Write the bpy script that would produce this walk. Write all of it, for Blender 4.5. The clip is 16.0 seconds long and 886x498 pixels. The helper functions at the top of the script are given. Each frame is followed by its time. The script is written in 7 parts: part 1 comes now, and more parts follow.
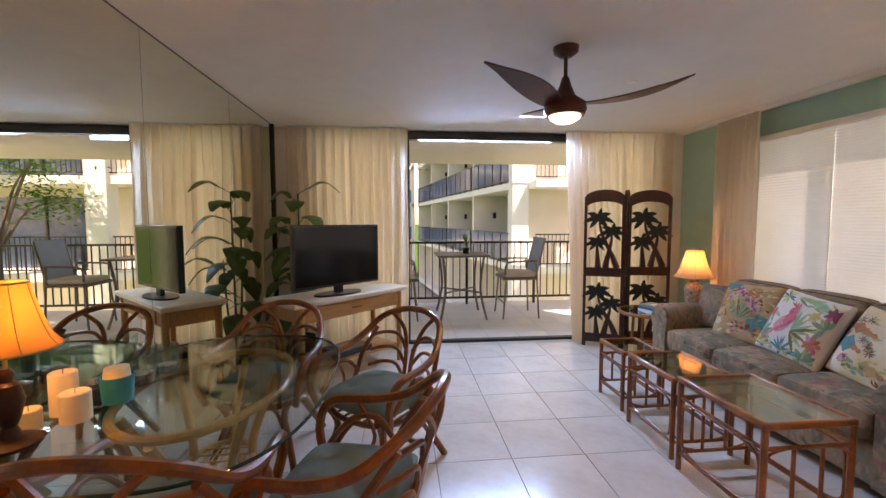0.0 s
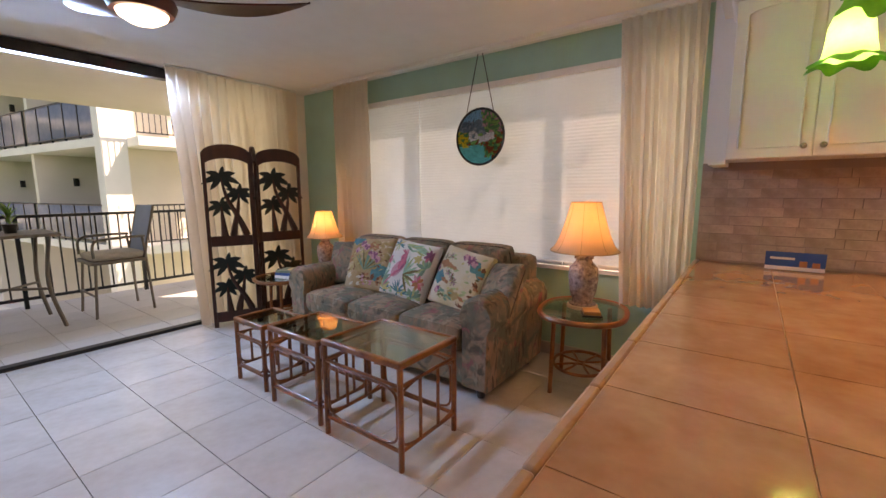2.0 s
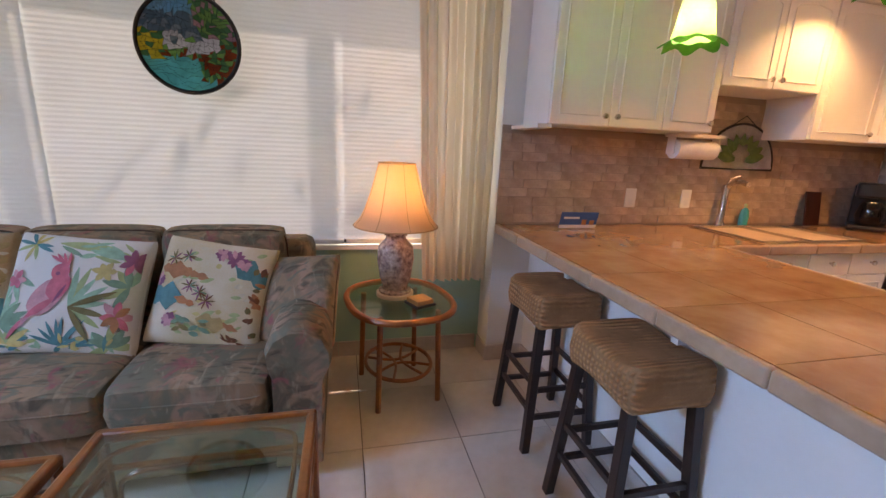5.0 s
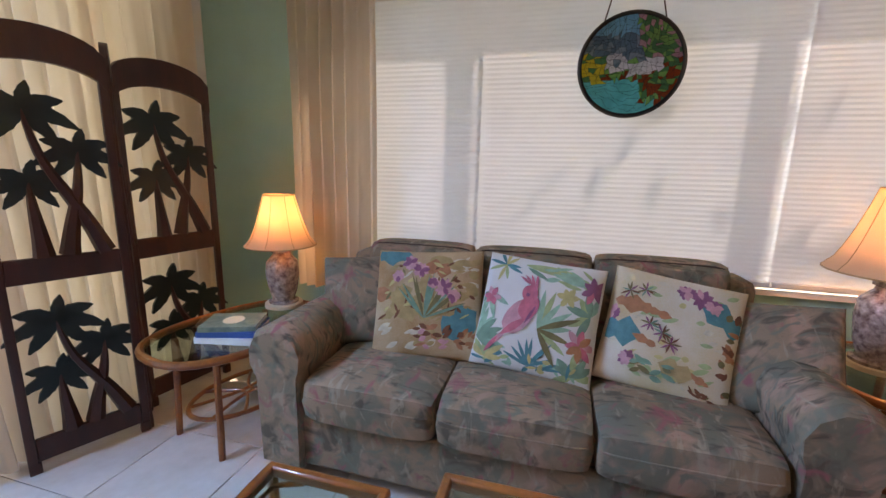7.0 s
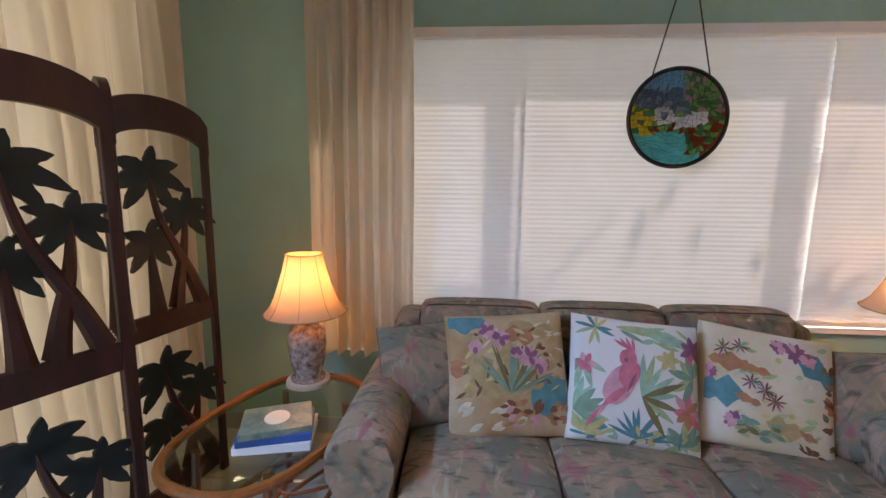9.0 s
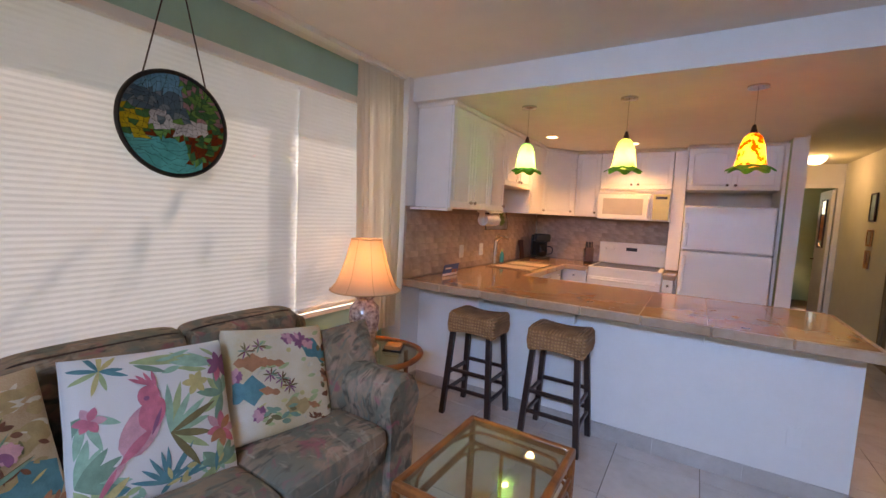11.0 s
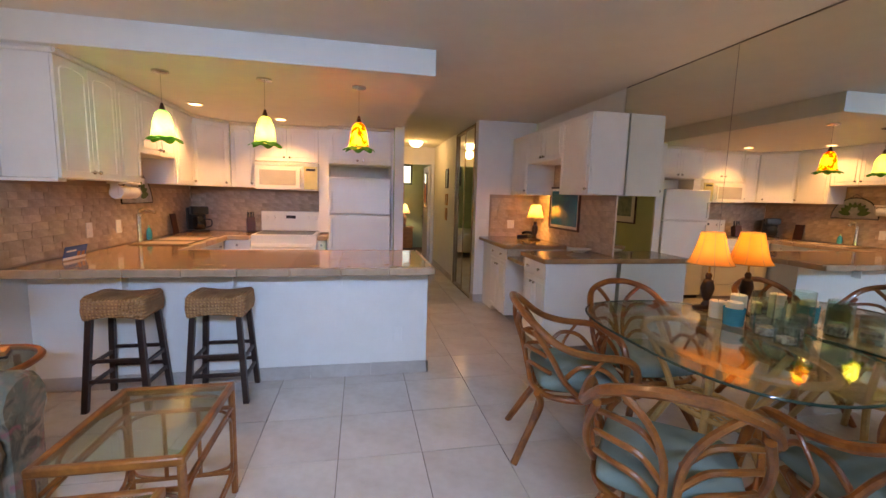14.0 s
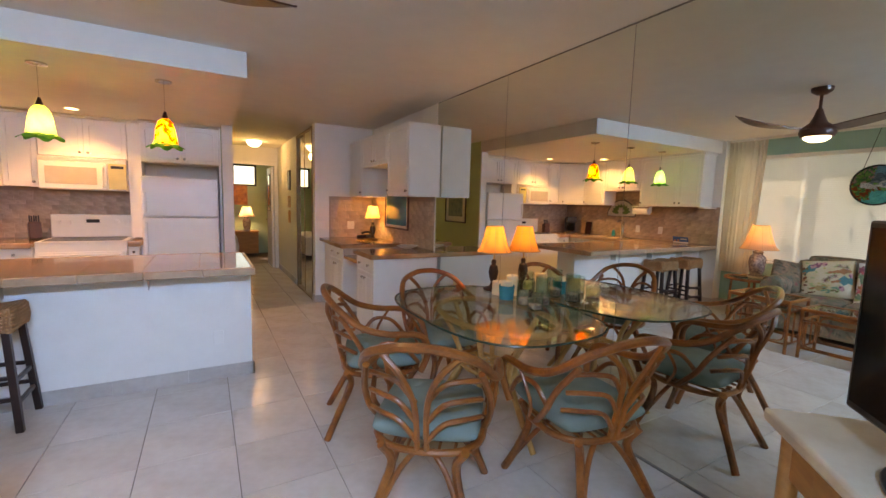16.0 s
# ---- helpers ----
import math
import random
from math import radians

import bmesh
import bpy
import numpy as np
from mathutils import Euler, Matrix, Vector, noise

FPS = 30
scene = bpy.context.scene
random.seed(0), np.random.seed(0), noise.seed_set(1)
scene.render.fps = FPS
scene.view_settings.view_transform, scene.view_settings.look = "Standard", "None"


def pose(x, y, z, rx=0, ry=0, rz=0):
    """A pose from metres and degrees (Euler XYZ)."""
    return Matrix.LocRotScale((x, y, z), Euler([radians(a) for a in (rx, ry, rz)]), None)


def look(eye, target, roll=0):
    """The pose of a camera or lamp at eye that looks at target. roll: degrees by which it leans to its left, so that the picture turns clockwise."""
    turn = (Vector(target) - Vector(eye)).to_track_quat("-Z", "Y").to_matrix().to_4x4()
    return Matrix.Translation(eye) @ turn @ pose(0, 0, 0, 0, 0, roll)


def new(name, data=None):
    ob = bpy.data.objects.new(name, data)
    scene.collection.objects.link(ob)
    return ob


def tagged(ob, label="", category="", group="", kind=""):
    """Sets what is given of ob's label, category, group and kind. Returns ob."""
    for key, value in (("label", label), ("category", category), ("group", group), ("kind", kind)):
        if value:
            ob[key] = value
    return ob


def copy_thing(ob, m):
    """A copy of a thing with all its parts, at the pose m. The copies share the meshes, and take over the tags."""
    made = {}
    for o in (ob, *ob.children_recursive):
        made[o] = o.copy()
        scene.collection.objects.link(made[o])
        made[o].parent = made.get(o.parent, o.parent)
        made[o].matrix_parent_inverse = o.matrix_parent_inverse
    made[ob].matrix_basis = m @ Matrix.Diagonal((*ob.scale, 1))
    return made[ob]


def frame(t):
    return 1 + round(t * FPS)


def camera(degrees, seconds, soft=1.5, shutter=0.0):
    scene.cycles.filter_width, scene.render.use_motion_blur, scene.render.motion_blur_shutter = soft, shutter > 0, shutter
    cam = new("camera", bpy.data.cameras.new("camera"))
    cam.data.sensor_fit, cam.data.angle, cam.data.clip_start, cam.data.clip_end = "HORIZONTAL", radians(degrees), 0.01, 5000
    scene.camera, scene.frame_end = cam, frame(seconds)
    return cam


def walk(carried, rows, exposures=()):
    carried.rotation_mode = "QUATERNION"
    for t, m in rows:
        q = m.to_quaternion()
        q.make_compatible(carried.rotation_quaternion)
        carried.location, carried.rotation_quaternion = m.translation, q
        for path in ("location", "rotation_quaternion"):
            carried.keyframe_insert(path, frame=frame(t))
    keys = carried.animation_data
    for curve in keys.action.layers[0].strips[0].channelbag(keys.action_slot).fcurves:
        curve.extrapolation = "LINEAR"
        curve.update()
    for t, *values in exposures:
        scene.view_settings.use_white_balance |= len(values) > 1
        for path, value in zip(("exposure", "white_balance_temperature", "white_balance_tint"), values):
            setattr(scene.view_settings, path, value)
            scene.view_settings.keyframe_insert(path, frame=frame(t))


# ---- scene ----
cam = camera(93.8, 16.0)
EXPO = 1.12
PATH = [
    (0, (1.319, 1.963, 1.431), (1.52, 3.948, 1.294), -0.1),
    (0.5, (1.362, 1.979, 1.425), (2.005, 3.864, 1.24), 0.3),
    (1, (1.408, 1.989, 1.416), (2.414, 3.704, 1.199), 0.4),
    (1.5, (1.488, 2.112, 1.38), (2.804, 3.596, 1.125), 0.4),
    (2, (1.567, 2.329, 1.327), (3.158, 3.51, 1.047), -0.3),
    (2.5, (1.595, 2.608, 1.332), (3.413, 3.326, 0.909), -0.5),
    (3, (1.683, 2.797, 1.286), (3.603, 3.046, 0.787), 0.3),
    (5.5, (2.24, 3.735, 1.334), (4.125, 3.256, 0.867), 2.6),
    (6, (2.264, 4.032, 1.327), (4.203, 3.924, 0.85), 1.8),
    (6.5, (2.323, 4.24, 1.317), (4.249, 4.506, 0.848), 1.3),
    (7, (2.389, 4.466, 1.285), (4.283, 4.98, 0.896), 1.3),
    (7.5, (2.422, 4.68, 1.361), (4.278, 5.324, 0.986), 0.7),
    (8, (2.407, 4.908, 1.391), (4.264, 5.567, 1.052), -0.1),
    (10.5, (2.632, 5.21, 1.45), (4.065, 3.827, 1.263), 3.1),
    (11, (2.554, 5.16, 1.43), (3.596, 3.462, 1.258), 2.8),
    (11.5, (2.535, 5.177, 1.427), (3.209, 3.301, 1.257), 2.4),
    (12, (2.552, 5.201, 1.43), (2.91, 3.241, 1.252), 1.7),
    (12.5, (2.5, 5.226, 1.437), (2.603, 3.238, 1.242), 1.4),
    (13, (2.389, 5.317, 1.434), (2.303, 3.331, 1.219), 1.2),
    (13.5, (2.327, 5.427, 1.427), (2.071, 3.457, 1.195), 1.5),
    (14, (2.316, 5.539, 1.42), (1.925, 3.593, 1.172), 1.6),
    (14.5, (2.213, 5.661, 1.419), (1.672, 3.751, 1.18), 1.5),
    (15, (2.109, 5.774, 1.412), (1.379, 3.925, 1.186), 1.6),
    (15.5, (2.094, 5.835, 1.425), (1.211, 4.054, 1.204), 1.6),
    (16, (2.083, 5.91, 1.406), (1.094, 4.184, 1.192), 1.6),
]
walk(cam, [(t, look(eye, target, roll)) for t, eye, target, roll in PATH], [(0, EXPO + 0.16, 9300, 33), (2.5, EXPO - 0.06, 9100, 32), (5.5, EXPO, 8100, 30), (8, EXPO + 0.05, 8000, 30), (10.5, EXPO - 0.1, 8200, 32), (12.5, EXPO - 0.03, 8800, 29), (14.5, EXPO + 0.19, 9000, 26), (16, EXPO + 0.22, 9300, 26)])

# ---- world, sun and lamps ----
SUN_EL, SUN_AZ = radians(50), radians(142)
world = bpy.data.worlds.new("sky")
scene.world = world
world.use_nodes = True
wn = world.node_tree.nodes
sky = wn.new("ShaderNodeTexSky")
sky.sky_type, sky.sun_disc, sky.sun_elevation, sky.sun_rotation = "NISHITA", False, SUN_EL, SUN_AZ
world.node_tree.links.new(sky.outputs[0], wn["Background"].inputs[0])
wn["Background"].inputs[1].default_value = 0.15


def lamp(name, kind, energy, colour, m, **more):
    data = bpy.data.lights.new(name, kind)
    data.energy, data.color = energy, colour
    for key, value in more.items():
        if key == "size":
            data.size = value
        elif key == "size_y":
            data.shape, data.size_y = "RECTANGLE", value
        elif key == "angle":
            data.angle = value
        elif key == "radius":
            data.shadow_soft_size = value
        elif key == "spread":
            data.spread = radians(value)
        elif key == "spot":
            data.spot_size, data.spot_blend = radians(value), 0.6
    ob = new(name, data)
    ob.matrix_world = m
    return ob


SUN_DIR = Vector((math.sin(SUN_AZ) * math.cos(SUN_EL), math.cos(SUN_AZ) * math.cos(SUN_EL), math.sin(SUN_EL)))
lamp("sun", "SUN", 5.0, (1, 0.95, 0.86), look(SUN_DIR * 30, (0, 0, 0)), angle=radians(0.6))
WARM, AMBER = (1.0, 0.72, 0.42), (1.0, 0.56, 0.22)
# Added blue strip lamps at the door header, in place of sky light.
lamp("door_sky_fill", "AREA", 38, (0.24, 0.51, 1), look((2.33, 6.835, 2.375), (2.42, 4.8, 0.7)), size=1.6, size_y=0.05, spread=130)
lamp("door_sky_fill", "AREA", 12, (0.22, 0.48, 1), look((2.33, 6.84, 2.322), (2.60, 3.2, 1.5)), size=1.6, size_y=0.045, spread=76)
# Added lamps outside the fixed panes, hidden by the curtains, make the cloth glow.
lamp("pane_sky_fill", "AREA", 2.2, (1, 0.93, 0.86), look((0.88, 6.84, 1.25), (0.88, 4, 1.25)), size=0.9, size_y=2.1)
lamp("pane_sky_fill", "AREA", 2.0, (1, 0.93, 0.86), look((3.82, 6.84, 1.25), (3.82, 4, 1.25)), size=0.9, size_y=2.1)
# Added lamp between window glass and blind, boosts the light into the room.
lamp("window_sky_fill", "AREA", 7.2, (0.95, 0.97, 1), look((4.72, 4.2, 1.5), (2, 4.2, 1.4)), size=2.9, size_y=1.4)


# ---- building helpers ----
def thing(name, x, y, z=0, rz=0, label="", category="", group="", kind=""):
    ob = new(name)
    ob.matrix_basis = pose(x, y, z, 0, 0, rz)
    return tagged(ob, label, category, group, kind)


def part(name, bm, material, parent=None, label="", smooth=True, kind="", category="", bevel=0.0):
    me = bpy.data.meshes.new(name)
    bm.normal_update()
    bm.to_mesh(me)
    bm.free()
    me.materials.append(material)
    if smooth:
        me.shade_auto_smooth(angle=0.7) if hasattr(me, "shade_auto_smooth") else me.shade_smooth()
    ob = new(name, me)
    ob.parent = parent
    if smooth:
        for p in me.polygons:
            p.use_smooth = True
        me.set_sharp_from_angle(angle=0.7)
    if bevel:
        mod = ob.modifiers.new("bevel", "BEVEL")
        mod.width, mod.segments, mod.limit_method = bevel, 2, "ANGLE"
    return tagged(ob, label, category, "", kind)


def box(bm, x0, y0, z0, x1, y1, z1):
    x0, x1 = min(x0, x1), max(x0, x1)
    y0, y1 = min(y0, y1), max(y0, y1)
    z0, z1 = min(z0, z1), max(z0, z1)
    v = [bm.verts.new(p) for p in ((x0, y0, z0), (x1, y0, z0), (x1, y1, z0), (x0, y1, z0), (x0, y0, z1), (x1, y0, z1), (x1, y1, z1), (x0, y1, z1))]
    for f in ((3, 2, 1, 0), (4, 5, 6, 7), (0, 1, 5, 4), (1, 2, 6, 5), (2, 3, 7, 6), (3, 0, 4, 7)):
        bm.faces.new([v[i] for i in f])
    return v


def boxes(*rows):
    bm = bmesh.new()
    for r in rows:
        box(bm, *r)
    return bm


def curve_points(pts, n=6, closed=False):
    """Catmull-Rom through the points."""
    P = [Vector(p) for p in pts]
    out, m = [], len(P)
    for i in range(m if closed else m - 1):
        a, b, c, d = (P[(i + k) % m] if closed else P[min(max(i + k, 0), m - 1)] for k in (-1, 0, 1, 2))
        for j in range(n):
            t = j / n
            out.append(0.5 * (2 * b + (c - a) * t + (2 * a - 5 * b + 4 * c - d) * t * t + (3 * b - a - 3 * c + d) * t ** 3))
    if not closed:
        out.append(P[-1])
    return out


def tube(bm, pts, r, n=8, closed=False, r2=None):
    pts = [Vector(p) for p in pts]
    m, rings, up = len(pts), [], None
    for i, p in enumerate(pts):
        a = pts[(i - 1) % m] if closed or i else p
        b = pts[(i + 1) % m] if closed or i < m - 1 else p
        d = (b - a).normalized()
        if up is None:
            up = d.orthogonal().normalized()
        up = (up - d * up.dot(d)).normalized()
        side = d.cross(up)
        rr = r if r2 is None else r + (r2 - r) * i / (m - 1)
        rings.append([bm.verts.new(p + (up * math.cos(q) + side * math.sin(q)) * rr) for q in (2 * math.pi * k / n for k in range(n))])
    for i in range(m if closed else m - 1):
        A, B = rings[i], rings[(i + 1) % m]
        off = 0
        if closed and i == m - 1:
            off = min(range(n), key=lambda o: (A[0].co - B[o].co).length)
        for k in range(n):
            bm.faces.new((A[k], A[(k + 1) % n], B[(k + 1 + off) % n], B[(k + off) % n]))
    if not closed:
        bm.faces.new(rings[0][::-1])
        bm.faces.new(rings[-1])
    return bm


def lathe(bm, prof, n=24, c=(0, 0), sx=1.0, sy=1.0, wave=0.0, waves=0):
    rings = []
    for r, z in prof:
        if r < 1e-5:
            rings.append([bm.verts.new((c[0], c[1], z))])
            continue
        rings.append([bm.verts.new((c[0] + r * sx * math.cos(q), c[1] + r * sy * math.sin(q), z)) for q in (2 * math.pi * k / n for k in range(n))])
    for A, B in zip(rings, rings[1:]):
        for k in range(n):
            if len(A) == 1:
                bm.faces.new((A[0], B[(k + 1) % n], B[k]))
            elif len(B) == 1:
                bm.faces.new((A[k], A[(k + 1) % n], B[0]))
            else:
                bm.faces.new((A[k], A[(k + 1) % n], B[(k + 1) % n], B[k]))
    return bm


def slab(bm, outline, z0, z1):
    """A plate with a convex outline of (x, y)."""
    lo = [bm.verts.new((x, y, z0)) for x, y in outline]
    hi = [bm.verts.new((x, y, z1)) for x, y in outline]
    n = len(lo)
    bm.faces.new(lo[::-1])
    bm.faces.new(hi)
    for i in range(n):
        bm.faces.new((lo[i], lo[(i + 1) % n], hi[(i + 1) % n], hi[i]))
    return bm


def cushion(bm, w, d, h, n=14, p=4.0, puff=0.35, tuft=0.0):
    """A soft block about the origin, w by d by h: a rounded body that bulges at its middle."""
    grid = {}
    for s in (1, -1):
        for i in range(n + 1):
            for j in range(n + 1):
                u, v = (math.copysign(1 - (1 - abs(q)) ** 1.6, q) for q in (2 * i / n - 1, 2 * j / n - 1))
                edge = max(0.0, 1 - abs(u) ** p) ** (1 / p) * max(0.0, 1 - abs(v) ** p) ** (1 / p)
                mid = (1 - u * u) * (1 - v * v)
                z = h / 2 * (edge * (1 - puff) + puff * mid ** 0.5)
                pinch = 1 - (0.04 * (u * u + v * v - u * u * v * v * 2) if puff >= 0.5 else 0.05 * (u * v) ** 4)
                if tuft:
                    z -= tuft * sum(math.exp(-((u - a) ** 2 + (v - b) ** 2) / 0.02) for a in (-0.45, 0.45) for b in (-0.45, 0.45))
                if s < 0 and (i in (0, n) or j in (0, n)):
                    grid[s, i, j] = grid[1, i, j]
                else:
                    grid[s, i, j] = bm.verts.new((u * w / 2 * pinch, v * d / 2 * pinch, s * z if not (i in (0, n) or j in (0, n)) else 0))
    for s in (1, -1):
        for i in range(n):
            for j in range(n):
                q = [grid[s, i, j], grid[s, i + 1, j], grid[s, i + 1, j + 1], grid[s, i, j + 1]]
                bm.faces.new(q if s > 0 else q[::-1])
    return bm


def moved(bm, m):
    bmesh.ops.transform(bm, matrix=m, verts=bm.verts)
    return bm


def ellipse(cx, cy, rx, ry, n=32, p=2.0):
    out = []
    for k in range(n):
        q = 2 * math.pi * k / n
        c, s = math.cos(q), math.sin(q)
        out.append((cx + rx * math.copysign(abs(c) ** (2 / p), c), cy + ry * math.copysign(abs(s) ** (2 / p), s)))
    return out


# ---- materials ----
def mat(name, a, b=None, rough=0.5, metal=0.0, scale=6.0, fine=60.0, bump=0.1, stretch=(1, 1, 1), spec=0.5, trans=0.0, coat=0.0, vary=0.0):
    m = bpy.data.materials.new(name)
    m.use_nodes = True
    nt = m.node_tree
    N, K = nt.nodes, nt.links
    bs = N["Principled BSDF"]
    co, mp = N.new("ShaderNodeTexCoord"), N.new("ShaderNodeMapping")
    mp.inputs["Scale"].default_value = stretch
    K.new(co.outputs["Object"], mp.inputs[0])
    n1, n2 = N.new("ShaderNodeTexNoise"), N.new("ShaderNodeTexNoise")
    n1.inputs["Scale"].default_value, n2.inputs["Scale"].default_value = scale, fine
    n1.inputs["Detail"].default_value, n2.inputs["Detail"].default_value = 4, 3
    for n in (n1, n2):
        K.new(mp.outputs[0], n.inputs["Vector"])
    add = N.new("ShaderNodeMath")
    add.operation = "MULTIPLY_ADD"
    K.new(n2.outputs[0], add.inputs[0])
    add.inputs[1].default_value = 0.35
    K.new(n1.outputs[0], add.inputs[2])
    rng = N.new("ShaderNodeMapRange")
    rng.inputs["From Min"].default_value, rng.inputs["From Max"].default_value = 0.45, 0.9
    K.new(add.outputs[0], rng.inputs[0])
    mix = N.new("ShaderNodeMix")
    mix.data_type = "RGBA"
    mix.inputs[6].default_value = (*a, 1)
    mix.inputs[7].default_value = (*(b or tuple(c * 0.85 for c in a)), 1)
    K.new(rng.outputs[0], mix.inputs[0])
    out = mix.outputs[2]
    if vary:
        info, hsv = N.new("ShaderNodeObjectInfo"), N.new("ShaderNodeHueSaturation")
        vr = N.new("ShaderNodeMapRange")
        vr.inputs["To Min"].default_value, vr.inputs["To Max"].default_value = 1 - vary, 1 + vary
        K.new(info.outputs["Random"], vr.inputs[0])
        K.new(vr.outputs[0], hsv.inputs["Value"])
        K.new(out, hsv.inputs["Color"])
        out = hsv.outputs[0]
    K.new(out, bs.inputs["Base Color"])
    bs.inputs["Roughness"].default_value = rough
    bs.inputs["Metallic"].default_value = metal
    bs.inputs["Specular IOR Level"].default_value = spec
    bs.inputs["Transmission Weight"].default_value = trans
    bs.inputs["Coat Weight"].default_value = coat
    if bump:
        bp = N.new("ShaderNodeBump")
        bp.inputs["Strength"].default_value = bump
        bp.inputs["Distance"].default_value = 0.003
        K.new(n2.outputs[0], bp.inputs["Height"])
        K.new(bp.outputs[0], bs.inputs["Normal"])
    return m


def cloth(name, a, b, through_share=0.5, rough=0.9, scale=5, fine=300):
    """A thin cloth that lets part of the light through."""
    m = mat(name, a, b, rough, scale=scale, fine=fine, bump=0.15, spec=0.1)
    N, K = m.node_tree.nodes, m.node_tree.links
    bs, out = N["Principled BSDF"], N["Material Output"]
    tr, mx = N.new("ShaderNodeBsdfTranslucent"), N.new("ShaderNodeMixShader")
    K.new(bs.inputs["Base Color"].links[0].from_socket, tr.inputs[0])
    mx.inputs[0].default_value = through_share
    K.new(bs.outputs[0], mx.inputs[1])
    K.new(tr.outputs[0], mx.inputs[2])
    K.new(mx.outputs[0], out.inputs[0])
    return m


def glow(name, colour, strength, base=(0.8, 0.8, 0.8)):
    m = bpy.data.materials.new(name)
    m.use_nodes = True
    bs = m.node_tree.nodes["Principled BSDF"]
    bs.inputs["Base Color"].default_value = (*base, 1)
    bs.inputs["Emission Color"].default_value = (*colour, 1)
    bs.inputs["Emission Strength"].default_value = strength
    return m


def glass(name, colour=(0.9, 0.97, 0.94), rough=0.0):
    """Clear sheet glass: see-through, with a mirror gloss that grows at a glancing angle."""
    m = bpy.data.materials.new(name)
    m.use_nodes = True
    N, K = m.node_tree.nodes, m.node_tree.links
    N.remove(N["Principled BSDF"])
    fr, mx, tp, gl = N.new("ShaderNodeLayerWeight"), N.new("ShaderNodeMixShader"), N.new("ShaderNodeBsdfTransparent"), N.new("ShaderNodeBsdfGlossy")
    fr.inputs[0].default_value = 0.5
    pw = N.new("ShaderNodeMath")
    pw.operation = "POWER"
    pw.inputs[1].default_value = 4.0
    ma = N.new("ShaderNodeMath")
    ma.operation = "MULTIPLY_ADD"
    ma.inputs[1].default_value, ma.inputs[2].default_value = 0.8, 0.05
    K.new(fr.outputs["Facing"], pw.inputs[0])
    K.new(pw.outputs[0], ma.inputs[0])
    tp.inputs[0].default_value = (*colour, 1)
    gl.inputs["Roughness"].default_value = rough
    K.new(ma.outputs[0], mx.inputs[0])
    K.new(tp.outputs[0], mx.inputs[1])
    K.new(gl.outputs[0], mx.inputs[2])
    K.new(mx.outputs[0], N["Material Output"].inputs[0])
    return m


M = {}
M["wall"] = mat("wall_paint", (0.80, 0.78, 0.72), (0.76, 0.74, 0.68), 0.75, fine=90, bump=0.12)
M["ceiling"] = mat("ceiling_paint", (0.76, 0.74, 0.67), (0.72, 0.70, 0.63), 0.85, fine=140, bump=0.25)
M["green"] = mat("seafoam_paint", (0.36, 0.60, 0.50), (0.33, 0.56, 0.46), 0.7, fine=90, bump=0.1)
M["hallgreen"] = mat("olive_green_wall_paint", (0.50, 0.56, 0.27), (0.47, 0.53, 0.25), 0.75, fine=90, bump=0.12)
M["seam"] = mat("mirror_seam", (0.20, 0.18, 0.15), (0.25, 0.23, 0.20), 0.5, metal=0.4)
M["tile"] = mat("floor_tile", (0.66, 0.60, 0.54), (0.54, 0.47, 0.40), 0.2, scale=3.5, fine=22, bump=0.02, vary=0.05)
M["grout"] = mat("floor_grout", (0.22, 0.18, 0.15), (0.16, 0.13, 0.11), 0.9, fine=200)
M["basetile"] = mat("base_tile", (0.55, 0.50, 0.45), (0.42, 0.37, 0.32), 0.35, scale=4, fine=30, bump=0.03, vary=0.06)
M["counter"] = mat("counter_tile", (0.37, 0.185, 0.085), (0.50, 0.30, 0.16), 0.12, scale=7, fine=26, bump=0.02, vary=0.05, coat=0.3)
M["counter_grout"] = mat("counter_grout", (0.62, 0.47, 0.32), (0.5, 0.37, 0.25), 0.8, fine=200)
M["splash"] = mat("splash_stone", (0.56, 0.43, 0.32), (0.38, 0.28, 0.20), 0.6, scale=14, fine=80, bump=0.35, vary=0.14)
M["splash_grout"] = mat("splash_grout", (0.40, 0.31, 0.24), (0.34, 0.26, 0.2), 0.9, fine=200)
M["cabinet"] = mat("cabinet_white", (0.82, 0.80, 0.74), (0.78, 0.76, 0.70), 0.4, fine=40, bump=0.02)
M["white"] = mat("appliance_white", (0.84, 0.82, 0.76), (0.80, 0.78, 0.72), 0.3, fine=300, bump=0.05)
M["black"] = mat("black_plastic", (0.012, 0.012, 0.013), (0.02, 0.02, 0.02), 0.3, fine=200, bump=0.03)
M["frame"] = mat("dark_bronze_frame", (0.02, 0.017, 0.015), (0.035, 0.03, 0.025), 0.45, metal=0.3, fine=100)
M["chrome"] = mat("brushed_nickel", (0.62, 0.60, 0.57), (0.5, 0.48, 0.45), 0.25, metal=1.0, fine=200, bump=0.02)
M["gold"] = mat("gold_trim", (0.70, 0.48, 0.18), (0.55, 0.36, 0.12), 0.3, metal=1.0)
M["brass"] = mat("tarnished_brass", (0.26, 0.17, 0.08), (0.18, 0.11, 0.05), 0.4, metal=0.6)
M["edgetile"] = mat("bullnose_tile", (0.52, 0.36, 0.24), (0.40, 0.26, 0.16), 0.3, scale=9, fine=50, bump=0.05, vary=0.08)
M["rattan"] = mat("honey_rattan", (0.40, 0.120, 0.022), (0.15, 0.038, 0.008), 0.33, scale=9, fine=70, bump=0.15, coat=0.3)
M["palerattan"] = mat("pale_rattan", (0.60, 0.36, 0.13), (0.42, 0.22, 0.07), 0.35, scale=9, fine=70, bump=0.15, coat=0.3)
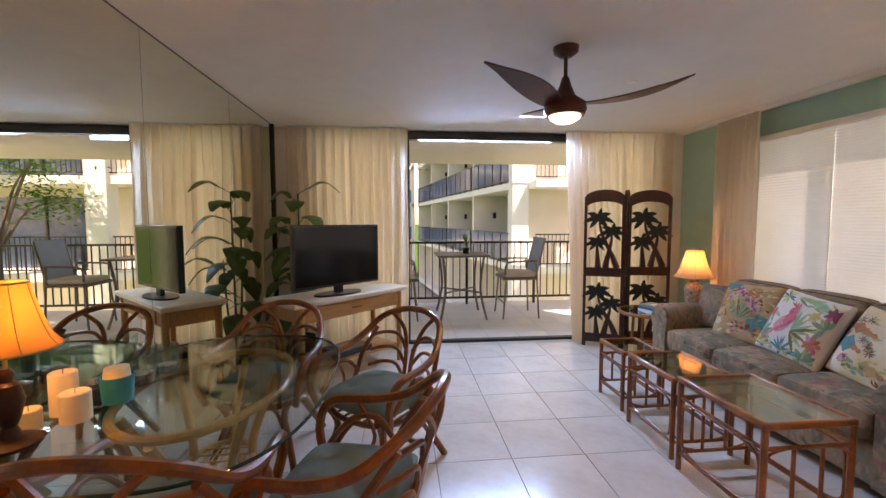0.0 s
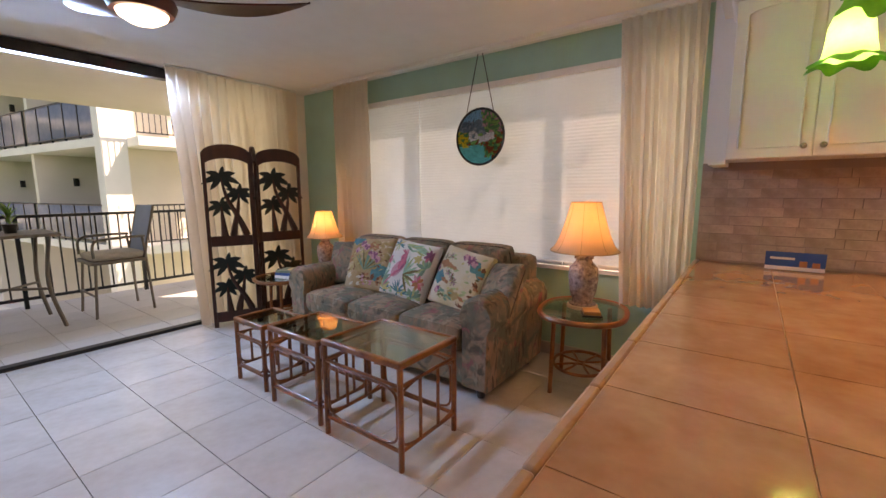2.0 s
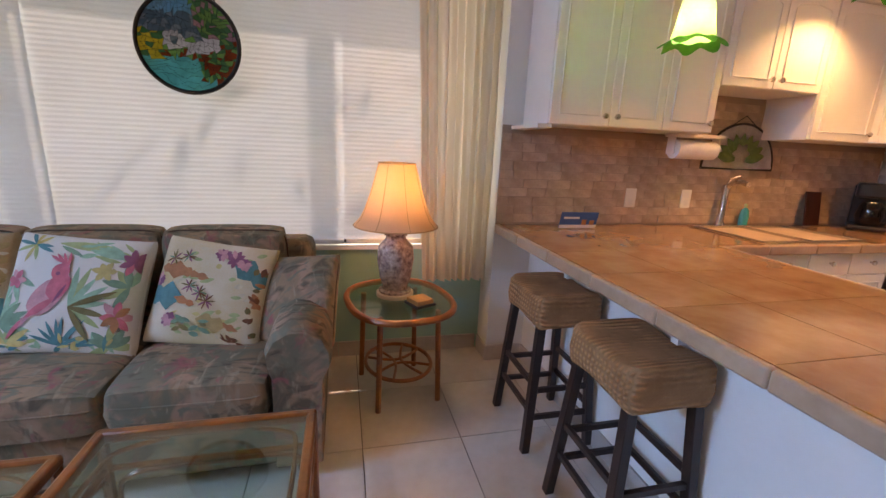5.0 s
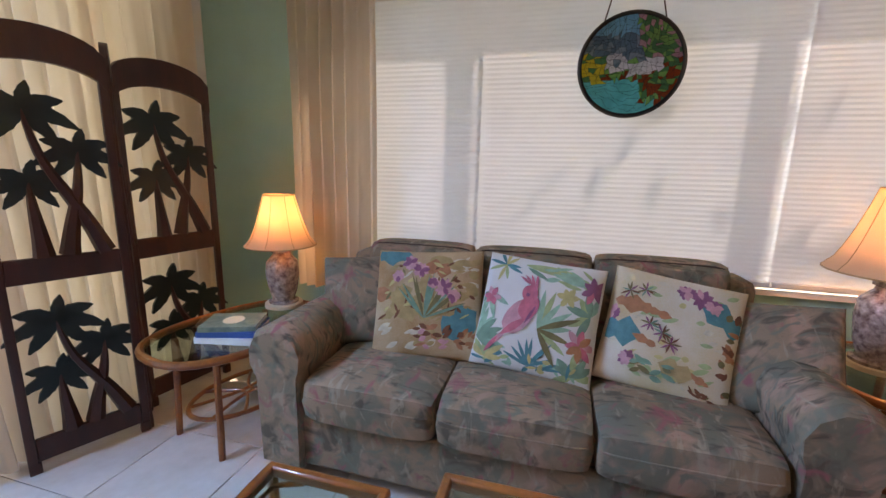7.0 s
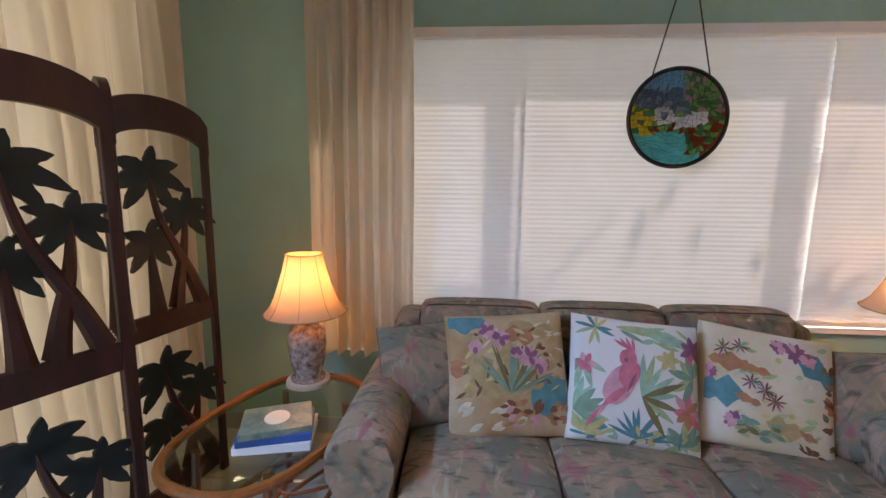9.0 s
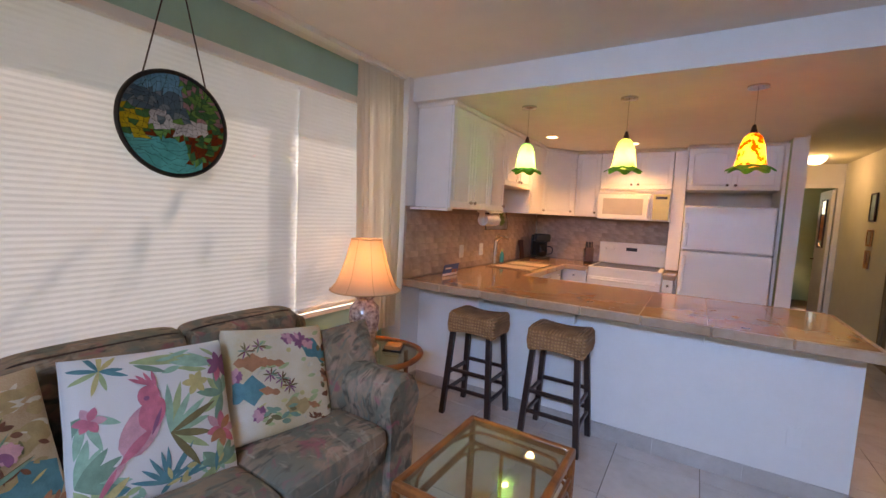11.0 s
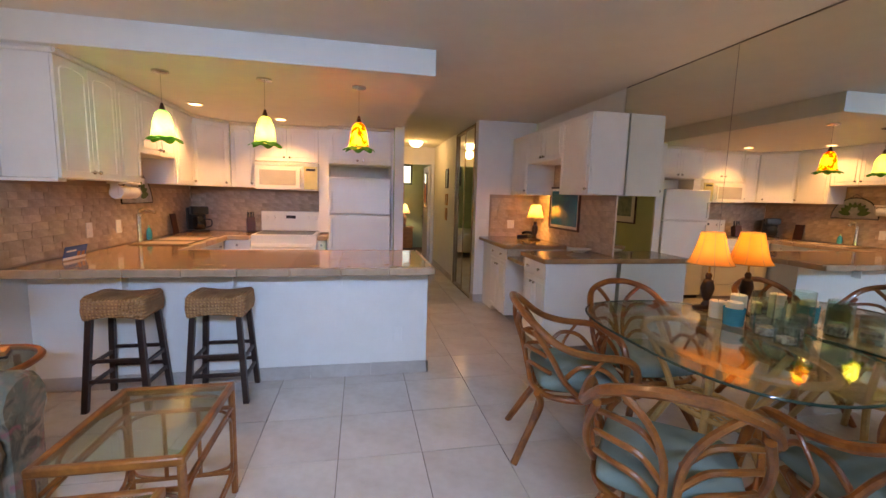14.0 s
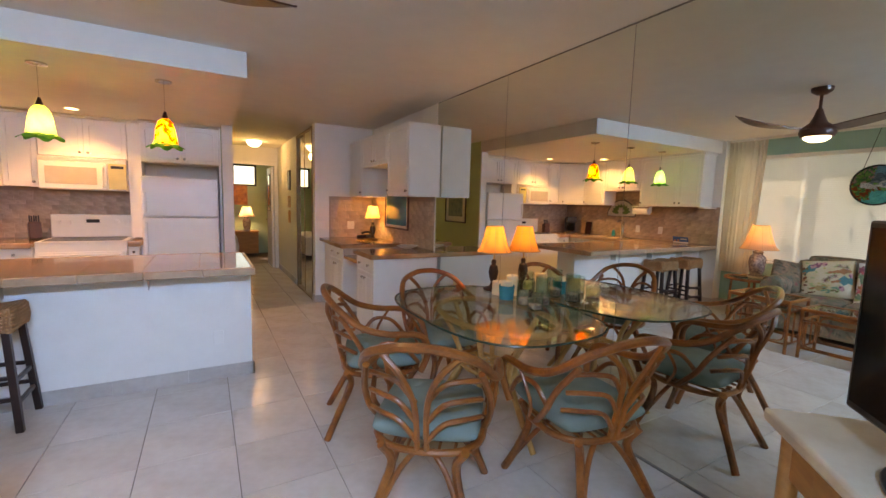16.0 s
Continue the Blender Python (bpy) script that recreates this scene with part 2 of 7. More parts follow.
M["darkwood"] = mat("dark_espresso_wood", (0.022, 0.012, 0.010), (0.04, 0.02, 0.015), 0.35, scale=4, fine=60, stretch=(6, 6, 0.6))
M["redwood"] = mat("mahogany", (0.070, 0.018, 0.010), (0.035, 0.010, 0.006), 0.4, scale=4, fine=60, stretch=(5, 5, 0.8))
M["palmgreen"] = mat("dark_green_leaf_paint", (0.005, 0.014, 0.012), (0.008, 0.020, 0.017), 0.5, fine=60)
M["pad"] = mat("sage_seat_cloth", (0.21, 0.27, 0.235), (0.16, 0.215, 0.19), 0.95, scale=8, fine=320, bump=0.3, spec=0.1)
M["shade"] = cloth("lamp_shade_cloth", (0.80, 0.56, 0.36), (0.72, 0.48, 0.29), 0.36)
M["orangeshade"] = cloth("orange_shade_cloth", (0.84, 0.42, 0.13), (0.80, 0.37, 0.10), 0.4)
M["yellowshade"] = cloth("yellow_shade_cloth", (0.88, 0.60, 0.24), (0.84, 0.55, 0.20), 0.4)
M["curtain"] = cloth("cream_curtain_cloth", (0.88, 0.79, 0.68), (0.84, 0.74, 0.62), 0.62)
M["blind"] = cloth("white_blind_cloth", (0.76, 0.81, 0.82), (0.70, 0.75, 0.76), 0.14, scale=3)
M["glass"] = glass("clear_glass")
M["greenglass"] = glass("table_glass", (0.80, 0.90, 0.84))
M["tableglass"] = glass("dining_glass", (0.90, 0.95, 0.92))
M["glassedge"] = mat("dark_glass_edge", (0.02, 0.05, 0.04), (0.03, 0.07, 0.05), 0.08, bump=0)
M["mirror"] = mat("mirror_silver", (0.82, 0.83, 0.75), (0.82, 0.83, 0.75), 0.0, metal=1.0, bump=0)
M["screen"] = mat("television_screen", (0.004, 0.004, 0.005), (0.004, 0.004, 0.005), 0.12, bump=0)
M["travertine"] = mat("cream_stone", (0.72, 0.62, 0.47), (0.62, 0.50, 0.35), 0.35, scale=6, fine=40, bump=0.05)
M["wood"] = mat("light_oak", (0.56, 0.28, 0.09), (0.42, 0.19, 0.06), 0.4, scale=5, fine=50, stretch=(1, 8, 8))
M["stucco"] = mat("beige_stucco", (0.80, 0.74, 0.64), (0.74, 0.68, 0.58), 0.9, scale=1.5, fine=40, bump=0.3)
M["stuccowhite"] = mat("white_stucco", (0.86, 0.84, 0.80), (0.80, 0.78, 0.74), 0.9, scale=1.5, fine=40, bump=0.3)
M["deck"] = mat("balcony_tile", (0.70, 0.69, 0.68), (0.62, 0.61, 0.60), 0.5, scale=3, fine=40, bump=0.05, vary=0.04)
M["railpaint"] = mat("black_rail_paint", (0.015, 0.015, 0.017), (0.03, 0.03, 0.03), 0.4, metal=0.3)
M["smoke"] = mat("smoked_panel", (0.08, 0.12, 0.20), (0.12, 0.16, 0.25), 0.12)
M["lawn"] = mat("lawn", (0.07, 0.15, 0.03), (0.04, 0.10, 0.02), 0.95, scale=2, fine=60, bump=0.6, spec=0.1)
M["concrete"] = mat("pale_concrete", (0.52, 0.48, 0.42), (0.42, 0.39, 0.34), 0.85, scale=1.2, fine=30)
M["sea"] = mat("sea_water", (0.02, 0.16, 0.30), (0.03, 0.22, 0.36), 0.15, scale=0.2, fine=3)

# ---- room sizes ----
CEIL, SOFFIT = 2.44, 2.265
XW, XE, XK = -0.02, 4.69, 4.49      # west mirror face, east window wall, kitchen east wall
YN, YS = 6.68, -0.42                # balcony door wall, kitchen back wall
DX0, DX1, DTOP = 1.42, 3.50, 2.37   # balcony door
WY0, WY1, WZ0, WZ1 = 2.66, 5.75, 0.74, 2.2   # east window
TX, TY, TP = 1.515, 2.94, 0.458     # floor tile grid


def structure(name, bm, material, **k):
    return part(name, bm, material, kind="structure", smooth=False, **k)


structure("floor", boxes((-1.2, -6.2, -0.25, XE + 0.15, YN + 0.06, -0.008)), M["grout"])
structure("ceiling", boxes((-1.2, -6.2, CEIL, XE + 0.15, YN + 0.1, CEIL + 0.2)), M["ceiling"])
structure("soffit", boxes((1.80, YS, SOFFIT, XE, 2.53, CEIL)), M["ceiling"])
structure("wall_west", boxes((XW - 0.17, 0.12, 0, XW - 0.012, YN, CEIL)), M["wall"])
structure("wall_north", boxes((XW - 0.17, YN, 0, 0.35, YN + 0.12, CEIL), (4.35, YN, 0, XE + 0.15, YN + 0.12, CEIL), (0.35, YN + 0.1, DTOP + 0.03, 4.35, YN + 0.12, CEIL)), M["wall"])
structure("wall_east", boxes((XE, 2.58, 0, XE + 0.15, YN, WZ0), (XE, 2.58, WZ1, XE + 0.15, YN, CEIL), (XE, 2.58, WZ0, XE + 0.15, WY0, WZ1), (XE, WY1, WZ0, XE + 0.15, YN, WZ1)), M["green"])
structure("wall_kitchen_east", boxes((XK + 0.012, YS - 0.15, 0, XE + 0.15, 2.58, CEIL)), M["wall"])
structure("wall_kitchen_south", boxes((1.90, YS - 0.15, 0, XK, YS - 0.012, CEIL)), M["wall"])
structure("wall_hall_east", boxes((1.79, -3.2, 0, 1.90, 0.24, CEIL)), M["hallgreen"])
structure("wall_hall_post", boxes((1.785, 0.241, 0, 1.90, 0.27, CEIL), (1.79, -3.6, 0, 1.90, -3.201, CEIL)), M["wall"])
structure("wall_closet", boxes((XW, -0.02, 0, 0.79, 0.12, CEIL), (0.70, -1.25, 0, 0.79, -1.16, CEIL), (0.0, -1.25, 0, 0.1, -0.02, CEIL), (0.67, -3.6, 0, 0.79, -1.25, CEIL)), M["wall"])


def mirror_panels():
    y = 2.06
    for k, y1 in enumerate((3.2, 4.325, 5.45, YN - 0.16)):
        m = boxes((XW - 0.008, y + 0.002, 0.012, XW, y1 - 0.002, CEIL - 0.011))
        structure("mirror_panel", m, M["mirror"])
        structure("trim", boxes((XW - 0.009, y1 - 0.002, 0, XW - 0.001, y1 + 0.002, CEIL - 0.012)), M["seam"])
        y = y1
    structure("trim", boxes((XW - 0.008, 2.046, 0, XW + 0.004, 2.060, CEIL)), M["cabinet"])
    structure("trim", boxes((XW - 0.008, 2.062, CEIL - 0.008, XW + 0.002, YN - 0.165, CEIL - 0.001)), M["seam"])
    structure("trim", boxes((XW - 0.008, 2.20, 0.001, XW + 0.008, YN - 0.165, 0.010)), M["seam"])
    structure("trim", boxes((XW - 0.008, YN - 0.16, 0, XW + 0.02, YN - 0.12, CEIL)), M["frame"])


mirror_panels()

# ---- balcony door and curtains ----
def balcony_door():
    t = 0.05
    fr = boxes((0.35, YN + 0.01, DTOP - 0.03, 4.35, YN + 0.1, CEIL - 0.012), (0.35, YN + 0.02, 0, 4.35, YN + 0.1, 0.03), (0.35, YN + 0.02, 0.03, 0.40, YN + 0.1, DTOP - 0.03), (4.30, YN + 0.02, 0.03, 4.35, YN + 0.1, DTOP - 0.03),
               (DX0 - t, YN + 0.02, 0.03, DX0, YN + 0.1, DTOP - 0.03), (DX1, YN + 0.02, 0.03, DX1 + t, YN + 0.1, DTOP - 0.03))
    d = structure("door_1", fr, M["frame"])
    part("pane", boxes((0.40, YN + 0.05, 0.03, DX0 - t, YN + 0.06, DTOP - 0.03)), M["glass"], d, smooth=False)
    part("pane", boxes((DX1 + t, YN + 0.05, 0.03, 4.30, YN + 0.06, DTOP - 0.03)), M["glass"], d, smooth=False)


balcony_door()


def curtain(name, x0, y0, x1, y1, z0, z1, label, folds=14, depth=0.035, side=0.0, gather=0.0):
    """A pleated curtain from (x0, y0) to (x1, y1); gather draws its lower part in towards its first end."""
    bm = bmesh.new()
    n, rows = folds * 10, 14
    d = Vector((x1 - x0, y1 - y0, 0))
    nrm = Vector((-d.y, d.x, 0)).normalized()
    rnd = random.Random(int(x0 * 100 + y0 * 10))
    ph = [rnd.uniform(-0.5, 0.5) for _ in range(folds + 2)]
    grid = []
    for j in range(rows + 1):
        z = z1 + (z0 - z1) * j / rows
        v = j / rows
        row = []
        for i in range(n + 1):
            u = i / n
            k = u * folds
            f = ph[int(k)] * (1 - k % 1) + ph[int(k) + 1] * (k % 1)
            amp = depth * (0.45 + 0.55 * min(1, v * 4)) * (1 + 0.5 * f)
            uu = u * (1 - gather * v) + 0.004 * math.sin(9 * v + 5 * f)
            off = amp * math.sin(2 * math.pi * (k + 0.35 * f)) + 0.3 * amp * math.sin(4 * math.pi * k + 2 * v)
            row.append(bm.verts.new(Vector((x0, y0, z)) + d * uu + nrm * (off + side * v)))
        grid.append(row)
    for j in range(rows):
        for i in range(n):
            bm.faces.new((grid[j][i], grid[j][i + 1], grid[j + 1][i + 1], grid[j + 1][i]))
    th = thing(name, x0, y0, 0, 0, label, "curtain", "cream curtains")
    c = part("curtain_panel", moved(bm, Matrix.Translation((-x0, -y0, 0))), M["curtain"], th)
    p0, p1 = Vector((0, 0, z1)), d + Vector((0, 0, z1))
    tube_bm = bmesh.new()
    a = nrm * 0.012
    tube(tube_bm, [p0 + Vector((0, 0, 0.008)), p1 + Vector((0, 0, 0.008))], 0.010)
    part("curtain_rail", tube_bm, M["cabinet"], th)
    return th


YC = 6.58
curtain("curtain", 1.40, YC, 0.10, YC, 0.02, CEIL - 0.02, "cream pleated curtain drawn across fixed glass behind the television", 13)
curtain("curtain", 4.50, YC - 0.02, 3.18, YC - 0.03, 0.02, CEIL - 0.02, "cream pleated curtain hanging behind the folding screen", 15, gather=0.09)
curtain("curtain", 4.54, 5.95, 4.54, 5.43, 0.56, CEIL - 0.02, "cream pleated curtain bunched at the far end of the window", 7, 0.04)
curtain("curtain", 4.54, 2.61, 4.54, 3.09, 0.54, CEIL - 0.02, "cream pleated curtain bunched beside the kitchen counter", 9, 0.026, gather=0.16)


def window_blind():
    by0 = 2.88
    th = thing("window_blind", XE - 0.035, (by0 + WY1) / 2, 0, 0, "white translucent horizontal slat shades closed over the wide window", "blind")
    h = (WY1 - by0) / 2
    part("headrail", boxes((-0.03, -h, 2.15, 0.03, h, 2.20)), M["cabinet"], th, bevel=0.004)
    edges = (-h + 0.01, -h + 0.58, h - 0.86, h - 0.01)
    for a, b in zip(edges, edges[1:]):
        bm = bmesh.new()
        off = 0.012 if a == edges[1] else 0.0
        z, prev = 2.16, None
        pitch = 0.0245
        while z > 0.78:
            for zz, xx in ((z, 0.0), (z - pitch * 0.5, -0.0018)):
                row = [bm.verts.new((xx + off, a - 0.004, zz)), bm.verts.new((xx + off, b + 0.004, zz))]
                if prev:
                    bm.faces.new((prev[0], prev[1], row[1], row[0]))
                prev = row
            z -= pitch
        part("shade_panel", bm, M["blind"], th, smooth=False)
        part("bottom_rail", boxes((-0.02, a + 0.006, 0.755, 0.01, b - 0.006, 0.78)), M["cabinet"], th, bevel=0.003)
    w = structure("window_1", boxes((XE + 0.05, WY0, WZ0, XE + 0.11, WY1, WZ0 + 0.05), (XE + 0.05, WY0, WZ1 - 0.05, XE + 0.11, WY1, WZ1), (XE + 0.05, WY0, WZ0, XE + 0.11, WY0 + 0.05, WZ1), (XE + 0.05, WY1 - 0.05, WZ0, XE + 0.11, WY1, WZ1), (XE + 0.05, WY0 + 0.75, WZ0, XE + 0.11, WY0 + 0.82, WZ1), (XE + 0.05, WY1 - 0.92, WZ0, XE + 0.11, WY1 - 0.85, WZ1)), M["frame"])
    p = part("pane", boxes((XE + 0.075, WY0 + 0.05, WZ0 + 0.05, XE + 0.085, WY1 - 0.05, WZ1 - 0.05)), M["glass"], w, smooth=False)
    p.visible_shadow = False
    structure("window_sill", boxes((XE - 0.03, WY0 - 0.02, WZ0 - 0.03, XE + 0.05, WY1 + 0.02, WZ0)), M["cabinet"])


window_blind()
structure("curtain_track", boxes((4.50, 2.62, CEIL - 0.03, 4.56, 6.3, CEIL - 0.001)), M["cabinet"])


# ---- balcony and outside ----
def balcony():
    structure("balcony_floor", boxes((-0.6, YN + 0.12, -0.2, 6.4, 9.25, -0.03)), M["concrete"])
    structure("balcony_ceiling", boxes((-0.6, YN + 0.12, 2.42, 6.4, 9.25, 2.62)), M["stucco"])
    structure("balcony_wall", boxes((-0.75, YN + 0.12, -0.2, -0.6, 9.25, 2.62)), M["stucco"])
    th = thing("balcony_railing", 0, 9.05, -0.024, 0, "black painted metal balcony railing with thin upright bars", "railing")
    part("top_rail", boxes((-0.6, -0.025, 1.06, 6.4, 0.025, 1.095)), M["railpaint"], th, bevel=0.003)
    part("bottom_rail", boxes((-0.6, -0.015, 0.10, 6.4, 0.015, 0.135)), M["railpaint"], th, bevel=0.003)
    me = None
    for k in range(58):
        x = -0.55 + k * 0.12
        w = 0.02 if k % 10 == 5 else 0.008
        z0 = 0.0 if k % 10 == 5 else 0.135
        if me is None:
            b = part("baluster", boxes((-0.008, -0.008, 0.135, 0.008, 0.008, 1.06)), M["railpaint"], th, smooth=False)
            me = b.data
        elif k % 10 != 5:
            b = new("baluster", me)
            b.parent = th
        if k % 10 == 5:
            b = part("post", boxes((-0.02, -0.02, 0, 0.02, 0.02, 1.06)), M["railpaint"], th, smooth=False)
        b.location.x = x


balcony()


def balcony_tiles():
    deck = bpy.data.objects["balcony_floor"]
    ob = part("tile", boxes((0.003, 0.003, 0, 0.397, 0.397, 0.006)), M["deck"], deck, smooth=False)
    me = ob.data
    for i in range(17):
        for j in range(6):
            if i or j:
                ob = new("tile", me)
                ob.parent = deck
            ob.location = (-0.4 + 0.4 * i, YN + 0.13 + 0.4 * j, -0.03)


balcony_tiles()


def far_building():
    """The side wing: three storeys of balconies that run away from this balcony, with party walls that face it."""
    z00, H, T = -0.03, 2.72, 0.22
    th = thing("apartment_building", 4.95, 15.6, z00, 8.0, "beige stucco apartment wing with stacked balconies and smoked glass railings", "building")
    L, D, n = 17.4, 2.1, 4
    w = L / n
    part("back_wall", boxes((D, 0, -3.3, D + 3, L, 3 * H)), M["stucco"], th, smooth=False)
    for s in range(-1, 3):
        z = s * H
        part("floor_slab", boxes((0, 0, z - T, D, L, z)), M["stuccowhite"], th, smooth=False)
        if s == -1:
            continue
        for k in range(n):
            y0, y1 = k * w + 0.1, (k + 1) * w - 0.1
            r = part("railing", boxes((0.02, y0, z + 1.0, 0.07, y1, z + 1.04), (0.02, y0, z + 0.06, 0.07, y1, z + 0.10)), M["railpaint"], th, smooth=False)
            m = 5
            for i in range(m):
                a, b = y0 + (y1 - y0) * i / m, y0 + (y1 - y0) * (i + 1) / m
                part("glass_panel", boxes((0.035, a + 0.03, z + 0.10, 0.05, b - 0.03, z + 1.0)), M["smoke"], r, smooth=False)
                part("post", boxes((0.02, a - 0.015, z, 0.07, a + 0.015, z + 1.04)), M["railpaint"], r, smooth=False)
            part("sliding_door", boxes((D - 0.04, y0 + 0.8, z, D - 0.003, y1 - 0.6, z + 2.1)), M["smoke"], th, smooth=False)
    for s in range(-1, 3):
        for k in range(n + 1):
            part("party_wall", boxes((0.12, k * w - 0.1, s * H + 0.002, D - 0.005, k * w + 0.1, (s + 1) * H - T - 0.002)), M["stucco"], th, smooth=False)
            if k and s >= 0:
                part("wall_lamp", boxes((1.0, k * w - 0.2, s * H + 1.55, 1.12, k * w - 0.102, s * H + 1.80)), M["frame"], th, smooth=False)
    th2 = thing("apartment_building", 0, 0, z00, 0, "white pillared corner of the apartment building with dark glazed balconies", "building")
    for x, y in ((4.95, 15.3), (6.75, 14.4), (9.6, 13.6)):
        part("pillar", boxes((x, y, -3.3, x + 0.55, y + 0.5, 3 * H)), M["stuccowhite"], th2, smooth=False)
    part("wall", boxes((7.3, 16.2, -3.3, 16, 18, 3 * H), (5.5, 17.6, -3.3, 7.3, 18, 3 * H)), M["stucco"], th2, smooth=False)
    for s in range(-1, 4):
        z = s * H
        part("floor_slab", boxes((5.5, 14.5, z - T, 16, 17.6, z)), M["stuccowhite"], th2, smooth=False)
        if s < 0:
            continue
        r = part("railing", boxes((5.5, 14.56, z + 1.0, 16, 14.6, z + 1.04), (5.5, 14.56, z + 0.08, 16, 14.6, z + 0.11)), M["railpaint"], th2, smooth=False)
        for k in range(80):
            part("bar", boxes((5.52 + k * 0.13, 14.57, z + 0.11, 5.535 + k * 0.13, 14.59, z + 1.0)), M["railpaint"], r, smooth=False)
        part("sliding_door", boxes((5.52, 17.5, z + 0.01, 6.9, 17.59, z + 2.1)), M["smoke"], th2, smooth=False)
        d = part("sliding_door", boxes((7.6, 16.1, z + 0.01, 11.6, 16.19, z + 2.2)), M["smoke"], th2, smooth=False)
        for x in (7.55, 9.58, 11.58):
            part("frame", boxes((x, 16.06, z + 0.01, x + 0.06, 16.1, z + 2.22)), M["frame"], d, smooth=False)
    th3 = thing("apartment_building", 0, 0, z00, 0, "distant beige apartment block with stacked balconies across the lawn", "building")
    part("wall", boxes((-22, 34.6, -3.3, 2.3, 40, 3 * H)), M["stucco"], th3, smooth=False)
    for s in range(-1, 4):
        part("floor_slab", boxes((-22, 33, s * H - T, 2.3, 34.6, s * H)), M["stuccowhite"], th3, smooth=False)
        if s in (0, 1, 2):
            for k in range(6):
                x = 2.2 - k * 4.0
                r = part("railing", boxes((x - 3.8, 33.03, s * H + 0.95, x - 0.1, 33.08, s * H + 1.0)), M["railpaint"], th3, smooth=False)
                part("glass_panel", boxes((x - 3.8, 33.04, s * H + 0.06, x - 0.1, 33.07, s * H + 0.95)), M["smoke"], r, smooth=False)
                part("sliding_door", boxes((x - 3.2, 34.55, s * H, x - 0.9, 34.6, s * H + 2.1)), M["smoke"], th3, smooth=False)
    for k in range(7):
        part("pillar", boxes((2.1 - k * 4.0, 33.0, -3.3, 2.35 - k * 4.0, 34.6, 3 * H)), M["stuccowhite"], th3, smooth=False)
    structure("ground", boxes((-300, -200, -3.5, 400, 500, -3.33)), M["lawn"])
    structure("pavement", boxes((0.6, 10.2, -3.33, 4.9, 34, -3.29)), M["concrete"])


far_building()

# ---- kitchen ----
def peninsula():
    th = thing("kitchen_peninsula", 0, 0, 0, 0, "white painted kitchen peninsula wall with a tiled base and an outlet", "kitchen counter")
    part("body", boxes((1.79, 2.05, 0, XK + 0.01, 2.335, 0.86)), M["cabinet"], th, smooth=False)
    for x in (2.45, 3.2, 3.9):
        part("bracket", boxes((x, 2.335, 0.74, x + 0.03, 2.42, 0.86)), M["cabinet"], th, smooth=False)
    part("outlet", boxes((1.99, 2.335, 0.27, 2.06, 2.342, 0.385)), M["white"], th, "white wall outlet", bevel=0.003)


def countertop():
    """One worktop round three sides, with a hole for the sink."""
    z0, z1 = 0.86, 0.897
    th = thing("countertop", 0, 0, 0, 0, "continuous glossy tan stone tile worktop with bullnose edge tiles", "countertop")
    part("bed", boxes((1.80, 1.60, z0, XK, 2.56, z1), (3.89, YS, z0, XK, 1.60, z1), (3.62, YS, z0, 3.89, 0.25, z1)), M["counter_grout"], th, smooth=False)
    part("bed", boxes((2.72, YS, z0, 2.84, 0.25, z1)), M["counter_grout"], th, smooth=False)
    def edge(x0, y0, x1, y1):
        lx, ly = x1 - x0, y1 - y0
        n = max(1, round(max(lx, ly) / 0.335))
        for k in range(n):
            a0, a1 = k / n, (k + 1) / n
            e = (x0 + lx * a0 + 0.001, y0, x0 + lx * a1 - 0.001, y1) if lx > ly else (x0, y0 + ly * a0 + 0.001, x1, y0 + ly * a1 - 0.001)
            part("edge_tile", boxes((e[0], e[1], z0 - 0.012, e[2], e[3], z1 + 0.006)), M["edgetile"], th, "stone bullnose edge tile", bevel=0.008)

    for r in ((1.775, 2.56, XK, 2.588), (1.775, 1.585, 1.80, 2.56), (1.80, 1.56, 3.86, 1.585), (3.86, 0.275, 3.885, 1.585), (3.62, 0.25, 3.88, 0.275), (2.72, 0.25, 2.84, 0.275)):
        edge(*r)
    g, zt = 0.0016, z1 + 0.004

    def t(x0, y0, x1, y1):
        part("tile", boxes((x0 + g, y0 + g, z1, x1 - g, y1 - g, zt)), M["counter"], th, smooth=False)
    xs = [1.802 + 0.335 * k for k in range(9)]
    xs[-1] = XK
    for a, b in zip(xs, xs[1:]):
        for c, d in ((1.587, 1.885), (1.885, 2.22), (2.22, 2.558)):
            t(a, c, b, d)
    for c, d in ((1.255, 1.585), (YS + 0.01, 0.30), (0.30, 0.46)):
        t(3.887, c, 4.19, d), t(4.19, c, XK, d)
    for c, d in ((0.46, 0.86), (0.86, 1.255)):
        t(4.41, c, XK, d)
    t(3.62, YS + 0.01, 3.885, 0.248)
    t(2.722, YS + 0.01, 2.838, 0.248)


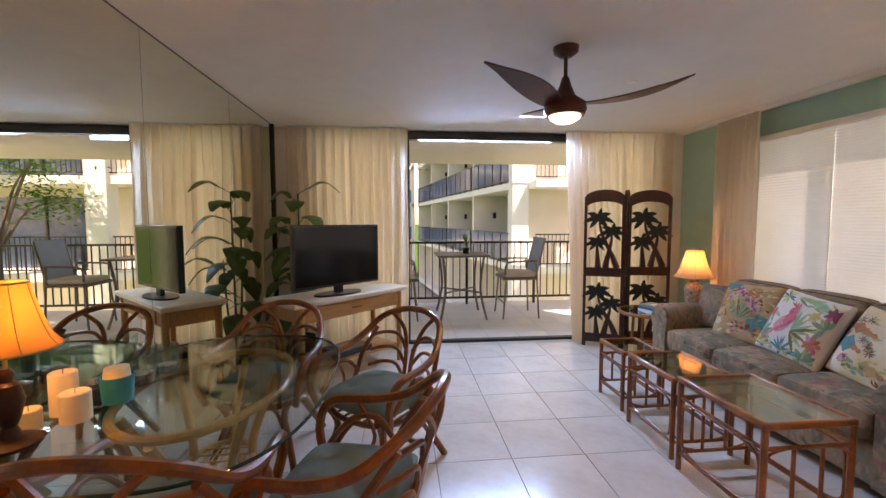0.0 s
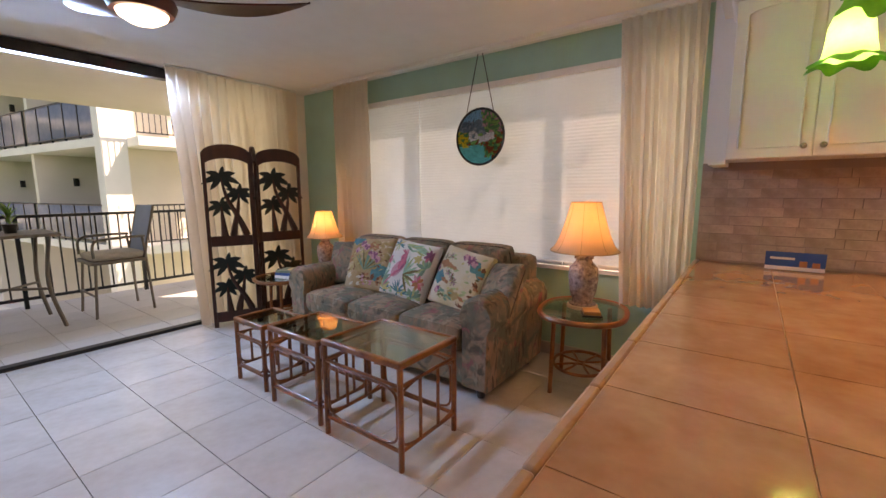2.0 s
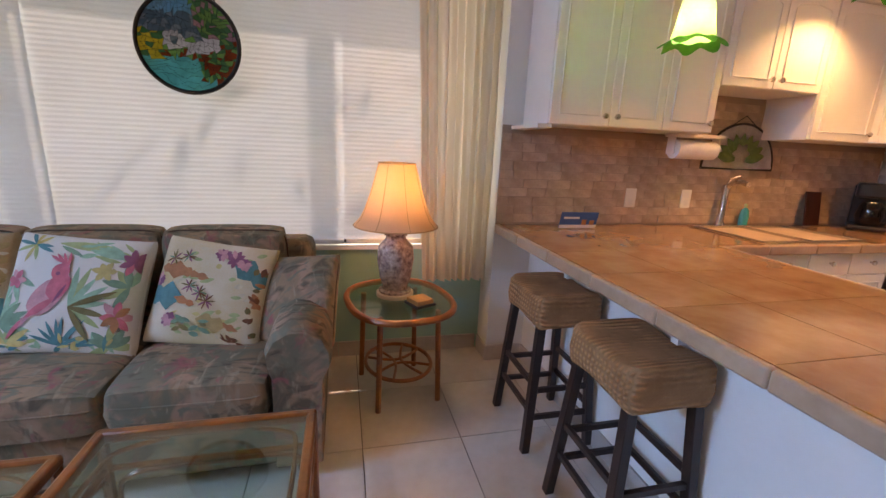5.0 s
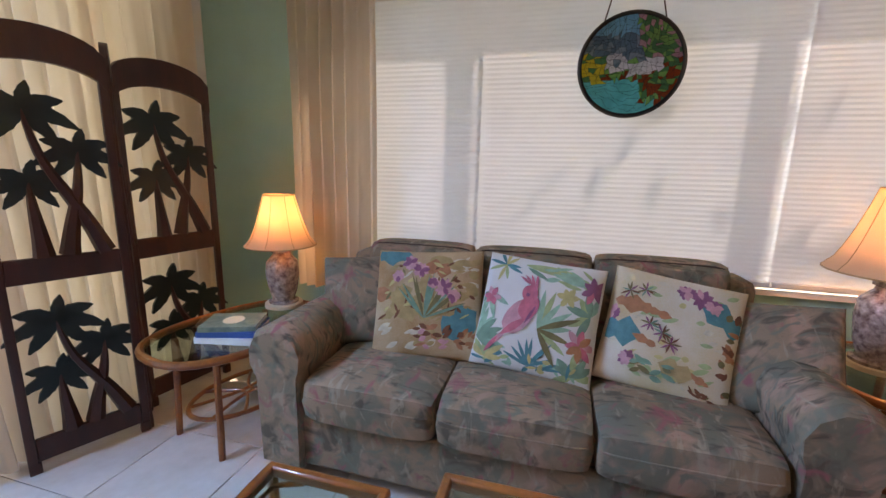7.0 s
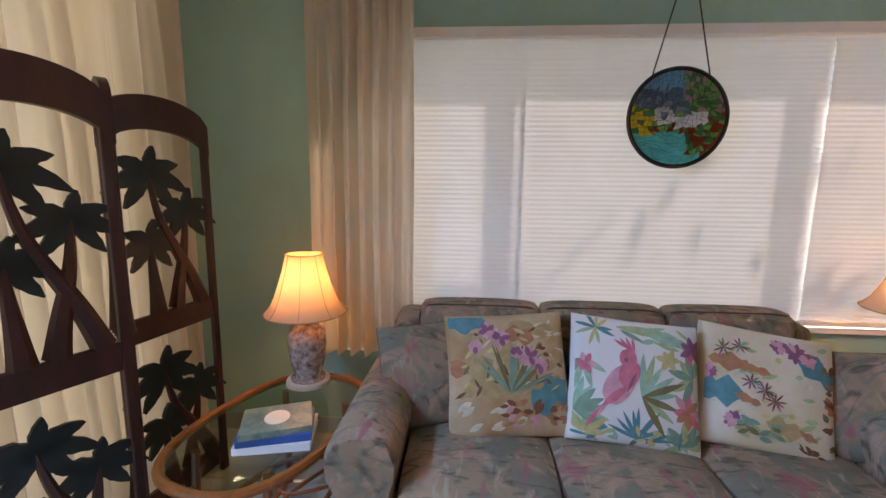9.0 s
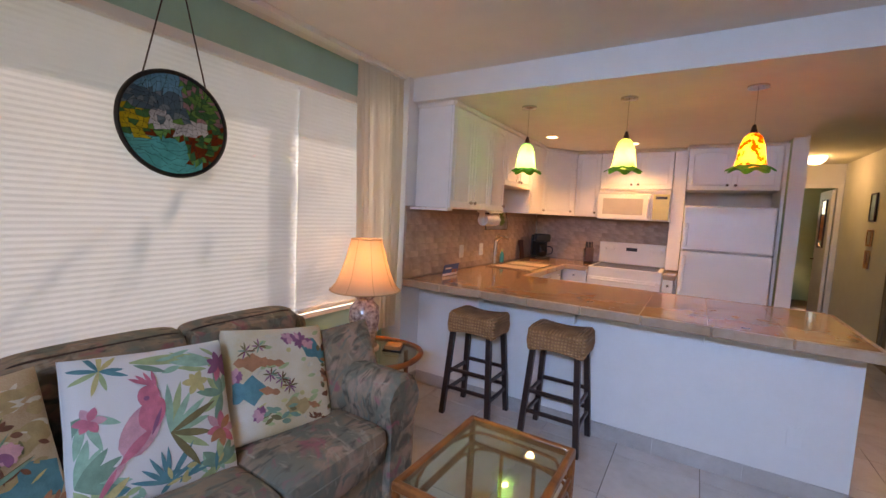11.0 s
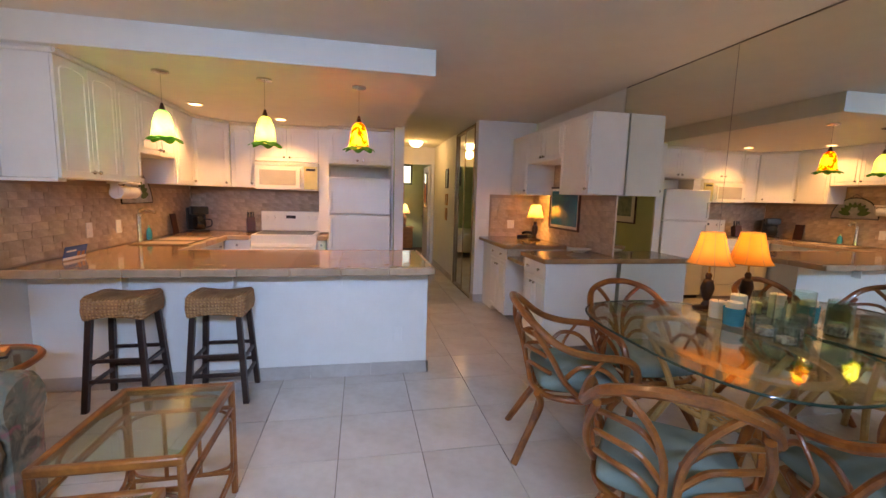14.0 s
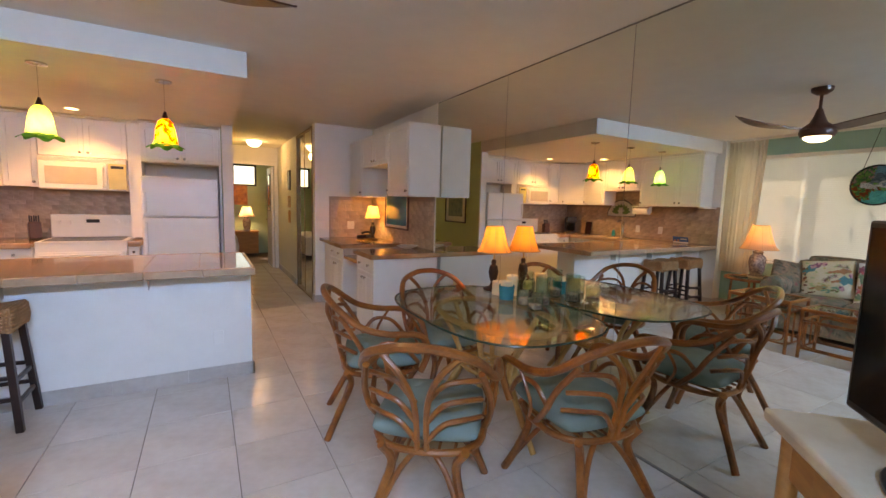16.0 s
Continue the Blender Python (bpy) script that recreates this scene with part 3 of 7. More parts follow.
def shaker_door(name, parent, w, h, m, knob=None, arch=False):
    """A white raised-panel door about its lower left corner, facing -y, set at m."""
    d = part(name, moved(boxes((0.002, 0, 0.002, w - 0.002, 0.019, h - 0.002)), m), M["cabinet"], parent, bevel=0.003)
    if w > 0.14 and h > 0.16:
        fr, in_ = bmesh.new(), 0.05
        top = h - in_
        out = [(in_, in_), (w - in_, in_), (w - in_, top - (0.03 if arch else 0))]
        if arch:
            out += [(w / 2 + (w / 2 - in_) * math.cos(q), top - 0.03 + 0.03 * math.sin(q)) for q in (math.pi * k / 8 for k in range(1, 8))]
        out += [(in_, top - (0.03 if arch else 0))]
        tube(fr, [(x, -0.002, z) for x, z in out], 0.005, 6, closed=True)
        part("moulding", moved(fr, m), M["cabinet"], d)
    if knob:
        kb = lathe(bmesh.new(), [(0, 0), (0.006, 0), (0.006, 0.012), (0.015, 0.018), (0.013, 0.028), (0, 0.03)], 12)
        part("knob", moved(kb, m @ pose(knob[0], 0, knob[1], 90)), M["chrome"], d, "brushed nickel knob")
    return d


def cabinet_run(name, label, x, y, rz, w, depth, z0, z1, doors, knobs="low", arch=True, drawers=0.0, parent_label=""):
    """A cabinet whose front, w wide, faces -y of its own frame; doors are shares of the width."""
    th = thing(name, x, y, 0, rz, label, "cabinet", "")
    part("body", boxes((0, 0.02, z0, w, depth, z1)), M["cabinet"], th, smooth=False)
    a = 0.0
    for k, s in enumerate(doors):
        b = a + s * w
        top = z1
        if drawers:
            dd = shaker_door("drawer", th, b - a, drawers, pose(a, 0, z1 - drawers), ((b - a) / 2, drawers / 2), False)
            top = z1 - drawers
        kx = (b - a) - 0.035 if k % 2 == 0 else 0.035
        kz = 0.05 if knobs == "low" else top - z0 - 0.06
        shaker_door("door", th, b - a, top - z0, pose(a, 0, z0), (kx, kz), arch)
        a = b
    return th


def kitchen():
    peninsula()
    countertop()
    zb, zt = 1.475, 2.232
    # east wall uppers: fronts face west
    c = cabinet_run("wall_cabinet", "white raised-panel kitchen wall cabinet beside the window", 4.17, 2.46, -90, 0.99, 0.32, zb, zt, (0.34, 0.33, 0.33))
    c = cabinet_run("wall_cabinet", "short white wall cabinet above the kitchen sink", 4.17, 1.465, -90, 0.70, 0.32, 1.73, zt, (0.5, 0.5))
    c = cabinet_run("wall_cabinet", "narrow white wall cabinet beside the sink", 4.17, 0.76, -90, 0.48, 0.32, zb, zt, (1.0,))
    # diagonal corner
    bm = slab(bmesh.new(), [(XK, 0.27), (4.18, 0.27), (3.90, -0.08), (3.90, YS), (XK, YS)], zb, zt)
    th = thing("corner_wall_cabinet", 0, 0, 0, 0, "white diagonal corner kitchen wall cabinet", "cabinet")
    part("body", bm, M["cabinet"], th, smooth=False)
    ang = math.degrees(math.atan2(0.27 + 0.08, 4.18 - 3.90))
    shaker_door("door", th, 0.44, zt - zb, pose(4.18, 0.29, zb, 0, 0, ang - 180), (0.39, 0.05), True)
    cabinet_run("wall_cabinet", "white kitchen wall cabinet beside the microwave", 3.895, -0.10, 180, 0.28, 0.31, zb, zt, (1.0,))
    cabinet_run("wall_cabinet", "short white wall cabinet above the microwave", 3.61, -0.10, 180, 0.76, 0.31, 1.815, zt, (0.5, 0.5))
    structure("filler_panel", boxes((2.72, YS, 0.92, 2.845, -0.10, zt)), M["cabinet"])
    cabinet_run("wall_cabinet", "short white wall cabinet above the refrigerator", 2.71, 0.05, 180, 0.78, 0.45, 1.80, zt, (0.5, 0.5))
    structure("filler_panel", boxes((1.905, YS, 0, 1.93, 0.16, zt)), M["cabinet"])
    structure("filler_panel", boxes((2.715, YS, 0, 2.735, 0.10, 0.86)), M["cabinet"])
    cr = bmesh.new()
    path = [(XK, 2.47), (4.16, 2.47), (4.16, 0.28), (3.90, -0.09), (2.72, -0.09), (2.71, 0.06), (1.91, 0.06)]
    for a, b in zip(path, path[1:]):
        tube(cr, [(*a, zt + 0.016), (*b, zt + 0.016)], 0.018, 6)
    structure("cornice", cr, M["cabinet"])
    structure("cabinet_shelf_lip", boxes((4.15, 2.455, zb - 0.025, XK, 2.53, zb - 0.005)), M["cabinet"])
    # base units
    cabinet_run("base_cabinet", "white kitchen base cabinet under the sink", 3.90, 1.55, -90, 1.28, 0.58, 0.1, 0.86, (0.25, 0.25, 0.25, 0.25), "high", False, 0.15)
    cabinet_run("base_cabinet", "white narrow base cabinet with a drawer beside the stove", 3.90, 0.235, 180, 0.28, 0.6, 0.1, 0.86, (1.0,), "high", False, 0.15)
    cabinet_run("base_cabinet", "slim white base cabinet between stove and refrigerator", 2.84, 0.235, 180, 0.10, 0.6, 0.1, 0.86, (1.0,), "high", False, 0.15)
    appliances()
    sink()


def appliances():
    th = thing("refrigerator", 2.325, 0.0, 0, 0, "white top-freezer refrigerator in a cabinet recess", "refrigerator")
    part("body", boxes((-0.375, YS + 0.02, 0.02, 0.375, 0.20, 1.625)), M["white"], th, bevel=0.008)
    for z0, z1 in ((0.06, 1.17), (1.18, 1.63)):
        d = part("door", boxes((-0.377, 0.205, z0, 0.377, 0.265, z1)), M["white"], th, bevel=0.014)
        h0, h1 = (0.75, 1.12) if z1 < 1.3 else (1.22, 1.45)
        part("handle", boxes((0.325, 0.266, h0, 0.362, 0.292, h1)), M["white"], d, bevel=0.008)
    part("kick_plate", boxes((-0.37, 0.18, 0.0, 0.37, 0.21, 0.055)), M["black"], th, smooth=False)
    th = thing("stove", 3.23, 0.0, 0, 0, "white electric range with a black glass hob", "stove")
    part("body", boxes((-0.378, YS + 0.03, 0.02, 0.378, 0.22, 0.895)), M["white"], th, bevel=0.005)
    part("hob", boxes((-0.375, YS + 0.1, 0.896, 0.375, 0.235, 0.912)), M["white"], th, bevel=0.004)
    part("glass_top", boxes((-0.33, YS + 0.15, 0.9125, 0.33, 0.18, 0.916)), M["black"], th, smooth=False)
    part("oven_door", boxes((-0.375, 0.222, 0.22, 0.375, 0.255, 0.80)), M["white"], th, bevel=0.006)
    h = tube(bmesh.new(), [(-0.33, 0.26, 0.77), (-0.33, 0.295, 0.775), (0.33, 0.295, 0.775), (0.33, 0.26, 0.77)], 0.011)
    part("handle", h, M["white"], th)
    part("drawer", boxes((-0.375, 0.222, 0.03, 0.375, 0.25, 0.205)), M["white"], th, bevel=0.006)
    b = part("control_panel", boxes((-0.375, YS + 0.03, 0.915, 0.375, YS + 0.10, 1.175)), M["white"], th, bevel=0.012)
    for x in (-0.31, -0.22, 0.22, 0.31):
        k = lathe(bmesh.new(), [(0, 0), (0.026, 0), (0.022, 0.02), (0, 0.022)], 16)
        part("knob", moved(k, pose(x, YS + 0.10, 1.09, -90)), M["white"], b)
    part("display", boxes((-0.06, YS + 0.10, 1.08, 0.06, YS + 0.102, 1.12)), M["black"], b, smooth=False)
    th = thing("microwave_oven", 3.23, 0, 0, 0, "white over-the-range microwave with a keypad", "microwave")
    part("body", boxes((-0.38, YS, 1.455, 0.38, -0.055, 1.805)), M["white"], th, bevel=0.006)
    d = part("door", boxes((-0.20, -0.055, 1.46, 0.378, -0.03, 1.755)), M["white"], th, bevel=0.008)
    part("window", boxes((-0.11, -0.03, 1.515, 0.32, -0.026, 1.70)), M["windowgrey"], d, bevel=0.002)
    h = tube(bmesh.new(), [(-0.165, -0.025, 1.49), (-0.165, -0.0, 1.51), (-0.165, -0.0, 1.70), (-0.165, -0.025, 1.72)], 0.010)
    part("handle", h, M["white"], d)
    kp = part("keypad", boxes((-0.372, -0.055, 1.47, -0.21, -0.031, 1.755)), M["keypad"], th, bevel=0.004)
    part("display", boxes((-0.35, -0.031, 1.70, -0.235, -0.029, 1.73)), M["black"], kp, smooth=False)
    for k in range(4):
        part("vent_slat", boxes((-0.37, -0.052, 1.764 + k * 0.010, 0.37, -0.034, 1.769 + k * 0.010)), M["white"], th, smooth=False)


def sink():
    th = thing("sink", 0, 0, 0, 0, "stainless steel double kitchen sink set in the worktop", "sink")
    x0, x1, y0, y1, z = 3.93, 4.40, 0.47, 1.24, 0.908
    part("rim", boxes((x0 - 0.02, y0 - 0.015, z - 0.002, x1 + 0.02, y0 + 0.01, z + 0.004), (x0 - 0.02, y1 - 0.01, z - 0.002, x1 + 0.02, y1 + 0.015, z + 0.004), (x0 - 0.02, y0, z - 0.002, x0 + 0.005, y1, z + 0.004), (x1 - 0.005, y0, z - 0.002, x1 + 0.02, y1, z + 0.004)), M["chrome"], th, bevel=0.002)
    for a, b in ((y0 + 0.012, 0.85), (0.87, y1 - 0.012)):
        bm = bmesh.new()
        vs = [(x0 + 0.01, a), (x1 - 0.01, a), (x1 - 0.01, b), (x0 + 0.01, b)]
        t = [bm.verts.new((x, y, z)) for x, y in vs]
        l = [bm.verts.new((x, y, z - 0.18)) for x, y in vs]
        for i in range(4):
            bm.faces.new((t[i], l[i], l[(i + 1) % 4], t[(i + 1) % 4]))
        bm.faces.new(l)
        part("basin", bm, M["chrome"], th, smooth=False)
    part("divider", boxes((x0, 0.845, z - 0.17, x1, 0.875, z)), M["chrome"], th, smooth=False)
    th = thing("kitchen_faucet", 4.435, 1.0, 0.905, 0, "tall chrome pull-out kitchen faucet", "faucet")
    part("base", lathe(bmesh.new(), [(0, 0), (0.03, 0), (0.028, 0.02), (0.02, 0.03), (0.02, 0.2), (0.022, 0.27), (0, 0.28)], 20), M["chrome"], th)
    part("spout", tube(bmesh.new(), curve_points([(0, 0, 0.22), (-0.02, 0, 0.27), (-0.08, 0, 0.30), (-0.15, 0, 0.285)]), 0.014, r2=0.017), M["chrome"], th)
    part("lever", tube(bmesh.new(), [(0, 0, 0.26), (0.01, -0.03, 0.31), (0.0, -0.09, 0.33)], 0.007), M["chrome"], th)


M["windowgrey"] = mat("oven_window", (0.55, 0.52, 0.46), (0.48, 0.45, 0.40), 0.15, fine=400)
M["keypad"] = mat("cream_keypad", (0.62, 0.55, 0.25), (0.5, 0.45, 0.22), 0.4, fine=300)
kitchen()


# ---- desk wall ----
def desk_wall():
    c = cabinet_run("base_cabinet", "white base cabinet with drawers under the stone desk top", 0.70, 1.66, 90, 0.50, 0.70, 0.09, 0.86, (0.5, 0.5), "high", False, 0.15)
    cabinet_run("base_cabinet", "white base cabinet with drawers beside the closet wall", 0.70, 0.55, 90, 0.58, 0.70, 0.09, 0.86, (0.5, 0.5), "high", False, 0.15)
    structure("filler_panel", boxes((XW, 0.125, 0, 0.66, 0.54, 0.86)), M["cabinet"])
    th = thing("desk_top", 0, 0, 0, 0, "brown stone-tiled desk counter with a lowered kneehole section", "countertop")
    part("slab", boxes((XW, 1.63, 0.86, 0.735, 2.19, 0.905)), M["counter"], th, bevel=0.008)
    part("slab", boxes((XW, 0.125, 0.86, 0.735, 1.16, 0.905)), M["counter"], th, bevel=0.008)
    part("slab", boxes((XW, 1.162, 0.745, 0.70, 1.628, 0.785)), M["counter"], th, bevel=0.008)
    part("riser", boxes((XW, 1.150, 0.785, 0.70, 1.161, 0.86)), M["splash"], th, smooth=False)
    part("riser", boxes((XW, 1.629, 0.785, 0.70, 1.64, 0.86)), M["splash"], th, smooth=False)
    cabinet_run("wall_cabinet", "tall white flat-door wall cabinet next to the mirror wall", 0.34, 1.60, 90, 0.55, 0.35, 1.48, 2.2, (1.0,), arch=False)
    cabinet_run("wall_cabinet", "short white wall cabinet bridging the desk", 0.34, 0.75, 90, 0.85, 0.35, 1.84, 2.2, (0.5, 0.5), arch=False)
    cabinet_run("wall_cabinet", "tall white flat-door wall cabinet near the closet", 0.34, 0.22, 90, 0.53, 0.35, 1.48, 2.2, (1.0,), arch=False)


desk_wall()

# ---- living room ----
def floral_mat():
    m = mat("floral_sofa_cloth_print", (0.35, 0.24, 0.155), (0.27, 0.19, 0.12), 0.95, scale=5, fine=280, bump=0.3, spec=0.1)
    N, K = m.node_tree.nodes, m.node_tree.links
    bs = N["Principled BSDF"]
    out = bs.inputs["Base Color"].links[0].from_socket
    co = N.new("ShaderNodeTexCoord")
    for k, (col, sx, sy, sc, dist, lo, hi) in enumerate((((0.17, 0.165, 0.12), 1, 1.4, 5.5, 0.8, 0.49, 0.54), ((0.42, 0.26, 0.18), 1.3, 1, 6.5, 0.8, 0.57, 0.60), ((0.12, 0.10, 0.07), 3.0, 1, 9.0, 1.2, 0.57, 0.61), ((0.38, 0.31, 0.22), 1, 2.4, 9.0, 1.0, 0.62, 0.67), ((0.18, 0.19, 0.14), 4.0, 1, 10.0, 1.4, 0.59, 0.63), ((0.34, 0.12, 0.12), 1, 1.4, 10.0, 1.0, 0.635, 0.67))):
        mp, nz, rg, mx = N.new("ShaderNodeMapping"), N.new("ShaderNodeTexNoise"), N.new("ShaderNodeMapRange"), N.new("ShaderNodeMix")
        mp.inputs["Location"].default_value = (k * 7.3, k * 3.1, k * 5.7)
        mp.inputs["Rotation"].default_value = (0.4 * k, 0.9 * k, 0.7 * k)
        mp.inputs["Scale"].default_value = (sx, sy, 1)
        nz.inputs["Scale"].default_value, nz.inputs["Detail"].default_value, nz.inputs["Distortion"].default_value = sc * 0.9, 3.5, dist
        rg.inputs["From Min"].default_value, rg.inputs["From Max"].default_value = lo - 0.035, hi + 0.045
        rg.inputs["To Max"].default_value = 0.9
        mx.data_type = "RGBA"
        mx.inputs[7].default_value = (*col, 1)
        K.new(co.outputs["Object"], mp.inputs[0])
        K.new(mp.outputs[0], nz.inputs["Vector"])
        K.new(nz.outputs[0], rg.inputs[0])
        K.new(rg.outputs[0], mx.inputs[0])
        K.new(out, mx.inputs[6])
        out = mx.outputs[2]
    K.new(out, bs.inputs["Base Color"])
    return m



M["sofa"] = floral_mat()
M["piping"] = mat("brown_piping", (0.07, 0.035, 0.02), rough=0.8)
M["seagrass"] = mat("woven_seagrass", (0.74, 0.38, 0.17), (0.54, 0.25, 0.10), 0.85, scale=12, fine=160, bump=0.5)


def woven(m, scale, depth):
    """Adds plaited ridges to a material's relief and colour."""
    N, K = m.node_tree.nodes, m.node_tree.links
    bs = N["Principled BSDF"]
    co = N.new("ShaderNodeTexCoord")
    waves = []
    for axis in ("X", "Z"):
        w = N.new("ShaderNodeTexWave")
        w.bands_direction, w.inputs["Scale"].default_value, w.inputs["Distortion"].default_value = axis, scale, 2.5
        w.inputs["Detail"].default_value = 2
        K.new(co.outputs["Object"], w.inputs["Vector"])
        waves.append(w)
    mu, bp, mx = N.new("ShaderNodeMath"), N.new("ShaderNodeBump"), N.new("ShaderNodeMix")
    mu.operation = "MULTIPLY"
    K.new(waves[0].outputs["Fac"], mu.inputs[0])
    K.new(waves[1].outputs["Fac"], mu.inputs[1])
    bp.inputs["Strength"].default_value, bp.inputs["Distance"].default_value = 1.0, depth
    K.new(mu.outputs[0], bp.inputs["Height"])
    K.new(bp.outputs[0], bs.inputs["Normal"])
    mx.data_type = "RGBA"
    mx.blend_type = "MULTIPLY"
    mx.inputs[0].default_value = 0.4
    src = bs.inputs["Base Color"].links[0].from_socket
    K.new(src, mx.inputs[6])
    K.new(mu.outputs[0], mx.inputs[7])
    K.new(mx.outputs[2], bs.inputs["Base Color"])


woven(M["seagrass"], 15, 0.012)


def sofa():
    th = thing("sofa", 0, 0, 0, 0, "three-seat rolled-arm sofa in faded grey-green floral cloth with brown piping", "sofa")
    x0, x1, y0, y1 = 3.66, 4.50, 3.52, 5.60
    part("base", boxes((x0 + 0.03, y0 + 0.06, 0.07, x1, y1 - 0.06, 0.30)), M["sofa"], th, bevel=0.02)
    part("backrest", boxes((x1 - 0.16, y0 + 0.1, 0.25, x1 + 0.06, y1 - 0.1, 0.84)), M["sofa"], th, bevel=0.05)
    for a in (y0, y1 - 0.25):
        bm = bmesh.new()
        prof = [(0.04, 0.07), (0.22, 0.07), (0.22, 0.48), (0.235, 0.52), (0.24, 0.58), (0.21, 0.64), (0.15, 0.675), (0.09, 0.67), (0.03, 0.64), (0.0, 0.58), (0.0, 0.52), (0.03, 0.46)]
        if a > y0:
            prof = [(0.25 - u, v) for u, v in prof][::-1]
        rows = []
        for x, sc in ((x0 - 0.005, 0.93), (x0 + 0.02, 1.0), (x0 + 0.3, 1.0), (x1 - 0.1, 0.99), (x1, 0.97)):
            rows.append([bm.verts.new((x, a + 0.125 + (u - 0.125) * sc, 0.3 + (v - 0.3) * sc)) for u, v in prof])
        for A, B in zip(rows, rows[1:]):
            for i in range(len(prof)):
                bm.faces.new((A[i], B[i], B[(i + 1) % len(prof)], A[(i + 1) % len(prof)]))
        bm.faces.new(rows[0])
        bm.faces.new(rows[-1][::-1])
        part("arm", bm, M["sofa"], th)
    w = (y1 - y0 - 0.46) / 3
    for k in range(3):
        yc = y0 + 0.23 + w * (k + 0.5)
        part("seat_cushion", moved(cushion(bmesh.new(), 0.66, w + 0.015, 0.22, p=8, puff=0.25), pose(3.97, yc, 0.385)), M["sofa"], th)
        ring = [(u * 0.33, v * (w + 0.015) / 2, 0.02) for u, v in ellipse(0, 0, 0.985, 0.985, 40, 10)]
        part("piping", moved(tube(bmesh.new(), ring, 0.004, 6, closed=True), pose(3.97, yc, 0.385)), M["sofa"], th)
        ring = [(u * 0.25, v * (w + 0.015) / 2, -0.02) for u, v in ellipse(0, 0, 0.985, 0.985, 40, 9)]
        part("piping", moved(tube(bmesh.new(), ring, 0.005, 6, closed=True), pose(4.38, yc, 0.665, 0, 78, 0)), M["piping"], th)
        part("back_cushion", moved(cushion(bmesh.new(), 0.50, w + 0.015, 0.24, p=7, puff=0.4), pose(4.38, yc, 0.665, 0, 78, 0)), M["sofa"], th)
    for x in (x0 + 0.08, x1 - 0.1):
        for y in (y0 + 0.12, y1 - 0.12):
            part("foot", lathe(bmesh.new(), [(0, 0), (0.025, 0), (0.035, 0.07), (0, 0.071)], 12, (x, y)), M["darkwood"], th)


def nesting_table(x0, y0, x1, y1, h, label):
    th = thing("nesting_table", (x0 + x1) / 2, (y0 + y1) / 2, 0, 0, label, "side table", "nest of glass-topped rattan tables")
    a, b, r = (x1 - x0) / 2 - 0.014, (y1 - y0) / 2 - 0.014, 0.014
    part("top_frame", boxes((-a, -b - r, h - 0.034, a, -b + r, h), (-a, b - r, h - 0.034, a, b + r, h), (-a - r, -b - r, h - 0.034, -a + r, b + r, h), (a - r, -b - r, h - 0.034, a + r, b + r, h)), M["rattan"], th, bevel=0.008)
    g = part("glass_top", boxes((-a + r, -b + r, h - 0.012, a - r, b - r, h - 0.006)), M["greenglass"], th, smooth=False)
    g.visible_shadow = False
    me = None
    for sx in (-1, 1):
        for sy in (-1, 1):
            part("leg", tube(bmesh.new(), [(sx * a, sy * b, 0), (sx * a, sy * b, h - 0.03)], 0.015, 8), M["rattan"], th)
    for sy in (-1, 1):
        y = sy * b
        part("stretcher", tube(bmesh.new(), [(-a, y, 0.10), (a, y, 0.10)], 0.010), M["rattan"], th)
        part("stretcher", tube(bmesh.new(), [(-a, y, h - 0.12), (a, y, h - 0.12)], 0.010), M["rattan"], th)
        for u in (-a * 0.33, a * 0.33):
            part("spindle", tube(bmesh.new(), [(u, y, 0.10), (u, y, h - 0.12)], 0.009), M["rattan"], th)
        part("under_rail", tube(bmesh.new(), curve_points([(-a, y * 0.4, h - 0.04), (-a * 0.86, y * 0.72, h - 0.04), (-a * 0.6, y * 0.86, h - 0.04), (a * 0.6, y * 0.86, h - 0.04), (a * 0.86, y * 0.72, h - 0.04), (a, y * 0.4, h - 0.04)], 5), 0.007, 6), M["rattan"], th)
        for u in (-1, 1):
            for z0, z1 in ((0.10, 0.19), (h - 0.12, h - 0.21)):
                part("brace", tube(bmesh.new(), curve_points([(u * a, y, z1), (u * (a - 0.025), y, z0 + (z1 - z0) * 0.3), (u * (a * 0.4), y, z0)], 5), 0.007, 6), M["rattan"], th)
    for sx in (-1, 1):
        part("stretcher", tube(bmesh.new(), [(sx * a, -b, 0.10), (sx * a, b, 0.10)], 0.010), M["rattan"], th)
        part("stretcher", tube(bmesh.new(), [(sx * a, -b, h - 0.12), (sx * a, b, h - 0.12)], 0.009), M["rattan"], th)
        zc, hz = (h - 0.02) / 2, (h - 0.22) / 2 - 0.016
        part("side_loop", tube(bmesh.new(), [(sx * a, y, zc + z) for y, z in ellipse(0, 0, b - 0.022, hz, 36, 6)], 0.007, 6, closed=True), M["rattan"], th)
    return th


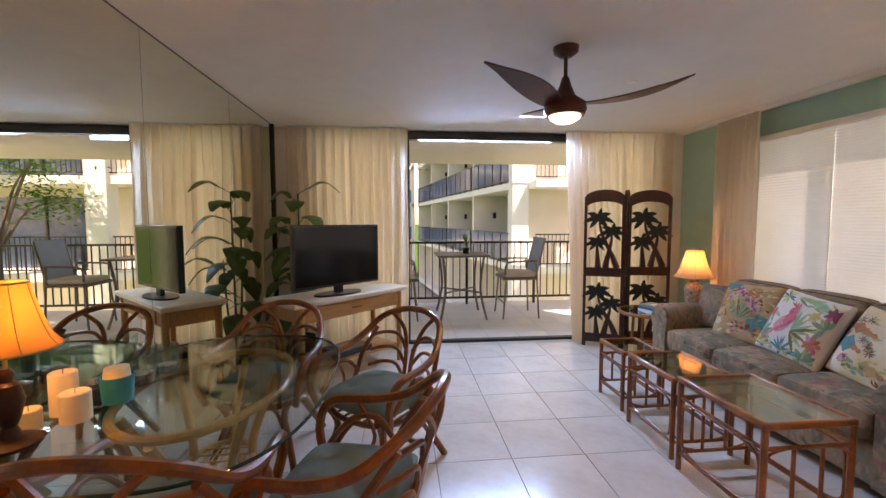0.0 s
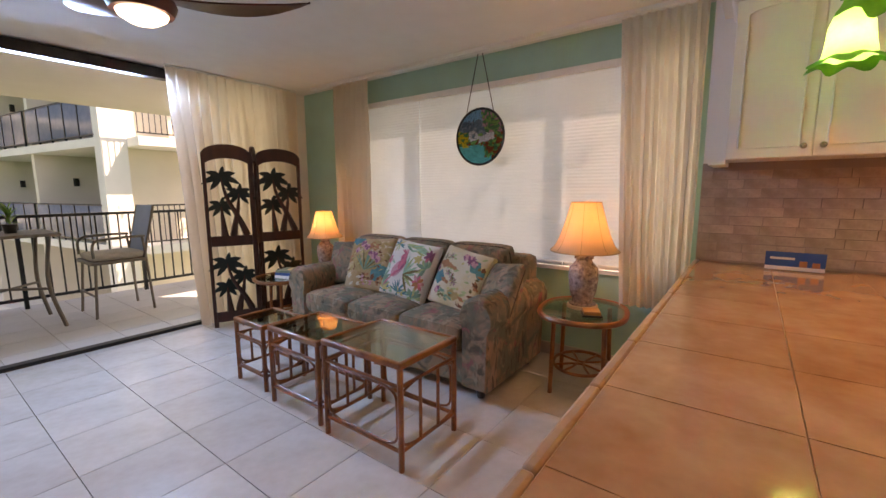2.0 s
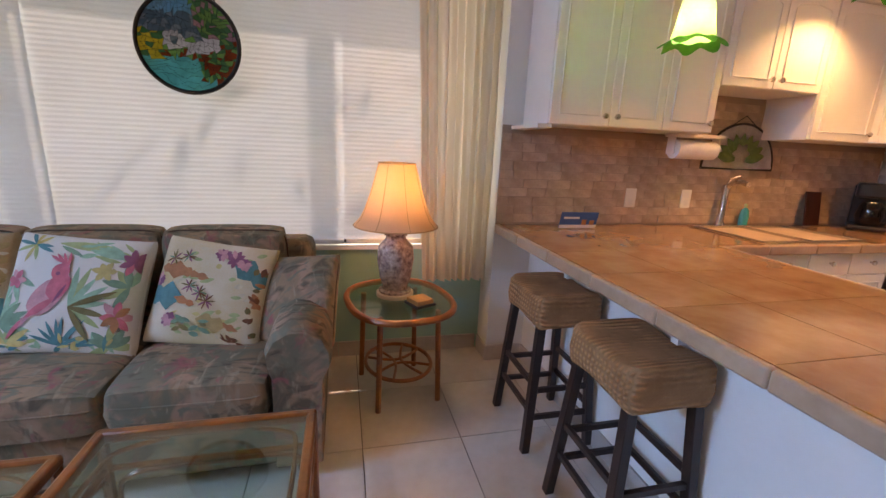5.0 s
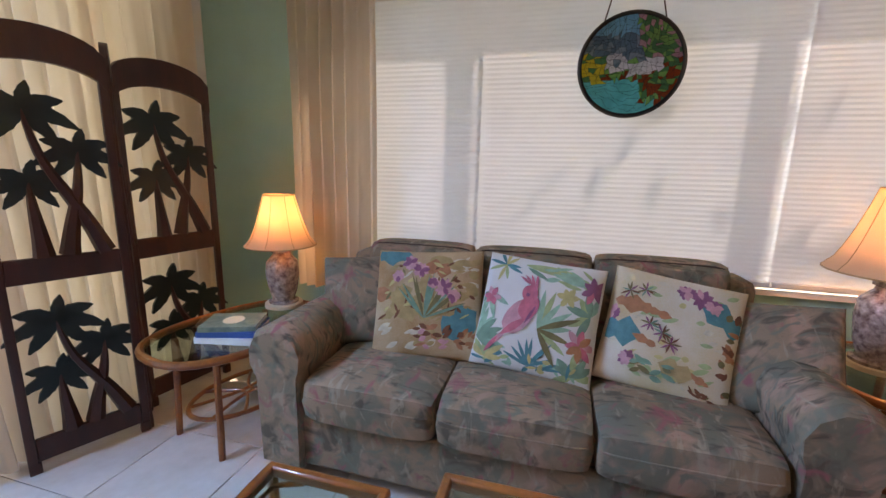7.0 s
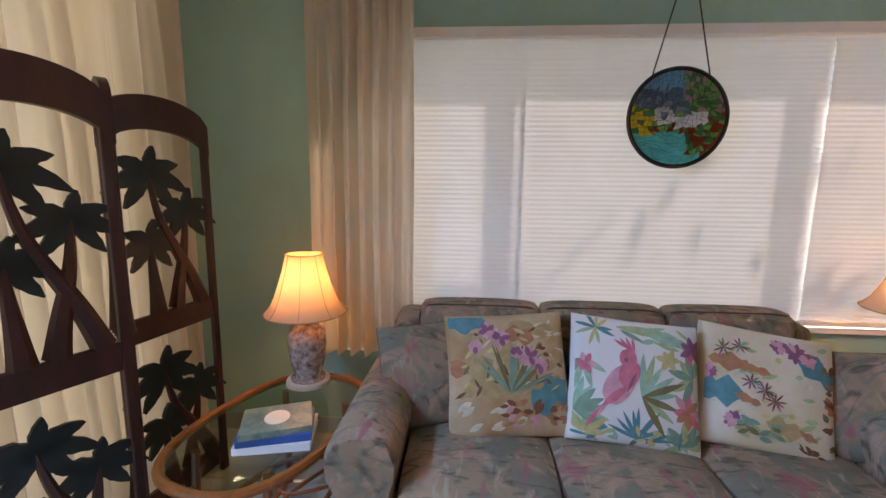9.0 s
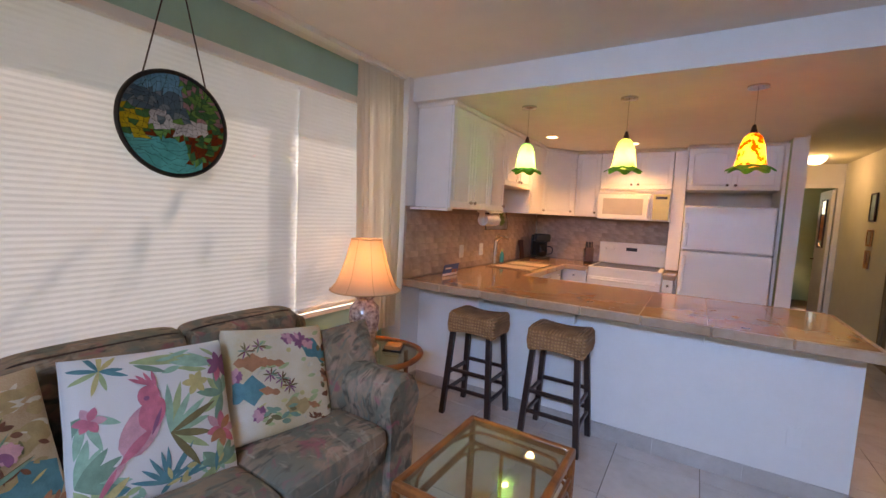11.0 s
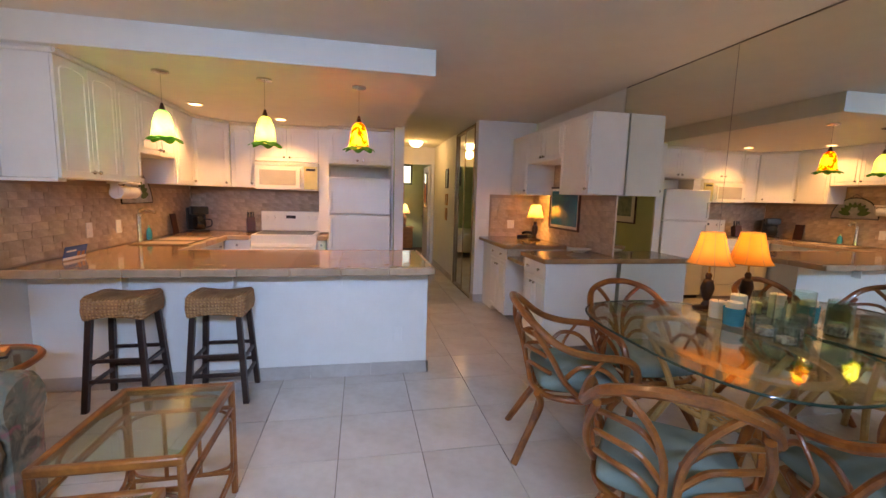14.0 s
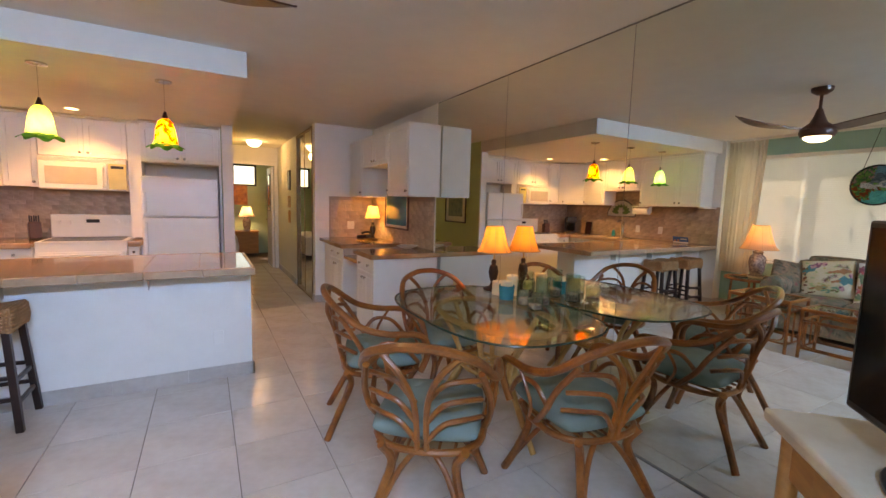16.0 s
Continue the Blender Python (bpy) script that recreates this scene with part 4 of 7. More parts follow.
def dining_chair_master():
    """A barrel-backed rattan armchair that faces -y."""
    th = thing("dining_chair", 0, 0, 0, 0, "rattan barrel armchair with fan-shaped back and a sage tufted seat cushion", "chair", "chairs round the dining table")
    R = M["rattan"]
    legs = []
    for sx in (-1, 1):
        part("leg", tube(bmesh.new(), curve_points([(sx * 0.25, -0.25, 0), (sx * 0.20, -0.19, 0.16), (sx * 0.165, -0.165, 0.30), (sx * 0.20, -0.20, 0.40)], 5), 0.020), R, th)
        part("leg", tube(bmesh.new(), curve_points([(sx * 0.23, 0.33, 0), (sx * 0.175, 0.25, 0.17), (sx * 0.14, 0.19, 0.30), (sx * 0.18, 0.22, 0.39)], 5), 0.020), R, th)
        part("leg_brace", tube(bmesh.new(), curve_points([(sx * 0.225, -0.22, 0.07), (sx * 0.13, -0.13, 0.26), (sx * 0.03, -0.08, 0.36)], 5), 0.013), R, th)
        part("leg_brace", tube(bmesh.new(), curve_points([(sx * 0.20, 0.29, 0.07), (sx * 0.11, 0.21, 0.26), (sx * 0.03, 0.17, 0.36)], 5), 0.013), R, th)
    part("seat_ring", tube(bmesh.new(), [(x, y, 0.385) for x, y in ellipse(0, 0, 0.245, 0.235, 28, 2.6)], 0.016, 8, closed=True), R, th)
    bm = bmesh.new()
    for k in range(7):
        u = -0.2 + k * 0.4 / 6
        tube(bm, [(u, -0.2, 0.385), (u, 0.2, 0.385)], 0.007, 6)
    part("seat_slats", bm, R, th)
    part("seat_cushion", moved(cushion(bmesh.new(), 0.47, 0.46, 0.15, n=22, p=3.2, puff=0.45, tuft=0.034), pose(0, -0.01, 0.458)), M["pad"], th)
    # the long rail: arm, back, arm
    rail = [(-0.255, -0.22, 0.40), (-0.285, -0.255, 0.53), (-0.30, -0.20, 0.635), (-0.305, 0.0, 0.655), (-0.285, 0.15, 0.70), (-0.22, 0.29, 0.81), (-0.10, 0.345, 0.86), (0, 0.355, 0.87)]
    full = rail + [(-x, y, z) for x, y, z in rail[-2::-1]]
    part("back_rail", tube(bmesh.new(), curve_points(full, 6), 0.020), R, th)
    low = [(-0.245, 0.0, 0.39), (-0.27, 0.10, 0.50), (-0.27, 0.17, 0.62), (-0.235, 0.26, 0.75)]
    for sx in (1, -1):
        part("side_post", tube(bmesh.new(), curve_points([(x * sx, y, z) for x, y, z in low], 6), 0.015), R, th)
        part("arm_bow", tube(bmesh.new(), curve_points([(-0.26 * sx, -0.20, 0.46), (-0.28 * sx, -0.10, 0.57), (-0.275 * sx, 0.02, 0.585), (-0.255 * sx, 0.10, 0.50)], 6), 0.0125), R, th)
        part("arm_bow", tube(bmesh.new(), curve_points([(-0.25 * sx, -0.05, 0.39), (-0.285 * sx, 0.0, 0.50), (-0.30 * sx, -0.08, 0.64)], 6), 0.009), R, th)
        # one stem each side of the middle, with fronds that arch out to the side posts
        part("fan_stem", tube(bmesh.new(), curve_points([(sx * 0.02, 0.235, 0.39), (sx * 0.025, 0.285, 0.60), (sx * 0.07, 0.33, 0.74), (sx * 0.155, 0.325, 0.83)], 6), 0.0135, 6), R, th)
        for z in (0.44, 0.53, 0.62):
            part("fan_frond", tube(bmesh.new(), curve_points([(sx * 0.022, 0.24 + (z - 0.4) * 0.2, z), (sx * 0.09, 0.255 + (z - 0.4) * 0.2, z + 0.085), (sx * 0.17, 0.225 + (z - 0.4) * 0.22, z + 0.10), (sx * 0.238, 0.15 + (z - 0.4) * 0.3, z + 0.085)], 5), 0.0115, 6), R, th)
    return th


def dining_table():
    th = thing("dining_table", 0.50, 3.77, 0, 0, "glass-topped dining table on a pale rattan pedestal with a hoop", "dining table")
    out = [(x, y) for x, y in ellipse(0, 0, 0.51, 0.73, 64, 2.9)]
    bm = slab(bmesh.new(), out, 0.736, 0.748)
    t = part("glass_top", bm, M["tableglass"], th, "clear glass with a green edge", smooth=False)
    part("glass_edge", tube(bmesh.new(), [(x * 1.006, y * 1.004, 0.742) for x, y in out], 0.0058, 8, closed=True), M["glassedge"], t, "dark green polished glass edge")
    t.visible_shadow = False
    P = M["palerattan"]
    part("hoop", tube(bmesh.new(), [(x, y, 0.715) for x, y in ellipse(0, 0.06, 0.31, 0.47, 40)], 0.018, 8, closed=True), P, th)
    part("hoop", tube(bmesh.new(), [(x, y, 0.36) for x, y in ellipse(0, 0, 0.15, 0.24, 32)], 0.014, 8, closed=True), P, th)
    for k in range(6):
        q = math.pi / 6 + k * math.pi / 3
        c, s = math.cos(q), math.sin(q)
        part("leg", tube(bmesh.new(), curve_points([(0.33 * c, 0.48 * s, 0.0), (0.20 * c, 0.30 * s, 0.25), (0.15 * c, 0.24 * s, 0.42), (0.26 * c, 0.42 * s, 0.70)], 6), 0.018), P, th)
    bm = bmesh.new()
    for k in range(-3, 4):
        w = 0.22 * math.sqrt(max(0.02, 1 - (k / 4) ** 2))
        tube(bm, [(k * 0.035, -w, 0.36), (k * 0.035, w, 0.36)], 0.005, 5)
        tube(bm, [(-0.14 * math.sqrt(1 - (k / 4) ** 2), k * 0.055, 0.366), (0.14 * math.sqrt(1 - (k / 4) ** 2), k * 0.055, 0.366)], 0.005, 5)
    part("woven_tray", bm, P, th)


def bar_stool(x, y, rz):
    th = thing("bar_stool", x, y, 0, rz, "counter stool with a woven seagrass saddle seat and dark espresso legs", "stool", "stools at the peninsula")
    h = 0.60
    for sx in (-1, 1):
        for sy in (-1, 1):
            bm = bmesh.new()
            lo, hi, w = (sx * 0.18, sy * 0.16), (sx * 0.14, sy * 0.12), 0.018
            v = [bm.verts.new((cx + a * w, cy + b * w, z)) for (cx, cy), z in ((lo, 0), (hi, h)) for a, b in ((-1, -1), (1, -1), (1, 1), (-1, 1))]
            for f in ((3, 2, 1, 0), (4, 5, 6, 7), (0, 1, 5, 4), (1, 2, 6, 5), (2, 3, 7, 6), (3, 0, 4, 7)):
                bm.faces.new([v[i] for i in f])
            part("leg", bm, M["darkwood"], th, bevel=0.003)
    for z, a, b in ((0.20, 0.168, 0.147), (0.33, 0.16, 0.14)):
        for s in (-1, 1):
            part("stretcher", boxes((-a, s * b - 0.009, z - 0.012, a, s * b + 0.009, z + 0.012)), M["darkwood"], th, bevel=0.002)
            part("stretcher", boxes((s * a - 0.009, -b, z - 0.045, s * a + 0.009, b, z - 0.021)), M["darkwood"], th, bevel=0.002)
    # saddle seat: a thick woven box whose long sides dip in the middle
    bm, n = bmesh.new(), 20
    def rim(i):
        k, f = divmod(i, n)
        e = 2 * f / n - 1
        u, v = ((e, -1), (1, e), (-e, 1), (-1, -e))[k]
        q = 1 / (abs(u) ** 7 + abs(v) ** 7) ** (1 / 7)
        return u * q, v * q
    rows = []
    for z, k in ((0.0, 0.965), (0.012, 1.0), (0.05, 1.015), (0.085, 1.01), (0.112, 0.985), (0.128, 0.93)):
        row = []
        for i in range(4 * n):
            u, v = rim(i)
            base = 0.588 + 0.030 * (1 - u * u) if abs(v) > 0.8 else 0.588 + 0.018 * (1 - v * v)
            ridge = 0.0022 * math.sin(z * 290)
            row.append(bm.verts.new((u * (0.185 * k + ridge), v * (0.160 * k + ridge), base * (1 - z / 0.128) + 0.600 * (z / 0.128) + z + (0.022 * u * u - 0.006) * (z / 0.128))))
        rows.append(row)
    for A, B in zip(rows, rows[1:]):
        for i in range(4 * n):
            bm.faces.new((A[i], A[(i + 1) % (4 * n)], B[(i + 1) % (4 * n)], B[i]))
    prev = rows[-1]
    for k in (0.75, 0.45, 0.15):
        row = []
        for i in range(4 * n):
            u, v = rim(i)
            row.append(bm.verts.new((u * k * 0.185, v * k * 0.160, 0.733 + 0.022 * u * u * k * k - 0.006 + 0.004 * (1 - k))))
        for i in range(4 * n):
            bm.faces.new((prev[i], prev[(i + 1) % (4 * n)], row[(i + 1) % (4 * n)], row[i]))
        prev = row
    bm.faces.new(prev)
    bm.faces.new(rows[0][::-1])
    part("seat", bm, M["seagrass"], th, "woven seagrass")


def table_lamp(x, y, z, h, r0, r1, hs, base, label, power, colour, shade="shade"):
    """h: height to the top of the shade; r0, r1: its lower and upper radius; hs: its height."""
    th = thing("table_lamp", x, y, z, 0, label, "lamp", "")
    part("base", base(), M["lampbase" if h > 0.55 else "bronze"], th)
    part("stem", tube(bmesh.new(), [(0, 0, h - hs - 0.10), (0, 0, h - hs * 0.35)], 0.006), M["gold"], th)
    n, rows = 32, 8
    prof = []
    for k in range(rows + 1):
        v = k / rows
        prof.append((r0 + (r1 - r0) * (v ** 0.62), h - hs + hs * v))
    bm = bmesh.new()
    lathe(bm, prof, n)
    s = part("shade", bm, M[shade], th, "pleated amber-lit cloth shade")
    for zz, rr in ((h - hs, r0), (h, r1)):
        part("shade_rim", tube(bmesh.new(), [(rr * math.cos(q), rr * math.sin(q), zz) for q in (2 * math.pi * k / 32 for k in range(32))], 0.003, 6, closed=True), M["shadetrim"], s)
    for k in range(8):
        q = 2 * math.pi * k / 8 + 0.2
        part("shade_rib", tube(bmesh.new(), [((rr + 0.001) * math.cos(q), (rr + 0.001) * math.sin(q), zz) for rr, zz in prof], 0.0016, 5), M["shadetrim"], s)
    bulb = part("bulb", lathe(bmesh.new(), [(0, 0), (0.015, 0.0), (0.03, 0.05), (0.02, 0.08), (0, 0.09)], 12), M["bulb"], th)
    bulb.location.z = h - hs * 0.62
    bulb.visible_shadow = False
    lamp("lamp_light", "POINT", power, colour, pose(x, y, z + h - hs * 0.42), radius=0.035)
    return th


M["lampbase"] = mat("shell_filled_glass", (0.62, 0.50, 0.42), (0.16, 0.10, 0.09), 0.2, scale=40, fine=110, bump=0.4, coat=0.8)
M["bronze"] = mat("dark_bronze", (0.06, 0.03, 0.02), (0.03, 0.015, 0.01), 0.35, metal=0.5)
M["shadetrim"] = mat("shade_trim_cloth", (0.50, 0.34, 0.18), (0.42, 0.28, 0.14), 0.9)
M["bulb"] = glow("lamp_bulb_glow", (1, 0.68, 0.35), 6)


def ginger_base():
    return lathe(bmesh.new(), [(0, 0), (0.085, 0), (0.088, 0.03), (0.07, 0.035), (0.068, 0.05), (0.085, 0.10), (0.098, 0.20), (0.092, 0.27), (0.055, 0.31), (0.05, 0.325), (0.062, 0.33), (0.062, 0.35), (0.02, 0.365), (0, 0.365)], 28)


def small_ginger_base():
    return moved(ginger_base(), Matrix.Diagonal((0.90, 0.90, 0.92, 1)))


def candle_base():
    return lathe(bmesh.new(), [(0, 0), (0.075, 0), (0.078, 0.012), (0.06, 0.02), (0.03, 0.03), (0.018, 0.06), (0.03, 0.09), (0.04, 0.14), (0.03, 0.19), (0.016, 0.2), (0.02, 0.225), (0.012, 0.24), (0, 0.24)], 24)


def end_table(x, y, a, b, rz, h, label):
    th = thing("end_table", x, y, 0, rz, label, "side table", "")
    R = M["rattan"]
    part("top_ring", tube(bmesh.new(), [(u, v, h - 0.018) for u, v in ellipse(0, 0, a, b, 36, 2.5)], 0.018, 8, closed=True), R, th)
    g = part("glass_top", slab(bmesh.new(), ellipse(0, 0, a - 0.012, b - 0.012, 36, 2.5), h - 0.012, h - 0.005), M["greenglass"], th, smooth=False)
    g.visible_shadow = False
    for k in range(4):
        q = math.pi / 4 + k * math.pi / 2
        c, s = math.cos(q), math.sin(q)
        part("leg", tube(bmesh.new(), [(a * 0.82 * c * 1.05, b * 0.82 * s * 1.05, 0), (a * 0.80 * c, b * 0.80 * s, h - 0.03)], 0.015), R, th)
    part("lower_ring", tube(bmesh.new(), [(u, v, 0.16) for u, v in ellipse(0, 0, a * 0.66, b * 0.66, 32)], 0.011, 8, closed=True), R, th)
    for s in (-1, 1):
        part("brace", tube(bmesh.new(), curve_points([(-a * 0.6, s * b * 0.32, 0.16), (0, s * 0.02, 0.16), (a * 0.6, s * b * 0.32, 0.16)], 8), 0.008, 6), R, th)
        part("brace", tube(bmesh.new(), curve_points([(s * a * 0.32, -b * 0.6, 0.16), (s * 0.02, 0, 0.16), (s * a * 0.32, b * 0.6, 0.16)], 8), 0.008, 6), R, th)
    return th


def leaf_blade(bm, base, tip, w, droop=0.03, nrm=None, n=6):
    base, tip = Vector(base), Vector(tip)
    d = tip - base
    nrm = nrm or Vector((0, 0, 1))
    side = d.cross(nrm).normalized()
    up = side.cross(d).normalized()
    rows = []
    for k in range(n + 1):
        v = k / n
        ww = w * math.sin(math.pi * min(0.98, 0.06 + v * 0.94)) ** 0.8
        c = base + d * v + up * (droop * math.sin(math.pi * v)) - Vector((0, 0, droop * v * v))
        rows.append([bm.verts.new(c - side * ww - up * w * 0.15), bm.verts.new(c), bm.verts.new(c + side * ww - up * w * 0.15)])
    for A, B in zip(rows, rows[1:]):
        bm.faces.new((A[0], B[0], B[1], A[1]))
        bm.faces.new((A[1], B[1], B[2], A[2]))


def palm_motif(bm_leaf, bm_trunk, x, z0, top, w):
    """A flat carved palm: a curved trunk that widens to its foot, and teardrop leaves, with depth."""
    top = Vector((top[0], 0, top[1]))
    d = top.x - x
    tube(bm_trunk, curve_points([(x, 0, z0), (x + d * 0.30, 0, z0 + (top.z - z0) * 0.28), (x + d * 0.80, 0, z0 + (top.z - z0) * 0.66), top], 5), 0.036, 6, r2=0.008)
    for q, ln in ((78, 0.72), (38, 0.95), (140, 0.95), (2, 1.0), (178, 1.0), (-48, 0.85), (228, 0.85)):
        L = w * ln * 1.22
        c, s = math.cos(radians(q)), math.sin(radians(q))
        out, n = [], 8
        for k in range(n + 1):
            v = k / n
            px, pz = L * v * c, L * v * s - L * (0.42 if s > -0.2 else 0.14) * v * v * abs(c)
            notch = 0.88 if k % 2 else 1.0
            ww = 0.40 * L * notch * math.sin(math.pi * min(0.985, 0.05 + 0.93 * v ** 0.85)) ** 0.75
            out.append((px, pz, ww))
        front = []
        for side in (1, -1):
            for yy in (-0.007, 0.007):
                front.append([bm_leaf.verts.new((top.x + px - s * side * ww * 0.5, yy, top.z + pz + c * side * ww * 0.5)) for px, pz, ww in out])
        for k in range(n):
            bm_leaf.faces.new((front[0][k], front[0][k + 1], front[2][k + 1], front[2][k]))
            bm_leaf.faces.new((front[3][k], front[3][k + 1], front[1][k + 1], front[1][k]))
            bm_leaf.faces.new((front[1][k], front[1][k + 1], front[0][k + 1], front[0][k]))
            bm_leaf.faces.new((front[2][k], front[2][k + 1], front[3][k + 1], front[3][k]))


def folding_screen():
    th = thing("folding_screen", 0, 0, 0, 0, "three-panel dark wooden folding screen with carved green palm trees", "room divider")
    H, w = 1.77, 0.46
    pts = [(3.38, 6.47), (3.77, 6.30), (3.90, 6.46), (4.36, 6.37)]
    for a, b in zip(pts, pts[1:]):
        a, b = Vector((*a, 0)), Vector((*b, 0))
        L = (b - a).length
        ang = math.degrees(math.atan2(b.y - a.y, b.x - a.x))
        m = pose(a.x, a.y, 0, 0, 0, ang)
        W = M["redwood"]
        p = part("panel_frame", moved(boxes((0.0, -0.012, 0.04, 0.032, 0.012, H - 0.10), (L - 0.032, -0.012, 0.04, L, 0.012, H - 0.10), (0.032, -0.01, 0.05, L - 0.032, 0.01, 0.15), (0.032, -0.01, 0.80, L - 0.032, 0.01, 0.90)), m), W, th, "dark mahogany frame", bevel=0.004)
        arch, n = bmesh.new(), 14
        rows = []
        for k in range(n + 1):
            x = L * k / n
            u = 2 * k / n - 1
            zo = H - 0.10 + 0.10 * math.sqrt(max(0, 1 - u * u * 0.98))
            zi = H - 0.22 + 0.09 * math.sqrt(max(0, 1 - min(1, (u * 1.02)) ** 2)) if abs(u) < 0.98 else H - 0.22
            rows.append([arch.verts.new((x, y, z)) for y in (-0.014, 0.014) for z in (zi, zo)])
        for A, B in zip(rows, rows[1:]):
            arch.faces.new((A[0], B[0], B[1], A[1]))
            arch.faces.new((A[3], B[3], B[2], A[2]))
            arch.faces.new((A[1], B[1], B[3], A[3]))
            arch.faces.new((A[2], B[2], B[0], A[0]))
        arch.faces.new(rows[0][:2] + rows[0][3:1:-1])
        arch.faces.new(rows[-1][:2] + rows[-1][3:1:-1])
        part("arched_top", moved(arch, m), W, p)
        for x in (0.0, L - 0.04):
            part("foot", moved(boxes((x, -0.014, 0, x + 0.04, 0.014, 0.05)), m), W, p, bevel=0.003)
        s = L / 0.45
        for z0, hh in ((0.90, 1.0), (0.15, 0.86)):
            for px, tx, tz, pw in ((0.82, 0.36, 0.56, 0.142), (0.54, 0.70, 0.41, 0.126), (0.36, 0.33, 0.29, 0.118)):
                lf, tr = bmesh.new(), bmesh.new()
                palm_motif(lf, tr, L * px, z0, (L * tx, z0 + tz * hh), pw * s)
                t = part("palm_trunk", moved(tr, m), W, p)
                part("palm_leaves", moved(lf, m), M["palmgreen"], t, "dark green carved leaves")


def ceiling_fan():
    th = thing("ceiling_fan", 2.29, 4.38, 0, 0, "brown three-blade ceiling fan with a lit white lamp bowl", "ceiling fan")
    W = M["fanwood"]
    part("canopy", lathe(bmesh.new(), [(0, CEIL), (0.075, CEIL), (0.07, CEIL - 0.03), (0.035, CEIL - 0.055), (0, CEIL - 0.056)], 24), W, th)
    part("rod", tube(bmesh.new(), [(0, 0, CEIL - 0.05), (0, 0, CEIL - 0.20)], 0.012), W, th)
    part("motor", lathe(bmesh.new(), [(0, 2.27), (0.02, 2.27), (0.035, 2.22), (0.06, 2.16), (0.115, 2.12), (0.125, 2.08), (0.11, 2.045), (0, 2.044)], 28), W, th)
    b = part("lamp_bowl", lathe(bmesh.new(), [(0, 2.0), (0.05, 2.008), (0.085, 2.03), (0.092, 2.046), (0, 2.047)], 24), M["bowl"], th)
    for q in (-34, 86, 206):
        bm, rows, n = bmesh.new(), [], 12
        for k in range(n + 1):
            v = k / n
            r = 0.08 + 0.58 * v
            wd = 0.055 + 0.035 * math.sin(math.pi * min(1, v * 1.2)) - 0.06 * v ** 6
            sweep, rise = 0.10 * math.sin(v * 2.2), 0.02 + 0.115 * v ** 1.6 - 0.02 * v
            tw = 0.18 * (1 - v)
            rows.append([bm.verts.new((r, sweep + s * wd, 2.09 + rise + s * wd * tw + t)) for s, t in ((-1, 0.004), (1, 0.004), (1, -0.004), (-1, -0.004))])
        for A, B in zip(rows, rows[1:]):
            for i in range(4):
                bm.faces.new((A[i], B[i], B[(i + 1) % 4], A[(i + 1) % 4]))
        bm.faces.new(rows[0])
        bm.faces.new(rows[-1][::-1])
        part("blade", moved(bm, pose(0, 0, 0, 0, 0, q)), W, th)
    b.visible_shadow = False
    lamp("fan_light", "POINT", 4, (1, 0.70, 0.42), pose(2.29, 4.38, 2.03), radius=0.012)


M["fanwood"] = mat("fan_brown", (0.10, 0.028, 0.014), (0.06, 0.018, 0.010), 0.35, scale=5, fine=60, stretch=(1, 6, 6))
M["bowl"] = glow("fan_bowl_glow", (1, 0.86, 0.66), 2.5)


def console_and_tv():
    th = thing("television_console", 0.755, 5.93, 0, 45, "honey rattan television console with a cream stone top and one drawer", "console table")
    part("top", boxes((-0.645, -0.25, 0.72, 0.645, 0.25, 0.765)), M["travertine"], th, "cream stone top", bevel=0.012)
    part("apron", boxes((-0.56, -0.21, 0.58, 0.56, 0.21, 0.72)), M["wood"], th, bevel=0.004)
    d = part("drawer", boxes((-0.40, -0.222, 0.60, 0.40, -0.208, 0.70)), M["wood"], th, bevel=0.003)
    part("handle", tube(bmesh.new(), [(-0.05, -0.222, 0.65), (-0.04, -0.242, 0.65), (0.04, -0.242, 0.65), (0.05, -0.222, 0.65)], 0.005), M["bronze"], d)
    for x in (-0.56, 0.56):
        for y in (-0.20, 0.20):
            part("leg", tube(bmesh.new(), [(x, y, 0), (x, y, 0.72)], 0.028, 10), M["wood"], th)
    part("shelf", boxes((-0.54, -0.20, 0.16, 0.54, 0.20, 0.19)), M["wood"], th, bevel=0.004)
    tv = thing("television", 0.745, 5.80, 0.765, 42, "black flat-screen television on an oval stand", "television")
    part("stand_base", slab(bmesh.new(), ellipse(0, 0, 0.24, 0.12, 28), 0, 0.015), M["black"], tv, bevel=0.003)
    part("stand_neck", boxes((-0.04, -0.02, 0.015, 0.04, 0.02, 0.09)), M["black"], tv, bevel=0.004)
    part("casing", boxes((-0.45, -0.025, 0.075, 0.45, 0.025, 0.63)), M["black"], tv, bevel=0.008)
    part("screen", boxes((-0.43, -0.0275, 0.10, 0.43, -0.0255, 0.61)), M["screen"], tv, smooth=False)
    bx = thing("cable_box", 0.80, 5.90, 0.19, 45, "black cable box on the console shelf", "set-top box")
    part("case", boxes((-0.2, -0.13, 0.005, 0.2, 0.13, 0.06)), M["black"], bx, bevel=0.005)


def glass_disc():
    c, r = Vector((4.585, 4.185, 1.765)), 0.225
    th = thing("stained_glass_disc", *c, 0, "round stained glass suncatcher hung on two thin chains", "suncatcher")
    part("rim", tube(bmesh.new(), [(0, r * math.cos(q), r * math.sin(q)) for q in (2 * math.pi * k / 48 for k in range(48))], 0.010, 8, closed=True), M["frame"], th, "black metal rim")
    for s in (-1, 1):
        part("chain", tube(bmesh.new(), [(0, s * 0.13, 0.19), (0, s * 0.02, CEIL - c.z - 0.02)], 0.0035, 6), M["bronze"], th)
    return th


